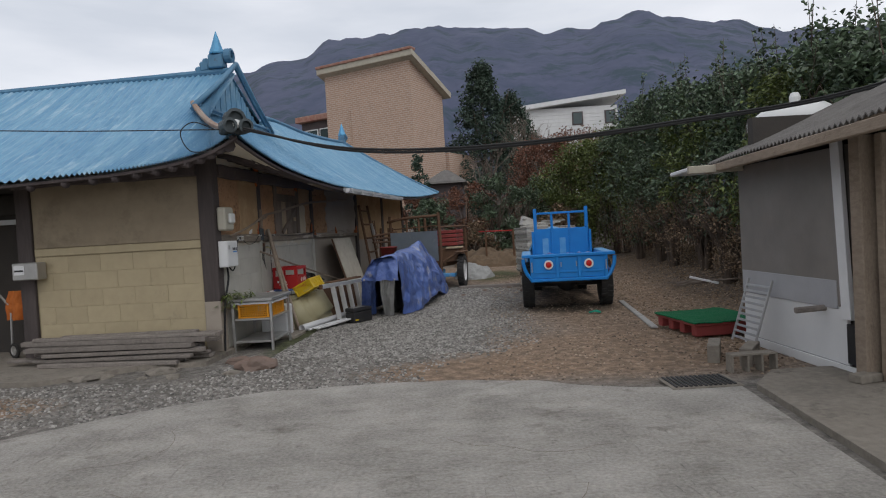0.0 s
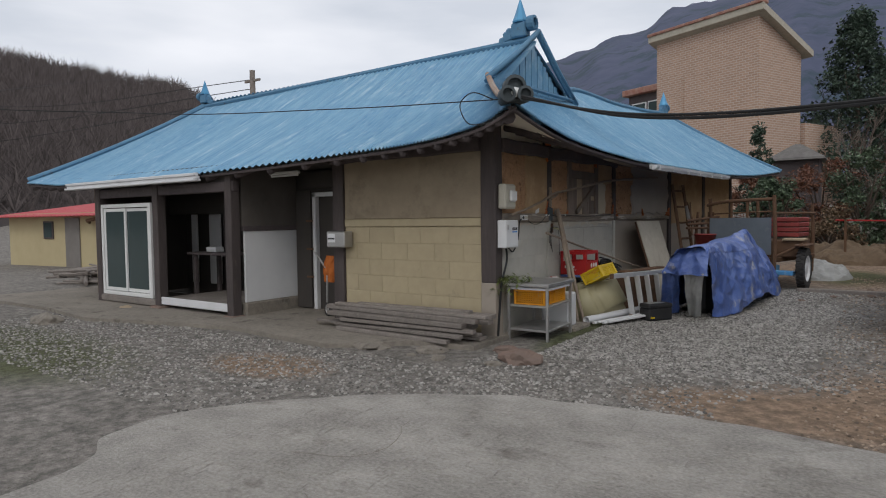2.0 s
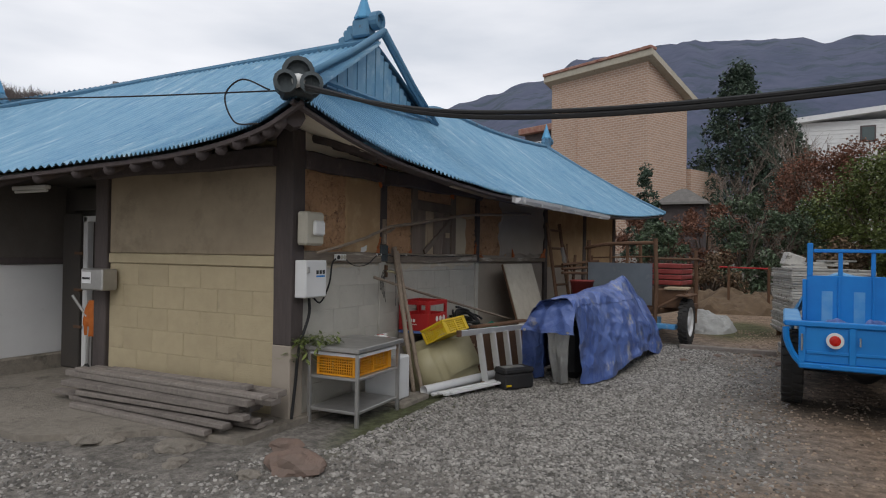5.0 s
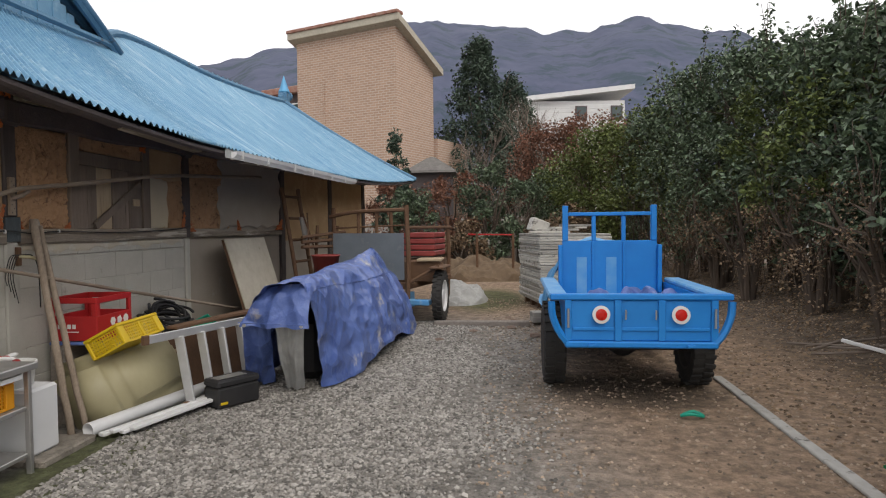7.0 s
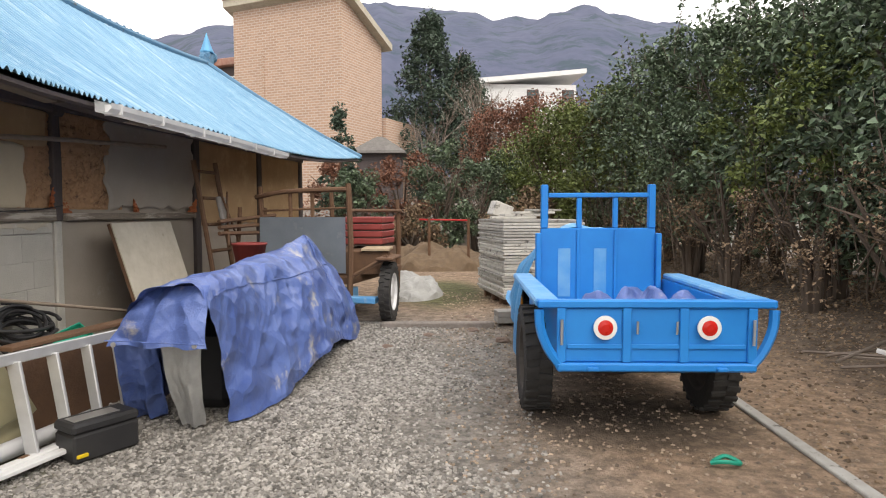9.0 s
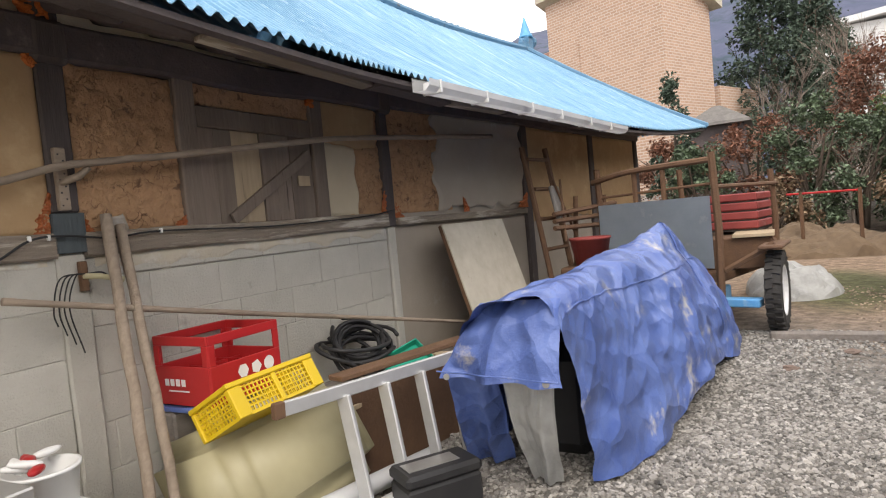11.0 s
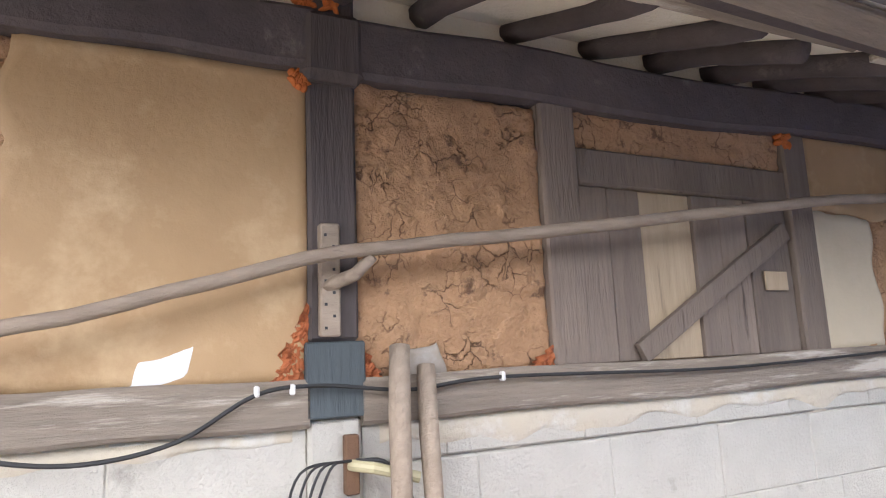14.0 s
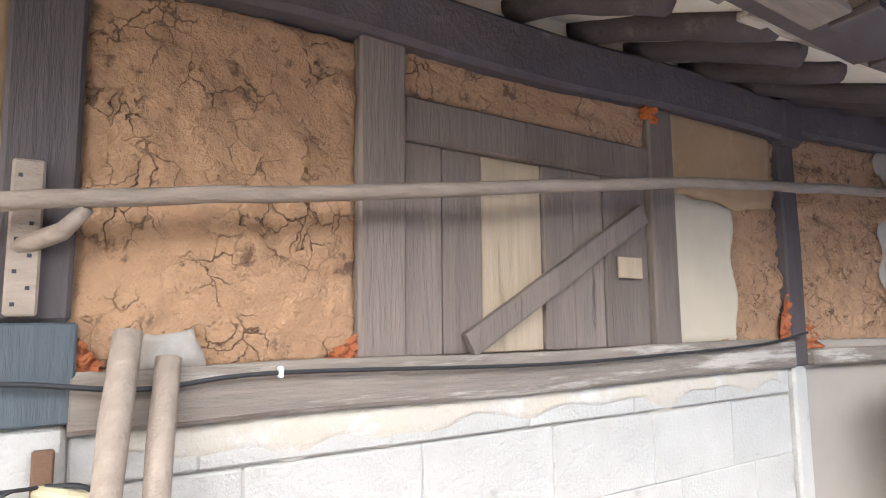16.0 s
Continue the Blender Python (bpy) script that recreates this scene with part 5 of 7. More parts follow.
for k in range(7):
    t = bmesh.new()
    bmesh.ops.create_icosphere(t, subdivisions=2, radius=1, matrix=pose(.27 + rnd.uniform(-.06, .06), 1.0 + rnd.uniform(-.06, .06), .60 + rnd.uniform(-.01, .015), 0, rnd.uniform(-20, 20), rnd.uniform(0, 180)) @ Matrix.Diagonal((.055, .022, .014, 1)))
    part("finger", t, "white_plastic" if k % 3 else "red_plastic", gl, smooth=True)
# tub, tipped on its side
bm = bmesh.new()
bmesh.ops.create_cube(bm, size=1)
for v in bm.verts:
    top = v.co.z > 0
    v.co = Vector((v.co.x * (.5 if top else .62), v.co.y * (.72 if top else .98), v.co.z * .36))
bmesh.ops.bevel(bm, geom=[e for e in bm.edges if not all(v.co.z < 0 for v in e.verts)], offset=.09, segments=5, affect="EDGES")
low = [f for f in bm.faces if all(v.co.z < -.17 for v in f.verts)]
bmesh.ops.delete(bm, geom=low, context="FACES_ONLY")
bmesh.ops.solidify(bm, geom=bm.faces[:], thickness=.012)
solo("plastic_tub", bm, "tub", "dirty beige plastic tub tipped against the wall", "tub", smooth=True, m=pose(.44, 1.97, .27, 12, 62, 4))
solo("blue_board", B(.03, .34, 1.62, 2.08, .56, .583, bev=.004), "tarp_blue", "thin blue board under the bottle crate", "board")
solo("crate_prop", B(.03, .14, 1.62, 2.06, 0, .555, bev=.01), "grey_wood", "old timber prop behind the tub", "prop")
# bottle crate
rc = thing("bottle_crate", "red plastic bottle crate with white print, empty", "crate", pose(.195, 1.85, .587, 0, 0, 0))
for nm, w, mm in (("side", .41, pose(.17, -.205, 0, 0, 0, 90)), ("side", .41, pose(-.17, -.205, 0, 0, 0, 90)), ("end", .34, pose(-.17, -.205, 0)), ("end", .34, pose(-.17, .205, 0))):
    bm = bmesh.new()
    for a in ((0, w, 0, .17), (0, w, .26, .30), (0, .035, .17, .26), (w - .035, w, .17, .26)):
        box(bm, a[0], a[1], -.006, .006, a[2], a[3], .003, mm)
    part(nm, bm, "red_plastic", rc)
part("floor", B(-.165, .165, -.2, .2, .0, .012), "red_plastic", rc)
bm = bmesh.new()
for k in range(1, 5):
    box(bm, -.16, .16, -.2 + .08 * k - .002, -.2 + .08 * k + .002, .012, .13)
for k in range(1, 4):
    box(bm, -.17 + .085 * k - .002, -.17 + .085 * k + .002, -.198, .198, .012, .128)
part("divider", bm, "red_plastic", rc)
for k in range(3):
    bm = bmesh.new()
    bmesh.ops.create_circle(bm, cap_ends=True, segments=(6, 5, 12)[k], radius=.032, matrix=pose(.1775, -.03 + .078 * k, .115, 0, 90, 0))
    part("printed_mark", bm, "white_plastic", rc, "white printed shape")
for k in range(4):
    part("printed_bar", B(-.11 + .035 * k, -.085 + .035 * k, -.2125, -.2112, .085, .115), "white_plastic", rc)
part("printed_bar", B(-.09, .04, -.2125, -.2112, .06, .066), "white_plastic", rc)
crate("harvest_crate", "yellow plastic lattice crate tilted on the tub", .46, .25, .14, "yellow_plastic", pose(.52, 1.79, .535, 1.5, -28, -2))
# pallet boards, hose, tray
pb = thing("board_pile", "brown plywood and boards leaning on the wall", "boards", pose(.33, 2.85, 0, 0, 0, -6))
for k in range(3):
    part("support", B(-.2, .2, -.5 + .5 * k - .04, -.5 + .5 * k + .04, 0, .36, bev=.01), "rust", pb)
for k in range(4):
    part("board", B(-.25 + .13 * k, -.13 + .13 * k, -.62, .62, .362, .39, bev=.004), "pale_wood" if k % 2 else "grey_wood", pb)
part("plywood", B(.30, .315, -.7, .6, 0, .5, bev=.003, m=pose(0, 0, 0, 0, 0, -8)), "rust", pb, "brown weathered plywood sheet")
hz = thing("hose_coil", "tangled coil of black rubber hose", "hose")
for k in range(11):
    c = Vector((.20 + rnd.uniform(-.05, .05), 2.92 + rnd.uniform(-.06, .06), .50 + .012 * k))
    r = rnd.uniform(.13, .23)
    a0, tx, ty = rnd.uniform(0, 6), rnd.uniform(-1.3, -.2), rnd.uniform(-.5, .5)
    part("loop", T([c + Vector((r * math.cos(a) * .7, r * 1.15 * math.sin(a), r * (tx * math.cos(a) + ty * math.sin(a)) * .6)) for a in (a0 + k2 * .35 for k2 in range(17))], .013, 6), "black", hz, smooth=True)
bm = B(-.13, .13, -.25, .25, 0, .012, bev=.003)
for a in (-.13, .118):
    box(bm, a, a + .012, -.25, .25, .012, .08, .003)
box(bm, -.118, .118, .24, .25, .012, .08, .003)
solo("seed_tray", bm, "green_plastic", "green plastic tray with upright rims", "tray", m=pose(.42, 3.0, .42, 20, 35, -14) @ Matrix.Scale(.72, 4))
for k in range(5):
    solo("wood_offcut", B(-.02, .02, -.09, .09, 0, .03, bev=.003), "pale_wood", "small pale wood offcut", "offcut", group="wood offcuts", m=pose(.45 + .05 * k, 3.3 + .02 * k, .395 + .002 * k, 0, 0, 40 + 13 * k))
# ladder on its edge
ld = thing("step_ladder", "aluminium ladder lying on its edge", "ladder")
A0, A1, B0, B1 = Vector((.69, 1.69, .585)), Vector((1.0, 2.98, .56)), Vector((.84, 1.95, .05)), Vector((1.07, 2.92, .06))
for a, b in ((A0, A1), (B0, B1)):
    q = (b - a).to_track_quat("Y", "Z").to_matrix().to_4x4()
    part("rail", B(-.012, .012, 0, (b - a).length, -.03, .03, bev=.004, m=Matrix.Translation(a) @ q), "aluminium", ld)
    part("end_cap", B(-.016, .016, -.03, .02, -.033, .033, bev=.004, m=Matrix.Translation(a) @ q), "rust", ld)
for k in range(5):
    a, b = A0.lerp(A1, .24 + .18 * k), B0.lerp(B1, .05 + .23 * k)
    q = (b - a).to_track_quat("Z", "Y").to_matrix().to_4x4()
    part("rung", B(-.012, .012, -.035, .035, 0.02, (b - a).length - .02, bev=.005, m=Matrix.Translation(a) @ q), "aluminium", ld)
solo("brown_plank", B(-.05, .05, 0, 1.0, 0, .025, bev=.004, m=Matrix.Translation((.68, 2.06, .60)) @ pose(0, 0, 0, 0, 0, -13.5)), "rust", "weathered brown plank lying along the ladder", "plank")
bm = bmesh.new()
m = Matrix.Translation((.50, 1.32, .07)) @ (Vector((.36, 1.25, .02))).to_track_quat("Z", "Y").to_matrix().to_4x4()
lathe(bm, [(.047, 0), (.047, 1.3), (.042, 1.3), (.042, 0), (.047, 0)], 20, m, False)
solo("plastic_pipe", bm, "white_metal", "grey plastic drain pipe on the ground", "pipe", smooth=True)
for k in range(4):
    p = Vector((.60 + .05 * k, 1.30 + .03 * k, .05 + .012 * (k % 2)))
    q = (Vector((.38, 1.1, .01))).to_track_quat("Y", "Z").to_matrix().to_4x4()
    solo("plastic_strip", B(-.024, .024, 0, 1.15, -.012, .012, bev=.004, m=Matrix.Translation(p) @ q), "white_paint", "dirty white plastic strip on the ground", "strip", group="white slats")
tx = thing("tool_box", "black plastic tool box with yellow catch", "tool box", pose(1.08, 2.2, 0.01, 0, 0, -33))
part("body", B(-.10, .10, -.18, .18, 0, .15, bev=.012), "black", tx)
part("lid", B(-.105, .105, -.185, .185, .152, .21, bev=.016), "black", tx)
part("lid_strip", B(-.05, .05, -.15, .1, .211, .214), "steel", tx)
part("catch", B(.10, .115, -.17, -.11, .03, .05, bev=.004), "yellow_plastic", tx)
# board leaning on the far wall
q = Matrix.Translation((.30, 4.42, 1.245)) @ pose(0, 0, 0, 0, 0, -3) @ pose(0, 0, 0, 0, -17, 0)
lb = thing("leaning_board", "cream-faced wooden door panel leaning on the wall", "board")
part("face", B(.0, .012, -.5, .5, -1.27, 0, bev=.002, m=q), "panel_pale", lb)
part("edge_frame", B(-.03, -.001, -.5, .5, -1.27, 0, bev=.003, m=q), "rust", lb)

# tarp-covered machine
tm = thing("covered_machine", "small farm machine under a creased blue tarpaulin", "machine")
SECTIONS = {  # y: (x, z) from the wall-side hem over the top to the yard-side hem
    2.20: ((1.04, .05), (1.17, .62), (1.33, .88), (1.50, .95), (1.67, .91), (1.71, .55), (1.68, .03)),
    2.55: ((1.04, .05), (1.17, .66), (1.34, .90), (1.50, .96), (1.67, .92), (1.74, .55), (1.74, .03)),
    3.20: ((1.06, .05), (1.20, .72), (1.38, .93), (1.53, .97), (1.68, .92), (1.82, .52), (1.92, .05)),
    3.75: ((1.12, .05), (1.27, .74), (1.44, .96), (1.60, .98), (1.78, .90), (1.96, .52), (2.02, .16)),
    4.30: ((1.22, .05), (1.37, .78), (1.54, 1.0), (1.66, 1.03), (1.82, .88), (2.02, .50), (2.10, .20)),
    4.75: ((1.32, .05), (1.47, .82), (1.64, 1.06), (1.72, 1.10), (1.82, .92), (2.04, .50), (2.12, .10)),
    5.15: ((1.40, .05), (1.52, .66), (1.66, .92), (1.74, .97), (1.84, .84), (2.08, .46), (2.17, .06))}
RIBS = [[Vector((x, y, z)) for x, z in row] for y, row in SECTIONS.items()]


def crumple(p, s):
    """Sharp irregular creases: distance to the nearest of scattered points."""
    return noise.voronoi(p * s)[0][0]


def tarp(u, v):
    q = along(curve_pts([along(curve_pts(row, 3), v) for row in RIBS], 3), u)
    if q.y < 2.7:
        q.y += (2.7 - q.y) * .8 * max(0, 1 - q.z / .9)
    out = Vector((q.x - 1.55 - .1 * u, 0, (q.z - .25) * .8)).normalized()
    w = Vector((q.x * .8, q.y * .55 + q.z * .5, q.z))
    fold = .045 * crumple(w, 3.4) + .03 * crumple(w + Vector((5, 1, 0)), 7.0) + .012 * crumple(w + Vector((1, 8, 2)), 15)
    fold += .008 * math.sin(11 * q.y + 6 * q.z) * max(0, .8 - q.z) + .02 * noise.noise(q * 2.2)
    return q + out * (.035 - fold)


bm = bmesh.new()
sheet(bm, tarp, 130, 90)
part("tarpaulin", bm, "tarp_blue", tm, "creased blue tarpaulin with pale worn streaks", smooth=True)
part("seam", T([tarp(k / 60, .70) + Vector((.006, 0, .006)) for k in range(4, 56)], .004, 5), "tarp_blue", tm)
part("seam", T([tarp(.80, k / 40) + Vector((.006, -.006, .006)) for k in range(18, 38)], .005, 5), "tarp_blue", tm)


def drape(tl_, tr_, bl_, br_, seed, waves=3.0, deep=.03):
    """Hanging cloth between four corners, with folds that run down it."""
    a, b, c, d = (Vector(p) for p in (tl_, tr_, bl_, br_))

    def fn(u, v):
        p = a.lerp(b, u).lerp(c.lerp(d, u), v)
        p.y -= deep * math.sin(waves * math.pi * u + seed) * (.25 + .75 * v) + .03 * (.5 - crumple(Vector((u * 2, v * 1.4, seed)), 2.5)) + .05 * math.sin(math.pi * v) * .6
        p.x += .02 * noise.noise(Vector((v * 3, u, seed)))
        p.z += .015 * noise.noise(Vector((u * 4, seed, 0))) * v
        return p
    return sheet(bmesh.new(), fn, 40, 36)


part("front_flap", drape((1.30, 2.36, .90), (1.70, 2.26, .93), (1.15, 2.20, .60), (1.71, 2.14, .59), 1.0, 5, .018), "tarp_blue", tm, "blue tarpaulin hem with eyelets", smooth=True)
part("hem_seam", T([Vector((1.15, 2.19, .635)).lerp(Vector((1.71, 2.12, .625)), k / 12) + Vector((0, -.015 - .006 * math.sin(5 * math.pi * k / 12 + 1), 0)) for k in range(13)], .004, 5), "tarp_blue", tm)
part("front_flap", drape((1.15, 2.26, .64), (1.32, 2.42, .64), (1.02, 2.70, .03), (1.22, 2.74, .03), 2.0, 3, .03), "tarp_blue", tm, "shaded blue flap beside the opening", smooth=True)
part("grey_cover", drape((1.40, 2.27, .60), (1.64, 2.25, .60), (1.40, 2.56, .03), (1.54, 2.54, .03), 3.0, 2.5, .035), "tarp_white", tm, "grey cloth hanging in the opening", smooth=True)
# black box added to give the opening its shaded inside
part("engine", B(1.3, 1.62, 2.85, 4.8, .02, .6, bev=.08), "black", tm, "black box for the shaded inside under the cover")
for x in (1.20, 1.66):
    part("eyelet", lathe(bmesh.new(), [(.008, 0), (.014, 0), (.014, .006), (.008, .006)], 12, pose(x, 2.165 - .1 * (x - 1.2), .615, 90, 0, 0)), "steel", tm)

# old trailer with grey sheet and wheel
tl = thing("farm_trailer", "rusty farm trailer with timber posts and grey metal sheet", "trailer")
for x, y, z in ((2.0, 5.5, 1.64), (.97, 5.8, 1.62), (1.5, 7.3, 1.6), (2.4, 7.2, 1.5)):
    part("stake", T([(x, y, .3), (x + .02, y, 1.0), (x, y, z)], [.035, .032, .03], 7), "rust", tl)
part("top_rail", T(curve_pts([(.92, 5.8, 1.5), (1.3, 5.68, 1.56), (2.02, 5.5, 1.58)]), .028, 7), "rust", tl)
part("top_rail", T([(2.0, 5.5, 1.35), (2.45, 7.2, 1.35)], .02, 6), "rust", tl)
part("top_rail", T([(.97, 5.8, 1.35), (1.99, 5.52, 1.38)], .012, 6), "rust", tl)
for a in (.35, .6):
    part("stake", T([(.97 + 1.03 * a, 5.8 - .3 * a, 1.1), (.97 + 1.03 * a, 5.8 - .3 * a, 1.56)], .024, 6), "rust", tl)
q = pose(1.49, 5.62, 0, 0, 0, -16)
bm = bmesh.new()
sheet(bm, lambda u, v: q @ Vector((-.52 + 1.04 * u, .02 * math.sin(4 * u) - .04, .68 + .6 * v)), 12, 8, .0)
bmesh.ops.solidify(bm, geom=bm.faces[:], thickness=.004)
part("metal_sheet", bm, "galvanised", tl, "dull grey galvanised sheet")
part("bed", B(-.55, .55, 0, 1.7, .55, .63, bev=.01, m=pose(1.49, 5.64, 0, 0, 0, -15)), "rust", tl)
part("drawbar", B(-.5, .75, -.06, .06, .36, .43, bev=.01, m=q @ pose(.1, 0, 0)), "truck_worn", tl, "faded blue axle beam")
part("drawbar", B(-.06, .06, -.4, .3, .3, .5, bev=.01, m=q @ pose(.45, 0, 0)), "truck_worn", tl)


def wheel(parent, m, r, w, rim_mat, lugs=26):
    """A wheel with tyre, tread lugs, dished rim and hub, turning about x."""
    bm = bmesh.new()
    mm = m @ pose(0, 0, 0, 0, 90, 0)
    lathe(bm, [(r * .62, -w * .42), (r * .82, -w * .5), (r * .95, -w * .42), (r * .97, 0), (r * .95, w * .42), (r * .82, w * .5), (r * .62, w * .42)], 36, mm, False)
    for k in range(lugs):
        for s in (-1, 1):
            box(bm, -.016 * r / .33, .016 * r / .33, min(0, s * w * .46), max(0, s * w * .46), r * .94, r * 1.0, 0, m @ pose(0, 0, 0, 360 / lugs * (k + (s > 0) * .5), 0, 0) @ pose(0, 0, 0, 0, 0, 90) @ pose(0, 0, 0, 0, 0, s * 8))
    ty = part("tyre", bm, "rubber", parent, "worn black lugged tyre")
    bm = bmesh.new()
    for s in (-1, 1):
        lathe(bm, [(r * .63, s * w * .43), (r * .58, s * w * .40), (r * .55, s * w * .2), (r * .25, s * w * .15), (r * .2, s * w * .3), (r * .02, s * w * .3)], 24, mm, False)
    part("rim", bm, rim_mat, parent)


wheel(tl, pose(2.42, 5.62, .46, 0, 0, -6), .33, .13, "white_metal")
part("fender", B(-.09, .09, -.3, .3, .82, .85, bev=.01, m=pose(2.42, 5.62, 0, 0, 0, -6)), "rust", tl)
part("strut", T([(2.05, 5.5, .65), (2.42, 5.45, .86)], .025, 6), "rust", tl)
part("strut", T([(2.42, 5.9, .86), (2.1, 6.1, .6)], .025, 6), "rust", tl)
solo("orange_board", B(2.1, 2.42, 5.7, 6.2, .90, .93, bev=.004), "pale_wood", "bare yellowish wooden board on the trailer", "board")
part("load_support", B(1.6, 2.4, 5.75, 6.9, .63, .9, bev=.01), "rust", tl)
bn = thing("red_bin", "red plastic bin with slots on the trailer", "bin", pose(2.1, 6.5, .93, 0, 0, -10))
for k in range(4):
    part("slat", B(-.22, .25, -.3, .3, .02 + .085 * k, .09 + .085 * k, bev=.01), "red_faded", bn)
# near-black fill stands for the bin's shade between the slats
part("lining", B(-.20, .23, -.28, .28, 0, .33), "dark_and_shade", bn)
solo("red_bucket", lathe(bmesh.new(), [(.13, 0), (.17, .22), (.18, .22), (.18, .24), (.16, .24), (.12, .02)], 18), "red_faded", "faded red plastic bucket on a box by the wall", "bucket", smooth=True, m=pose(1.02, 5.2, .78))
solo("wooden_box", B(.8, 1.25, 5.0, 5.5, .12, .78, bev=.015), "rust", "dark old wooden box by the wall", "box")
# old frame ladder and folding chair against the wall
fr = thing("old_ladder", "dark old timber ladder leaning on the wall", "ladder")
for y, x in ((5.12, .62), (5.50, .70)):
    part("rail", T([(x + .12, y + .06, .1), (x, y + .03, 1.0), (x - .12, y, 1.86)], .026, 7), "rust", fr)
for k in range(6):
    z = .4 + .27 * k
    part("rung", T([(.80 - .15 * z, 5.14, z), (.86 - .15 * z, 5.52, z)], .018, 6), "rust", fr)
ch = thing("folded_chair", "dark folded chair hung on the ladder", "chair")
part("seat", B(-.02, .02, -.16, .16, 0, .3, bev=.01, m=pose(.74, 5.34, 1.2, 0, -10, 8)), "grey_sheet", ch)
for a in (-.17, .17):
    part("leg", T([(.82, 5.34 + a, 1.0), (.72, 5.34 - a * .6, 1.55)], .012, 6), "rust", ch)
for k in range(5):
    a = Vector((.75 + rnd.uniform(0, .25), 5.5 + .22 * k, rnd.uniform(.2, .4)))
    solo("old_timber", T([a, a + Vector((rnd.uniform(-.1, .1), rnd.uniform(-.2, .3), rnd.uniform(.7, 1.2)))], .025, 6), "rust", "dark weathered timber post by the wall", "timber", group="old timbers")
tb2 = thing("timber_rack", "rough horizontal bars between the wall timbers", "rack")
for k in range(3):
    part("bar", T([(.75, 5.1, 1.12 + .06 * k), (1.05, 6.1, 1.1 + .1 * k)], .022, 6), "rust", tb2)


def heap(name, x, y, sx, sy, sz, mat, label, cat):
    bm = bmesh.new()

    def fn(u, v):
        a, r = u * 2 * math.pi, 1 - v
        px, py = math.cos(a) * r * sx, math.sin(a) * r * sy
        h = sz * (1 - r ** 2.6) + (.7 * sz * noise.noise(Vector((px * 2.6, py * 2.6, 1))) + .09 * abs(noise.noise(Vector((px * 5, py * 5, 3)))) + .02 * noise.noise(Vector((px * 12, py * 12, 5)))) * (r < .97)
        return Vector((x + px, y + py, ground_z(x, y) - .02 + max(h, 0)))
    sheet(bm, fn, 72, 36)
    solo(name, bm, mat, label, cat)


heap("white_tarpaulin", 2.55, 7.8, .5, .85, .30, "tarp_white", "crumpled dirty white tarpaulin over a heap", "tarpaulin")
heap("brushwood", 3.0, 12.0, 1.3, .9, .45, "litter", "heap of dry brown brushwood", "brushwood")

# panel stack
st = thing("panel_stack", "tall stack of pale concrete formwork panels", "panels", pose(4.17, 7.25, ground_z(4.3, 7.2), 0, 0, 10))
for k in range(27):
    w, d = .53 + rnd.uniform(-.012, .012), .66 + rnd.uniform(-.012, .012)
    ob = part("panel", B(-w, w, -d, d, 0, .032, bev=.004), "panel_grey", st)
    ob.matrix_local = pose(rnd.uniform(-.012, .012), rnd.uniform(-.012, .012), .10 + .037 * k, 0, 0, rnd.uniform(-.5, .5))
for k in (-.4, 0, .4):
    part("bearer", B(-.5, .5, k - .04, k + .04, 0, .1, bev=.006), "rust", st)
for k in range(4):
    solo("loose_panel", B(-.3, .3, -.1, .1, 0, .03, bev=.004), "panel_grey", "loose board on top of the panel stack", "board", group="loose boards", m=pose(3.95 + .15 * k, 7.1 + .1 * k, ground_z(4.3, 7.2) + 1.102 + .033 * k, 0, 0, 15 * k))
solo("tilted_block", B(-.14, .14, -.1, .1, -.1, .1, bev=.01), "panel_grey", "grey block tilted on the panel stack", "block", m=pose(3.82, 7.5, ground_z(4.3, 7.2) + 1.21, 0, 20, 20))
solo("kerb_beam", B(2.35, 3.55, -.05, .05, 0, .07, bev=.01, m=pose(0, 5.35, .10)), "grey_wood", "timber beam lying across the gravel edge", "beam")
for k in range(2):
    solo("paving_block", B(-.14, .14, -.1, .1, 0, .065, bev=.006), "panel_grey", "grey concrete paving block", "block", group="paving blocks", m=pose(3.72, 5.5, .14 + .066 * k, 0, 0, 8))

# blue trailer-truck
tk = thing("farm_truck", "bright blue farm cultivator trailer with faded paint", "truck", pose(4.17, 2.2, ground_z(4.2, 2.9), 0, 0, -2) @ Matrix.Diagonal((.97, 1, 1, 1)))
part("bed_floor", B(-.52, .52, .02, 1.5, .52, .56), "truck_worn", tk, "worn blue load floor")
bm = B(-.52, .52, -.02, .015, .50, .80, bev=.006)
for x in (-.56, -.19, .13, .51):
    part("tailgate_rib", B(x, x + .05, -.038, -.021, .50, .80, bev=.004), "truck_blue", tk)
part("tailgate_rib", B(-.50, .50, -.032, -.0215, .575, .60, bev=.003), "truck_blue", tk)
part("tailgate", bm, "truck_blue", tk)
part("rear_bumper", B(-.56, .56, -.05, .03, .45, .498, bev=.01), "truck_blue", tk)
part("top_rail", B(-.67, .67, -.04, .03, .80, .845, bev=.008), "truck_blue", tk)
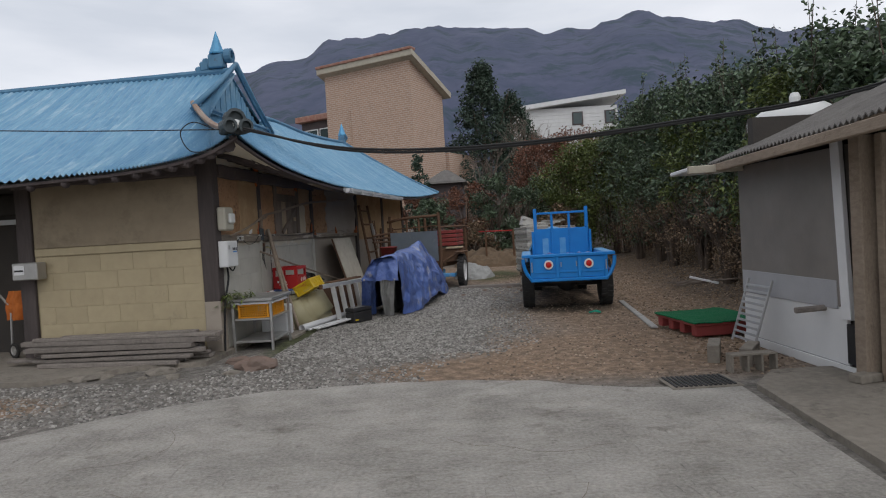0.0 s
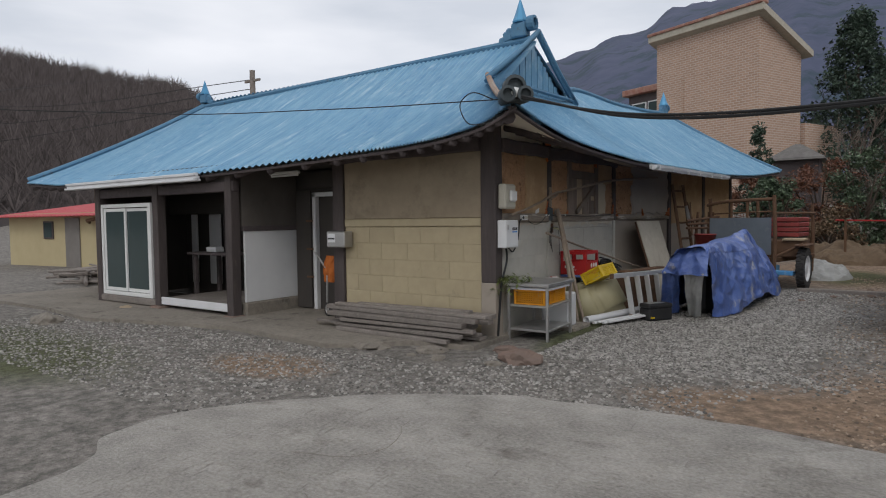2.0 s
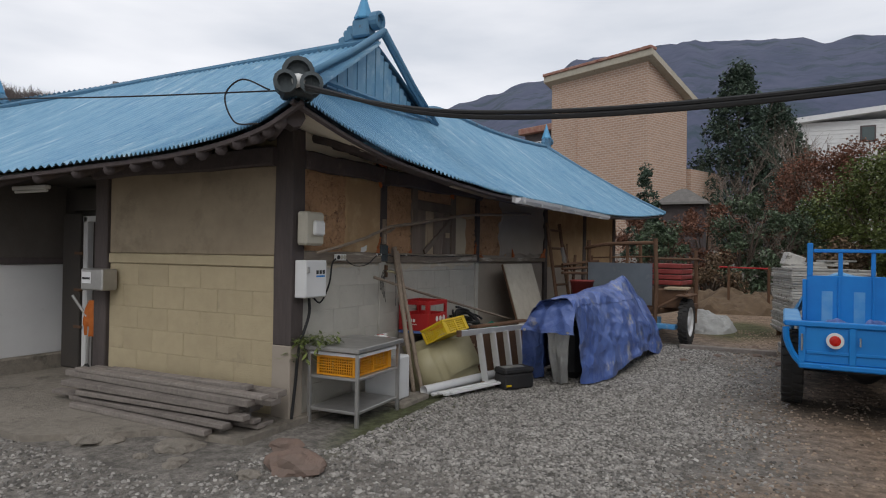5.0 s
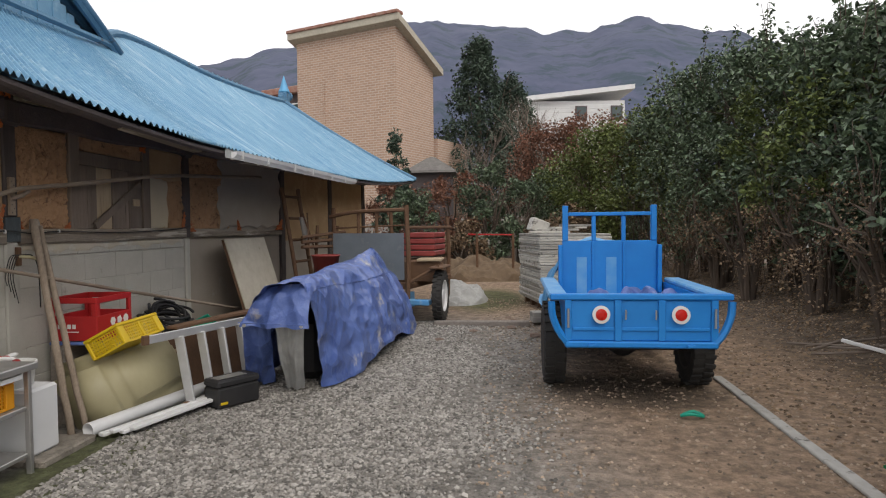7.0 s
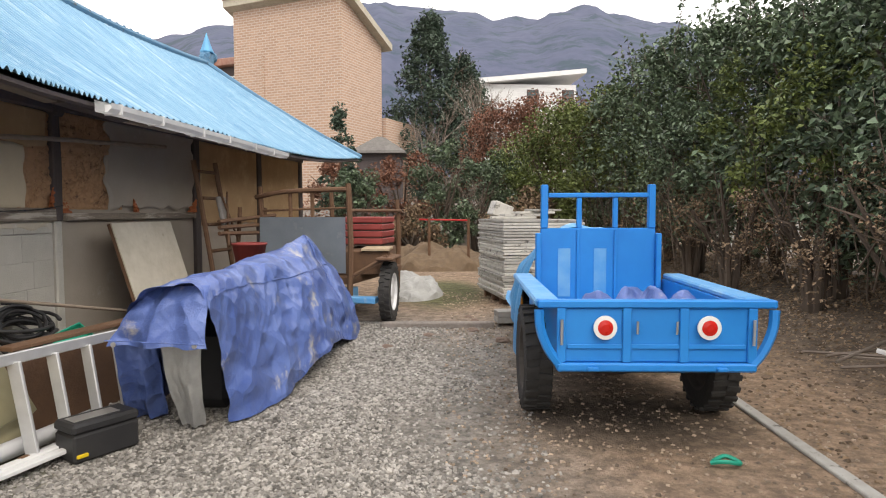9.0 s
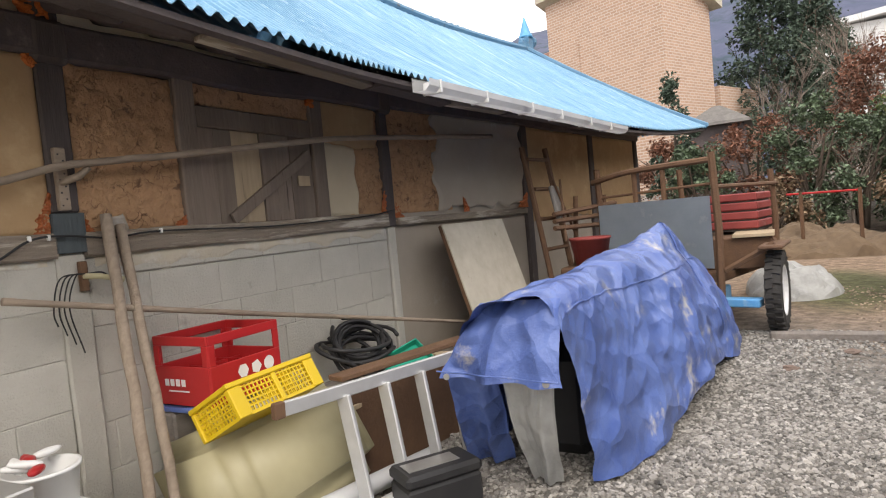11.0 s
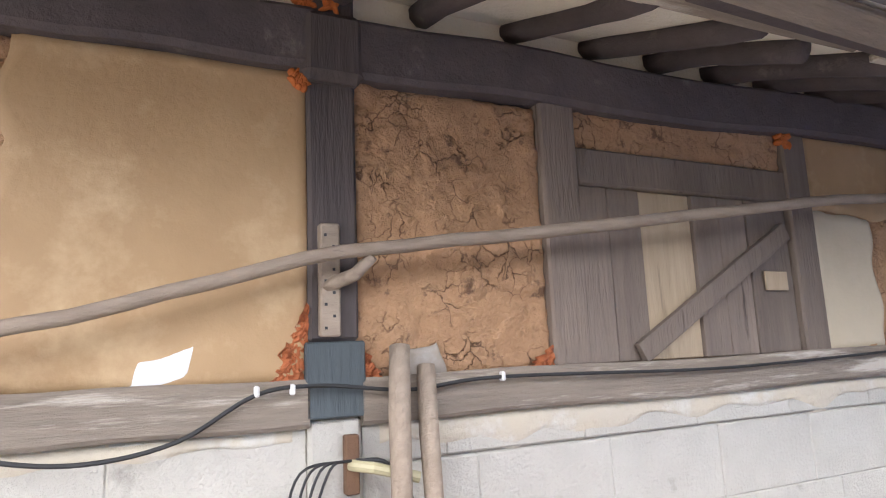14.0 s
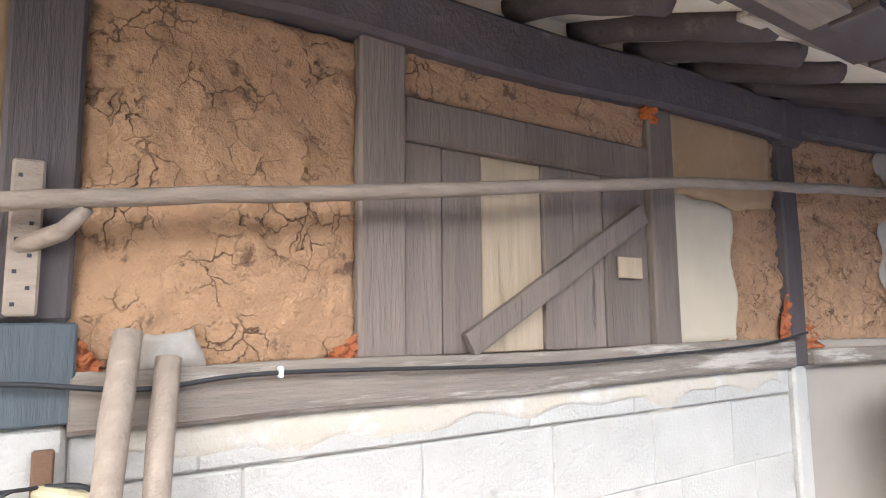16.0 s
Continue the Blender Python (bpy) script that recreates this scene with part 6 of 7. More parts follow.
for s in (-1, 1):
    part("side_wall", B(s * .535 - .012, s * .535 + .012, .03, 1.5, .50, .80, bev=.004), "truck_blue", tk)
    part("fender_top", B(min(s * .53, s * .68), max(s * .53, s * .68), .03, 1.5, .80, .842, bev=.012), "truck_worn", tk, "pale faded blue side ledge")
    part("corner_brace", T(curve_pts([(s * .66, -.02, .79), (s * .65, -.02, .68), (s * .60, -.02, .56), (s * .52, -.02, .46)]), .028, 6), "truck_blue", tk)
    lm = part("tail_lamp", lathe(bmesh.new(), [(.066, 0), (.066, .012), (.045, .014)], 24, pose(s * .29, -.036, .695, 90, 0, 0)), "white_plastic", tk, "round lamp with white ring")
    part("lens", lathe(bmesh.new(), [(.043, 0), (.043, .006), (.02, .012)], 24, pose(s * .29, -.046, .695, 90, 0, 0)), "lamp_red", lm, "red reflector lens")
    part("latch", T([(s * .535, -.05, .60), (s * .535, -.055, .74)], .009, 6), "steel", tk)
    part("hinge", B(s * .36 - .03, s * .36 + .03, -.075, -.05, .46, .48, bev=.004), "truck_blue", tk)
    part("hook", T([(s * .11, -.045, .66), (s * .11, -.05, .73)], .007, 6), "steel", tk)
bm = B(-.46, .46, 1.48, 1.51, .56, 1.20, bev=.005)
for x in (-.16, .14):
    box(bm, x - .012, x + .012, 1.465, 1.48, .56, 1.19, .003)
part("headboard", bm, "truck_blue", tk)
for x in (-.27, .02):
    part("worn_streak", B(x - .05, x + .05, 1.4775, 1.4795, .66, 1.04, bev=.0005), "truck_worn", tk, "pale worn paint")
part("headboard_side", B(-.50, -.46, 1.44, 1.52, .7, 1.16, bev=.005), "truck_blue", tk)
part("headboard_side", B(.46, .50, 1.44, 1.52, .7, 1.16, bev=.005), "truck_blue", tk)
for x in (-.43, .43):
    part("guard_post", B(x - .028, x + .028, 1.47, 1.525, 1.2, 1.54, bev=.006), "truck_blue", tk)
for x in (-.15, .14):
    part("guard_bar", B(x - .02, x + .02, 1.48, 1.515, 1.2, 1.44, bev=.004), "truck_blue", tk)
part("guard_rail", B(-.40, .40, 1.47, 1.52, 1.44, 1.475, bev=.005), "truck_blue", tk)
part("axle", T([(-.6, .75, .36), (.6, .75, .36)], .05, 8), "black", tk)
part("differential", lathe(bmesh.new(), [(.06, -.14), (.12, -.05), (.13, .0), (.12, .05), (.06, .14)], 16, pose(0, .75, .36, 0, 90, 0)), "black", tk, smooth=True)
part("chassis", B(-.3, .3, .05, 2.6, .42, .50, bev=.01), "black", tk)
for s in (-1, 1):
    wb = thing("wheel", "", "", None)
    wb.parent = tk
    wheel(wb, pose(s * .60, .75, .35), .35, .19, "dark_and_shade")
    wf = thing("wheel", "", "", None)
    wf.parent = tk
    wheel(wf, pose(s * .42, 2.75, .30), .30, .15, "orange_plastic", 18)
part("engine", B(-.28, .28, 2.2, 3.3, .45, .95, bev=.05), "truck_blue", tk)
bm = bmesh.new()
sheet(bm, lambda u, v: Vector((-.62 * math.cos(math.pi * v) * (1 + .1 * noise.noise(Vector((u * 4, v * 4, 0)))), 1.65 + 1.3 * u, max(.12 + .4 * u, 1.22 * math.sin(math.pi * v) ** .5 * (1 - .25 * u * u) + .06 * noise.noise(Vector((u * 7, v * 7, 3)))))), 40, 40)
part("engine_cover", bm, "tarp_bright", tk, "bright blue tarpaulin over the engine", smooth=True)
for x, y, s, sd in ((-.26, .28, .36, 1), (.28, .38, .46, 5), (.2, .85, .40, 9)):
    bm = bmesh.new()
    sheet(bm, lambda u, v: Vector((x + s * (u - .5) * 1.5, y + s * (v - .5) * 1.2, .58 + s * .95 * max(0, math.sin(math.pi * u) * math.sin(math.pi * v)) ** .6 * (.35 + .75 * abs(noise.noise(Vector((u * 2.6, v * 2.6, sd)))) + .12 * abs(noise.noise(Vector((u * 7, v * 7, sd))))))), 30, 30)
    o = part("folded_tarpaulin", bm, "tarp_blue", None, "", True)
    tagged(o, "crumpled blue tarpaulin lying in the trailer bed", "tarpaulin", "tarpaulins in the bed")
    o.matrix_world = tk.matrix_world.copy()
solo("ground_strip", B(-.04, .04, -1.15, 1.4, 0, .025, bev=.006), "panel_grey", "thin pale concrete strip set in the earth", "strip", "structure", m=pose(5.0, 1.75, .0, 0, 0, -2))
solo("green_twine", T(curve_pts([(4.40, 1.98, .02), (4.46, 1.94, .04), (4.55, 1.97, .02), (4.5, 2.03, .035), (4.42, 2.0, .02)]), .012, 6), "green_plastic", "short piece of bright green twine", "twine")
for k in range(7):
    solo("dead_branch", T([(6.1 + rnd.uniform(-.3, .3), 3.4 + rnd.uniform(-.4, .4), .2), (6.6 + rnd.uniform(-.3, .3), 3.2 + rnd.uniform(-.5, .5), .3)], .012, 5), "twig", "dry fallen branch on the earth", "branch", group="fallen branches")
solo("white_stick", B(-.22, .22, -.02, .02, 0, .03, bev=.004), "white_paint", "pale board on the leaf litter", "board", m=pose(6.3, 3.1, .27, 0, 12, -35))
# hand cart with orange cloth in the doorway
hc = thing("hand_cart", "folding hand cart with orange cloth by the door", "cart", pose(-2.55, .1, .05))
part("frame", T([(-.12, 0, .08), (-.1, 0, .6), (-.22, -.1, .85)], .014, 7), "steel", hc)
part("cloth", drape((-.12, 0, .80), (.12, 0, .80), (-.14, -.02, .45), (.10, -.02, .45), 3, 3, .03), "cloth_orange", hc, "faded orange cloth")
wheel(hc, pose(-.05, -.05, .09, 0, 0, 70), .09, .03, "steel", 12)

# ---- shed ----
sh = thing("shed", "low shed with grey sheet wall and weathered corrugated roof", "shed")
q = pose(5.62, -.38, 0, 0, 0, 7.5)
part("wall", B(.03, .12, -1.62, 0, 0, 1.75, m=q), "dark_and_shade", sh)
part("lower_panel", B(0, .025, -1.5, 0, .08, .52, bev=.004, m=q), "white_paint", sh, "white-painted lower board")
part("upper_sheet", B(-.005, .02, -1.45, .02, .52, 1.74, bev=.004, m=q), "grey_sheet", sh, "translucent grey plastic sheet")
part("mid_band", B(-.01, .0, -1.4, .0, .5, .72, bev=.002, m=q), "pale_sheet", sh)
part("foot_band", B(-.02, .0, -1.6, 0, 0, .08, bev=.004, m=q), "white_paint", sh)
part("trim_board", B(-.02, .02, -1.58, -1.48, .35, 1.75, bev=.004, m=q @ pose(0, 0, 0, -3, 0, 0)), "white_metal", sh, "pale upright trim board")
part("post", B(-.08, .04, -1.80, -1.68, 0.04, 1.78, bev=.008, m=q), "bleached_wood", sh, "bare timber corner post")
part("post", B(.0, .06, -1.90, -1.83, 0.04, 1.78, bev=.008, m=q), "bleached_wood", sh)
# near-black sheet paints the shaded inside of the open shed front
part("front_wall", B(.1, 3.0, -1.95, -1.85, 0, 2.2, m=q), "dark_and_shade", sh)
part("wall", B(.1, 3.0, -.1, 0, 0, 2.2, m=q), "dark_and_shade", sh)
part("crossbar", T([(5.55, -1.62, .48), (5.95, -1.6, .5)], .025, 7), "grey_wood", sh)
part("grille", B(-.01, .01, -1.62, -1.5, .1, .4, m=q), "black", sh)


def shed_roof(u, v):
    x, y = 5.38 + 3.4 * v, -4.2 + 4.0 * u
    return Vector((x, y, 1.80 + .42 * (x - 5.38) + .012 * math.sin(2 * math.pi * 60 * u) + .03 * noise.noise(Vector((x, y, 0)))))


bm = bmesh.new()
sheet(bm, shed_roof, 360, 6, .012)
part("roof_sheet", bm, "slate_roof", sh, "grey weathered corrugated roof sheet")
part("eaves_board", B(5.36, 5.42, -4.2, -.2, 1.70, 1.775, bev=.006), "bleached_wood", sh)
part("side_roof", B(5.12, 5.62, -.45, .25, 1.72, 1.76, bev=.008), "white_metal", sh, "white sheet over the shed end")
part("side_roof_edge", B(5.10, 5.62, -.5, -.452, 1.69, 1.765, bev=.006), "panel_pale", sh)
part("beam", B(5.7, 8.6, -2.35, -2.25, 1.80, 1.94, bev=.01), "bleached_wood", sh)
tnk = thing("water_tank", "grey-blue water tank with white lid behind the shed", "tank", pose(6.62, .62, .05))
part("body", lathe(bmesh.new(), [(.45, 0), (.47, .4), (.47, 2.05), (.44, 2.15)], 28), "truck_worn", tnk, "grey-blue tank wall", smooth=True)
part("lid", lathe(bmesh.new(), [(.47, 2.14), (.50, 2.16), (.50, 2.26), (.3, 2.40), (.12, 2.43), (.02, 2.44)], 28), "white_plastic", tnk, smooth=True)
part("lid_handle", lathe(bmesh.new(), [(.05, 2.43), (.06, 2.5), (.04, 2.55), (.01, 2.55)], 12), "white_plastic", tnk)
pl = thing("pallet", "red plastic pallet covered with green matting", "pallet", pose(5.5, .28, .02, 0, 0, 12))
for k in range(4):
    part("runner", B(-.38, .38, -.36 + .255 * k, -.26 + .255 * k, 0, .11, bev=.01), "red_faded", pl)
part("deck", B(-.4, .4, -.38, .52, .11, .135, bev=.006), "red_faded", pl)
bm = bmesh.new()
sheet(bm, lambda u, v: Vector((-.41 + .82 * u, -.39 + .92 * v, .15 + .012 * noise.noise(Vector((u * 5, v * 5, 0))))), 20, 20, .012)
part("green_mat", bm, "green_carpet", pl, "bright green artificial turf")


def hollow_block(m):
    b = thing("hollow_block", "grey hollow concrete block on the ground", "block", m, "hollow concrete blocks")
    bm = bmesh.new()
    for a in (-.19, .172):
        box(bm, a, a + .018, -.09, .09, 0, .1, .003)
    for a in (-.09, .072):
        box(bm, -.172, .172, a, a + .018, 0, .1, .003)
    for a in (-.06, .055):
        box(bm, a, a + .018, -.072, .072, 0, .1, .003)
    part("body", bm, "apron", b)
    return b


for x, y, a in ((5.22, -1.62, 8), (5.12, -1.1, 70), (5.35, -1.3, 60)):
    hollow_block(pose(x, y, .045 if y < -1.7 else .01, 90, 0, a) @ pose(0, .05, -.09))
ra = thing("drying_rack", "grey slatted plastic rack leaning on the shed", "rack", pose(5.38, -.95, .1, 0, 18, 8))
for k in range(10):
    part("slat", B(-.008, .008, -.2, .2, .03 + .055 * k, .052 + .055 * k, bev=.002), "steel", ra)
for a in (-.2, .185):
    part("side", B(-.01, .01, a, a + .015, 0, .6, bev=.002), "steel", ra)
gr = thing("drain_grate", "dark metal drain grating in the ground", "grate", pose(4.68, -1.98, .02, 0, 0, 6))
part("frame", B(-.26, .26, -.17, .17, 0, .012, bev=.003), "apron", gr)
for k in range(13):
    part("bar", B(-.235 + .036 * k, -.215 + .036 * k, -.15, .15, .012, .022, bev=.002), "black", gr)
solo("brick_offcut", B(-.1, .1, -.05, .05, 0, .06, bev=.005), "apron", "grey brick on the shed kerb", "brick", m=pose(5.75, -2.2, .046, 0, 0, 20))

# ---- cables ----
for dz, r in ((0, .013), (.022, .011)):
    p = curve_pts([(.66, -.75, 2.44 - dz), (1.9, -1.0, 2.08 + dz), (3.3, -1.0, 2.02 + dz), (4.9, -1.0, 2.12 + dz), (6.65, -1.0, 2.33 + dz), (9.5, -1.0, 3.1 + dz), (14, -1, 4.5)], 10)
    solo("overhead_cable", T(p, r, 6), "cable", "black overhead power cable to the eaves corner", "cable", group="overhead cables")
solo("overhead_cable", T(curve_pts([(.55, -.72, 2.42), (-1.5, -.95, 2.52), (-4.5, -1.3, 2.75), (-9, -2, 3.4), (-22, 9, 7.5)], 12), .006, 5), "cable", "thin black cable over the roof front", "cable", group="overhead cables")
solo("cable_loop", T(curve_pts([(.45, -.78, 2.42), (.25, -.82, 2.5), (.12, -.84, 2.4), (.2, -.83, 2.22), (.38, -.8, 2.2)]), .006, 5), "cable", "loose loop of black cable at the eaves", "cable")
up = thing("utility_pole", "grey utility pole far behind the house", "pole", pose(-19.5, 12.3, 0))
part("shaft", lathe(bmesh.new(), [(.17, 0), (.12, 8.0)], 10), "grey_wood", up)
part("crossarm", B(-.5, .5, -.05, .05, 7.5, 7.6, bev=.01), "grey_wood", up)
for k in range(3):
    solo("overhead_wire", T(curve_pts([(-19.5, 12.3, 7.6 - .4 * k), (-45, 14, 9.5 - k), (-90, 20, 16 - 3 * k)], 8), .02, 4), "cable", "thin wire from the utility pole", "wire", group="overhead wires")

# ---- outbuilding ----
ob_ = thing("outbuilding", "cream-walled low outbuilding with red metal roof", "building", pose(-15.5, 3.4, -.1, 0, 0, 8))
part("wall", B(-4.5, 2.2, 0, 3, 0, 1.75), "cream", ob_)
bm = bmesh.new()
sheet(bm, lambda u, v: Vector((-4.8 + 7.3 * u, -.45 + 4.0 * v, 1.66 + .55 * v + .02 * math.sin(2 * math.pi * 40 * u))), 240, 3, .02)
part("roof", bm, "red_sheet", ob_, "red corrugated metal roof")
part("door", B(-1.5, -.8, -.04, -.001, .05, 1.6, bev=.01), "grey_sheet", ob_, "grey plank door")
for a in (.7, -2.6):
    w_ = part("window", B(a, a + .5, -.04, -.001, .95, 1.5, bev=.01), "dark_wood", ob_)
    part("pane", B(a + .06, a + .44, -.05, -.041, 1.0, 1.45), "glass", w_)
part("stovepipe", T([(-.2, -.1, 1.45), (.0, -.3, 1.5), (.4, -.3, 1.55)], .05, 8), "rust", ob_)
wp = thing("firewood_pile", "pile of split firewood and sticks", "firewood", pose(-10.9, 1.2, 0))
for k in range(34):
    o = part("stick", T([(-.6, 0, 0), (.6, rnd.uniform(-.05, .05), rnd.uniform(-.03, .03))], rnd.uniform(.02, .05), 6), "grey_wood", wp)
    o.matrix_local = pose(rnd.uniform(-.8, .8), rnd.uniform(-.5, .5), .05 + .008 * k, 0, rnd.uniform(-6, 6), rnd.uniform(-50, 50))
cp = thing("block_pile", "small stack of grey blocks by the outbuilding", "blocks", pose(-12.3, 2.4, 0))
for k in range(8):
    part("block", B(-.2, .2, -.1, .1, 0, .15, bev=.01, m=pose((k % 2) * .42, 0, .155 * (k // 2))), "apron", cp)

# ---- distant houses ----
BX, BY, BA = -5.46, 24.1, -23.6
bh = thing("brick_house", "tall tan brick house with tiled roof edge", "house", pose(BX + .25, BY - .1, 0, 0, 0, BA))
bmat = material("brick_wall", (0.46, 0.29, 0.18), (0.53, 0.35, 0.225), 0.85, 0, 4, 5, 0.4)
bn_, bl_ = bmat.node_tree.nodes, bmat.node_tree.links
bt, tc, mp = bn_.new("ShaderNodeTexBrick"), bn_.new("ShaderNodeTexCoord"), bn_.new("ShaderNodeMapping")
mp.inputs["Rotation"].default_value = (radians(90), 0, 0)
bt.inputs["Scale"].default_value = 1.0
bt.inputs["Brick Width"].default_value, bt.inputs["Row Height"].default_value, bt.inputs["Mortar Size"].default_value = 0.26, 0.10, 0.016
bt.inputs["Color1"].default_value, bt.inputs["Color2"].default_value, bt.inputs["Mortar"].default_value = (.46, .30, .215, 1), (.38, .245, .175, 1), (.52, .43, .36, 1)
comb, sep = bn_.new("ShaderNodeCombineXYZ"), bn_.new("ShaderNodeSeparateXYZ")
plus = bn_.new("ShaderNodeMath")
bl_.new(tc.outputs["Object"], sep.inputs[0])
bl_.new(sep.outputs["X"], plus.inputs[0])
bl_.new(sep.outputs["Y"], plus.inputs[1])
bl_.new(plus.outputs[0], comb.inputs[0])
bl_.new(sep.outputs["Z"], comb.inputs[1])
bl_.new(comb.outputs[0], bt.inputs["Vector"])
bl_.new(bt.outputs["Color"], bn_["Principled BSDF"].inputs["Base Color"])
M["brick_wall"] = bmat
W = 5.0


def prism(x0, x1, y0, y1, z0, za, zb):
    """A block whose top slopes from za at y0 to zb at y1."""
    bm = B(x0, x1, y0, y1, z0, 1 + z0)
    for v in bm.verts:
        if v.co.z > z0 + .5:
            v.co.z = za if v.co.y < (y0 + y1) / 2 else zb
    return bm


part("wall", prism(0, W, 0, 3.0, 0, 9.35, 8.15), "brick_wall", bh, "tan brick-clad wall")
bm = prism(-.25, W + .35, -.3, 3.3, 0, 9.62, 8.2)
for v in bm.verts:
    if v.co.z == 0:
        v.co.z = 9.36 if v.co.y < 2 else 7.94
part("eaves_box", bm, "panel_pale", bh, "white boxed eaves")
for k in range(11):
    part("edge_tile", B(-.28 + .51 * k, .21 + .51 * k, -.36, .1, 9.62, 9.75, bev=.02), "red_tile", bh)
part("annex", B(-2.2, -.02, .6, 4.2, 0, 7.3), "dark_wood", bh)
part("annex_roof", B(-2.4, 0, .3, 4.4, 7.3, 7.6, bev=.03), "red_tile", bh)
for a in (-2.0, -1.0):
    w_ = part("window", B(a, a + .9, .55, .6, 5.6, 6.9, bev=.01), "white_metal", bh)
    part("pane", B(a + .06, a + .84, .54, .55, 5.66, 6.84), "glass", w_)
part("downpipe", B(1.4, 1.48, -.06, -.001, 0, 7.4, bev=.01), "brick_wall", bh)
part("wing", B(W - .5, W + .15, 3.1, 6, 0, 5.2), "brick_wall", bh)
wh = thing("white_house", "white sided house with low grey roof on the slope", "house", pose(4.3, 46, 3.4, 0, 0, 4))
part("wall", B(.32, 8.98, .03, 5, -3.4, 7.5), "white_paint", wh)
for k in range(24):
    part("siding_board", B(.3, 9.0, -.03, .03, .3 * k, .3 * k + .285, bev=.01), "white_paint", wh, "")
bm = prism(0, 9.6, -.6, 5.6, 0, 7.85, 8.0)
for v in bm.verts:
    v.co.z = (v.co.z if v.co.z > 1 else 7.5) + v.co.x * .10 - .2
part("roof", bm, "white_metal", wh, "white-edged grey roof")
for a in (5.2, 7.9):
    w_ = part("window", B(a, a + .9, -.1, -.02, 6.0, 7.1, bev=.02), "dark_wood", wh)
    part("pane", B(a + .1, a + .8, -.12, -.101, 6.1, 7.0), "glass", w_)
hu = thing("garden_hut", "small hut with pale pitched roof behind shrubs", "hut", pose(1.0, 19.5, 0.6))
part("wall", B(-.7, .7, -.6, .6, 0, 2.6), "dark_wood", hu)
bm = bmesh.new()
lathe(bm, [(1.25, 2.6), (1.2, 2.68), (.25, 3.15), (.1, 3.2)], 4, pose(0, 0, 0, 0, 0, 45))
part("roof", bm, "slate_roof", hu)

# ---- plants ----
def leaves(count, inside, size, flat=0.6):
    """Small folded leaves at random places given by inside()."""
    v, f = [], []
    for i in range(count):
        c, s = inside(), size * rnd.uniform(.6, 1.4)
        q = Euler((rnd.uniform(-1, 1), rnd.uniform(-1, 1), rnd.uniform(0, 6.3))).to_matrix()
        a, b = q @ Vector((s, 0, 0)), q @ Vector((0, s * flat * .5, 0))
        up = q @ Vector((0, 0, s * .18))
        k = len(v)
        v += [c - a * .5, c + b + up, c + a * .5, c - b + up]
        f += [(k, k + 1, k + 2), (k, k + 2, k + 3)]
    return v, f


def plant(name, label, x, y, h, r, mat, count, size, low=.15, stems=5, cat="shrub", seed=1, group="", cone=False):
    """A trunked shrub or tree whose crown is many small leaves in uneven clumps."""
    z0 = ground_z(x, y)
    p = thing(name, label, cat, pose(x, y, z0), group)
    rr = random.Random(seed)
    clumps = []
    for k in range(max(14, count // (45 if cone else 110))):
        a, t = rr.uniform(0, 6.3), rr.uniform(low, 1) ** (1.15 if cone else .8)
        prof = 1.15 * (1 - t) ** .7 if cone else math.sin(math.pi * min(.12 + t * .82, 1)) ** .6
        d = r * prof * rr.uniform(.55, 1.0)
        clumps.append((Vector((d * math.cos(a), d * math.sin(a), h * t * (1 if cone else .93))), r * rr.uniform(.16, .34) * (.7 if cone else 1)))

    def inside():
        c, s = clumps[rnd.randrange(len(clumps))]
        g = Vector((rnd.gauss(0, 1), rnd.gauss(0, 1), rnd.gauss(0, .8)))
        return c + g.normalized() * s * rnd.uniform(.5, 1.05)
    v, f = leaves(count, inside, size)
    me = bpy.data.meshes.new("crown")
    me.from_pydata(v, [], f)
    me.materials.append(M[mat])
    c = new("crown", me)
    c.parent = p
    c["kind"] = "stuff"
    bm = bmesh.new()
    if cone:
        tube(bm, [(0, 0, 0), (0, 0, h * .5), (0, 0, h * .97)], [r * .07, r * .045, .01], 7)
    for k in range(stems):
        a = 6.3 * k / stems + rr.uniform(-.4, .4)
        e = Vector((math.cos(a) * r * .6, math.sin(a) * r * .6, h * rr.uniform(.6, .92)))
        m1 = Vector((e.x * .25, e.y * .25, e.z * .45))
        tube(bm, [(0.06 * math.cos(a), .06 * math.sin(a), 0), m1, e], [.05, .035, .012], 6)
        for j in range(3):
            b0 = m1.lerp(e, rr.uniform(.1, .9))
            tube(bm, [b0, b0 + Vector((rr.uniform(-1, 1), rr.uniform(-1, 1), rr.uniform(.1, .8))) * r * .45], [.018, .005], 4)
    part("trunk", bm, "twig_dark", p)
    return p


HEDGE = ((8.1, -1.0, 3.0, 1.25), (8.05, .6, 3.0, 1.3), (8.2, 2.1, 3.35, 1.3), (8.1, 3.7, 3.5, 1.35), (8.2, 5.3, 3.7, 1.35), (8.1, 7.0, 4.0, 1.4), (8.0, 8.8, 4.3, 1.45), (7.9, 10.7, 4.55, 1.5), (7.7, 12.6, 4.6, 1.5))
for i, (x, y, h, r) in enumerate(HEDGE):
    plant("evergreen_shrub", "tall dark evergreen hedge shrub with glossy leaves", x, y, h, r, "leaf_dark", 10500, .10, .05, 6, seed=i, group="hedge shrubs")
    plant("evergreen_shrub", "lighter green shoots and brown twigs in the hedge", x - .55 + .3 * (i % 2), y + .75, h * (.72 + .2 * (i % 3) / 2), r * .8, "leaf_bright" if i % 3 else "leaf_dark", 4200, .075, .25, 5, seed=30 + i, group="hedge shrubs")
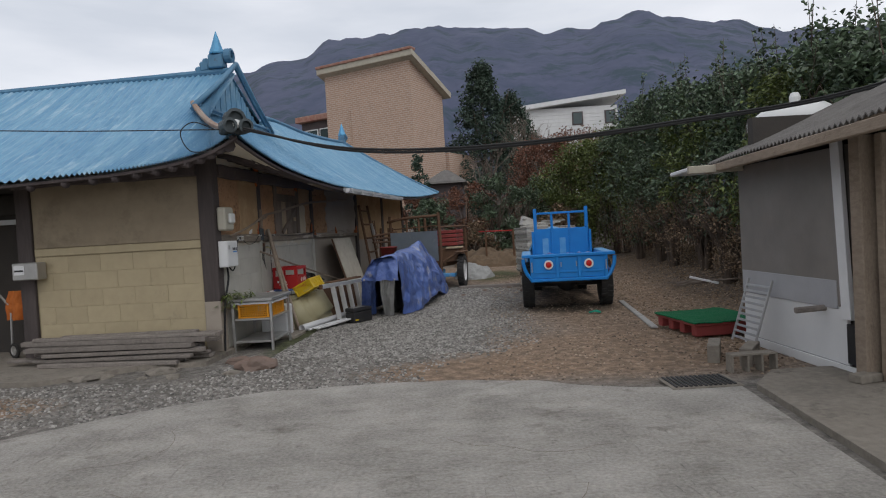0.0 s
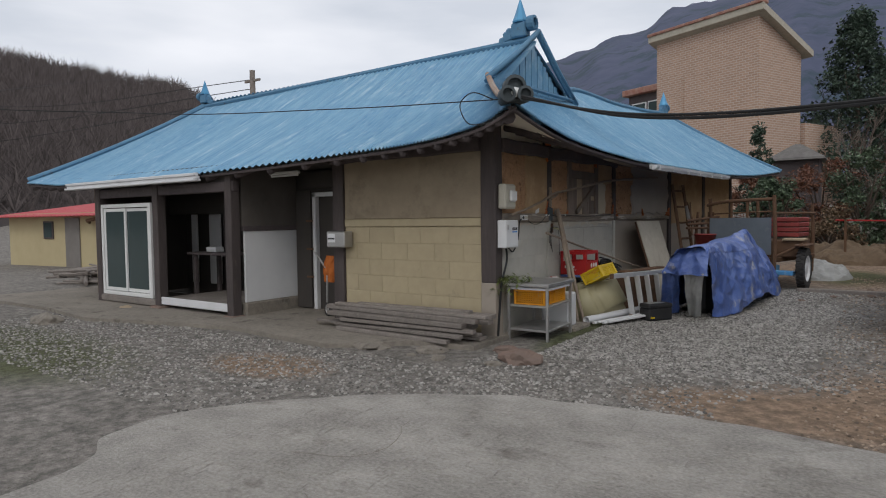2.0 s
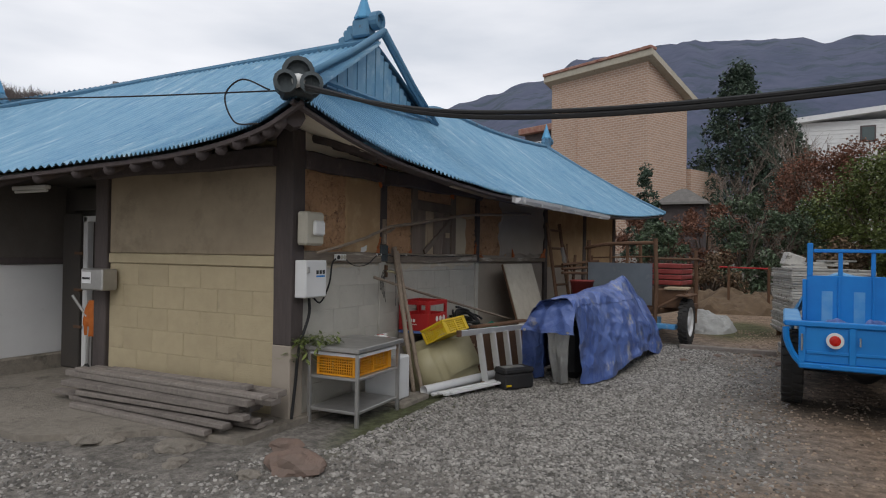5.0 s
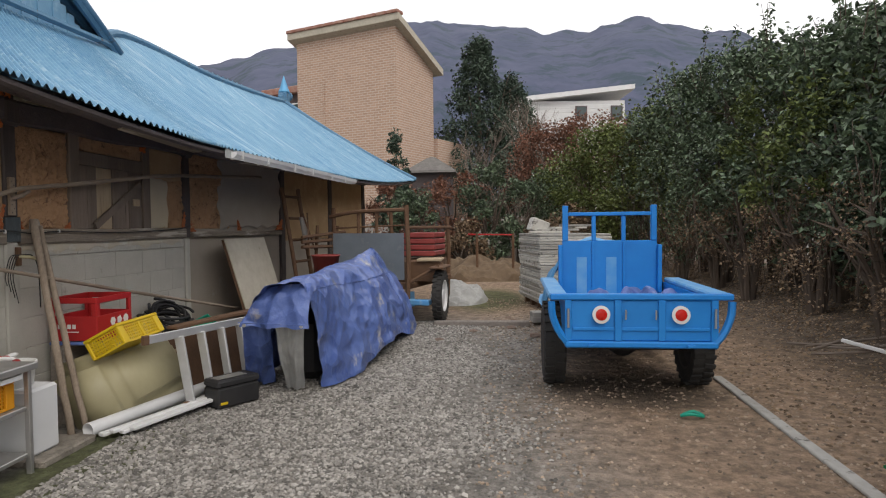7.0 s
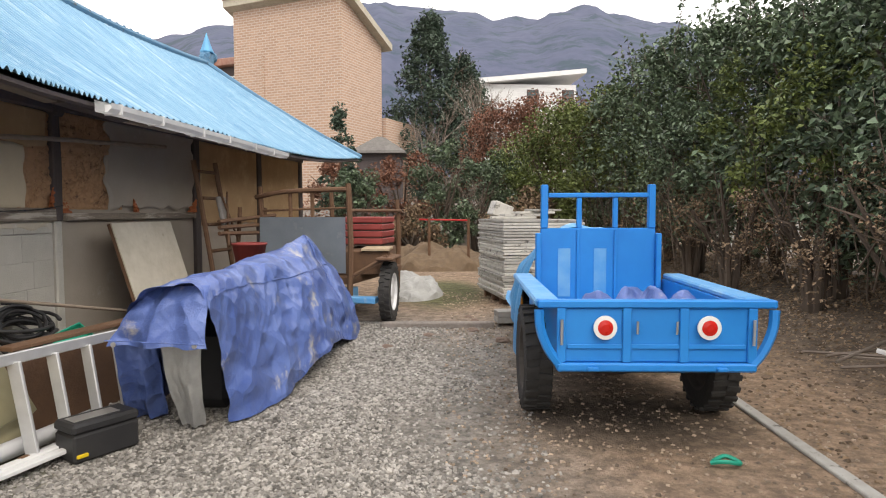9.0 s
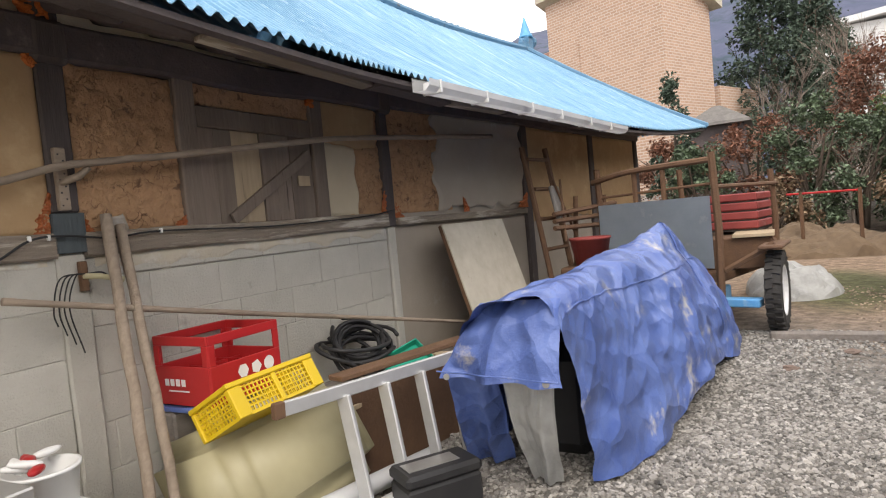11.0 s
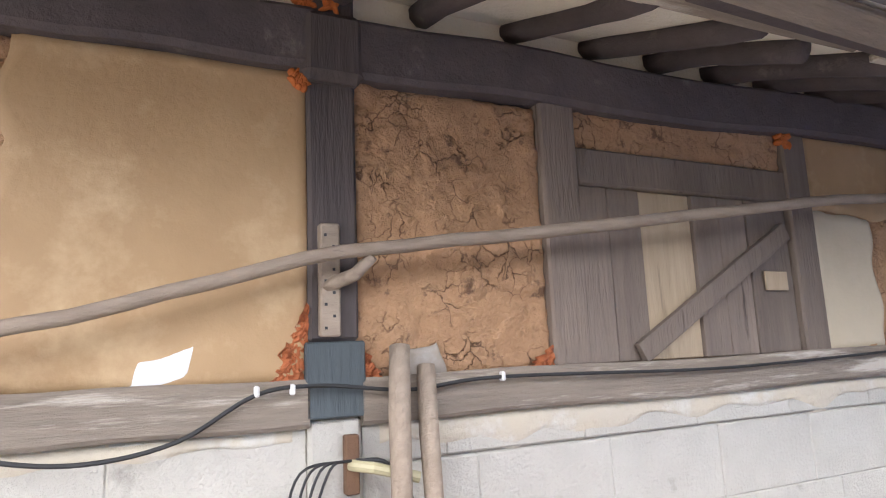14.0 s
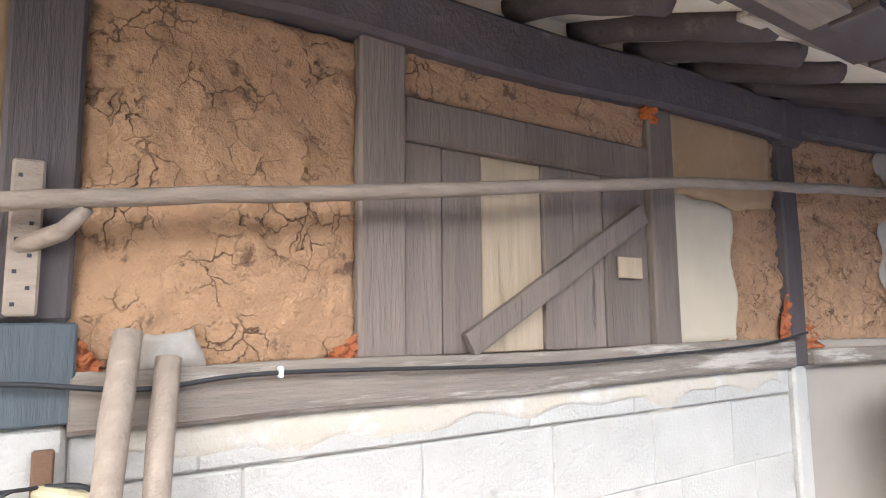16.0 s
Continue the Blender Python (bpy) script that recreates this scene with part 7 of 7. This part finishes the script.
for i, (x, y, h, r) in enumerate(HEDGE):
    # upright leafy shoots over the top and bare stems in front
    sp = thing("hedge_shoots", "upright leafy shoots and bare stems of the hedge", "shrub", pose(x, y, ground_z(x, y)), "hedge shoots")
    lv, lf, stems = [], [], bmesh.new()
    for k in range(16):
        a = Vector((rnd.uniform(-r, r) * .8, rnd.uniform(-.9, .9), h * rnd.uniform(.72, .9)))
        e = a + Vector((rnd.uniform(-.15, .15), rnd.uniform(-.15, .15), rnd.uniform(.35, .95)))
        tube(stems, [a, e], [.008, .003], 4, False)
        v, f = leaves(26, lambda: a.lerp(e, rnd.random()) + Vector((rnd.uniform(-.06, .06), rnd.uniform(-.06, .06), 0)), .08)
        lf += [tuple(j + len(lv) for j in t) for t in f]
        lv += v
    for k in range(20):
        a = Vector((-r * rnd.uniform(.6, 1.05), rnd.uniform(-.9, .9), rnd.uniform(0, .5)))
        b = a + Vector((rnd.uniform(-.25, .15), rnd.uniform(-.5, .5), rnd.uniform(.5, 1.4)))
        e = b + Vector((rnd.uniform(-.3, .2), rnd.uniform(-.5, .5), rnd.uniform(.0, .8)))
        tube(stems, curve_pts([a, b, e], 3), [.008, .008, .007, .006, .005, .004, .003], 4, False)
    me = bpy.data.meshes.new("leaf_cover")
    me.from_pydata(lv, [], lf)
    me.materials.append(M["leaf_dark"])
    lc = new("leaf_cover", me)
    lc.parent, lc["kind"] = sp, "stuff"
    part("stem_tangle", stems, "twig_dark", sp)["kind"] = "stuff"
for i in range(7):
    plant("bare_shrub", "leafless brown undergrowth at the hedge foot", 7.0 + .15 * (i % 2), .6 + 1.7 * i, 1.7, .95, "litter", 2200, .042, .05, 9, seed=60 + i, group="bare shrubs")
for i, (x, y, h, r, mt, ct) in enumerate(((6.9, 13.6, 4.1, 1.4, "leaf_bright", 9000), (6.1, 14.9, 3.8, 1.4, "leaf_bright", 9000), (7.3, 16.5, 4.2, 1.6, "leaf_rust", 7000), (6.3, 18.0, 4.3, 1.7, "leaf_rust", 9000), (5.0, 18.4, 3.9, 1.5, "leaf_rust", 8000), (5.5, 16.2, 3.2, 1.2, "leaf_bright", 6000), (4.9, 16.5, 2.6, 1.1, "leaf_dark", 5000),
                                          (3.9, 15.0, 2.4, .9, "leaf_dark", 4000), (3.0, 14.2, 2.9, .75, "leaf_dark", 4500), (1.0, 13.6, 2.2, .75, "leaf_dark", 4500), (2.0, 15.2, 2.6, 1.1, "leaf_rust", 4500), (.2, 16, 2.3, 1.0, "leaf_rust", 3500), (5.0, 14.0, 1.6, 1.0, "litter", 3000), (2.3, 13.4, 1.3, .8, "litter", 2500))):
    plant("shrub", {"leaf_bright": "yellow-green shrub at the yard end", "leaf_rust": "russet-brown winter shrub at the yard end", "leaf_dark": "dark evergreen shrub at the yard end", "litter": "dry brown brushwood shrub"}[mt], x, y, h, r, mt, ct, .09, .06, 6, seed=80 + i)
plant("conifer", "tall dark green conifer beside the brick house", 2.5, 27.5, 8.3, 2.5, "leaf_pine", 16000, .17, .05, 4, "tree", 101, cone=True)
plant("conifer", "tall dark green conifer beside the brick house", 4.1, 29.5, 7.0, 2.3, "leaf_pine", 12000, .17, .05, 4, "tree", 103, cone=True)
plant("conifer", "young green pine behind the house eaves", .55, 14.2, 3.6, .75, "leaf_pine", 2600, .10, .03, 0, "tree", 102, cone=True)


def bare_tree(x, y, h, seed):
    rr = random.Random(seed)
    p = thing("bare_tree", "leafless grey-brown winter tree", "tree", pose(x, y, ground_z(x, y)), "bare trees")
    bm = bmesh.new()

    def grow(a, d, length, r, depth):
        b = a + d * length
        tube(bm, [a, a.lerp(b, .5) + Vector((rr.uniform(-.04, .04), rr.uniform(-.04, .04), 0)) * length, b], [r, r * .8, r * .55], 5, False)
        if depth:
            for k in range(4):
                nd = (d + Vector((rr.uniform(-.8, .8), rr.uniform(-.8, .8), rr.uniform(-.1, .6)))).normalized()
                grow(a.lerp(b, rr.uniform(.45, 1)), nd, length * rr.uniform(.5, .75), r * .5, depth - 1)
    grow(Vector((0, 0, 0)), Vector((rr.uniform(-.1, .1), rr.uniform(-.1, .1), 1)), h * .42, h * .012, 4)
    part("limb_system", bm, "twig", p)


for i, (x, y, h) in enumerate(((4.4, 22, 5.0), (5.2, 23.5, 5.5), (4.8, 19.5, 4.2), (3.4, 18, 3.6), (6.2, 22, 4.6), (2.9, 16.5, 2.8), (3.7, 14.4, 2.5), (2.6, 20.5, 4.2))):
    bare_tree(x, y, h, 200 + i)
rf = thing("red_rail", "thin red rail fence before the brushwood", "fence")
part("rail", T([(2.55, 11.5, 1.18), (3.55, 11.5, 1.16)], .018, 6), "red_plastic", rf)
for x in (2.75, 3.55):
    part("post", T([(x, 11.5, .1), (x, 11.5, 1.2)], .03, 6), "rust", rf)
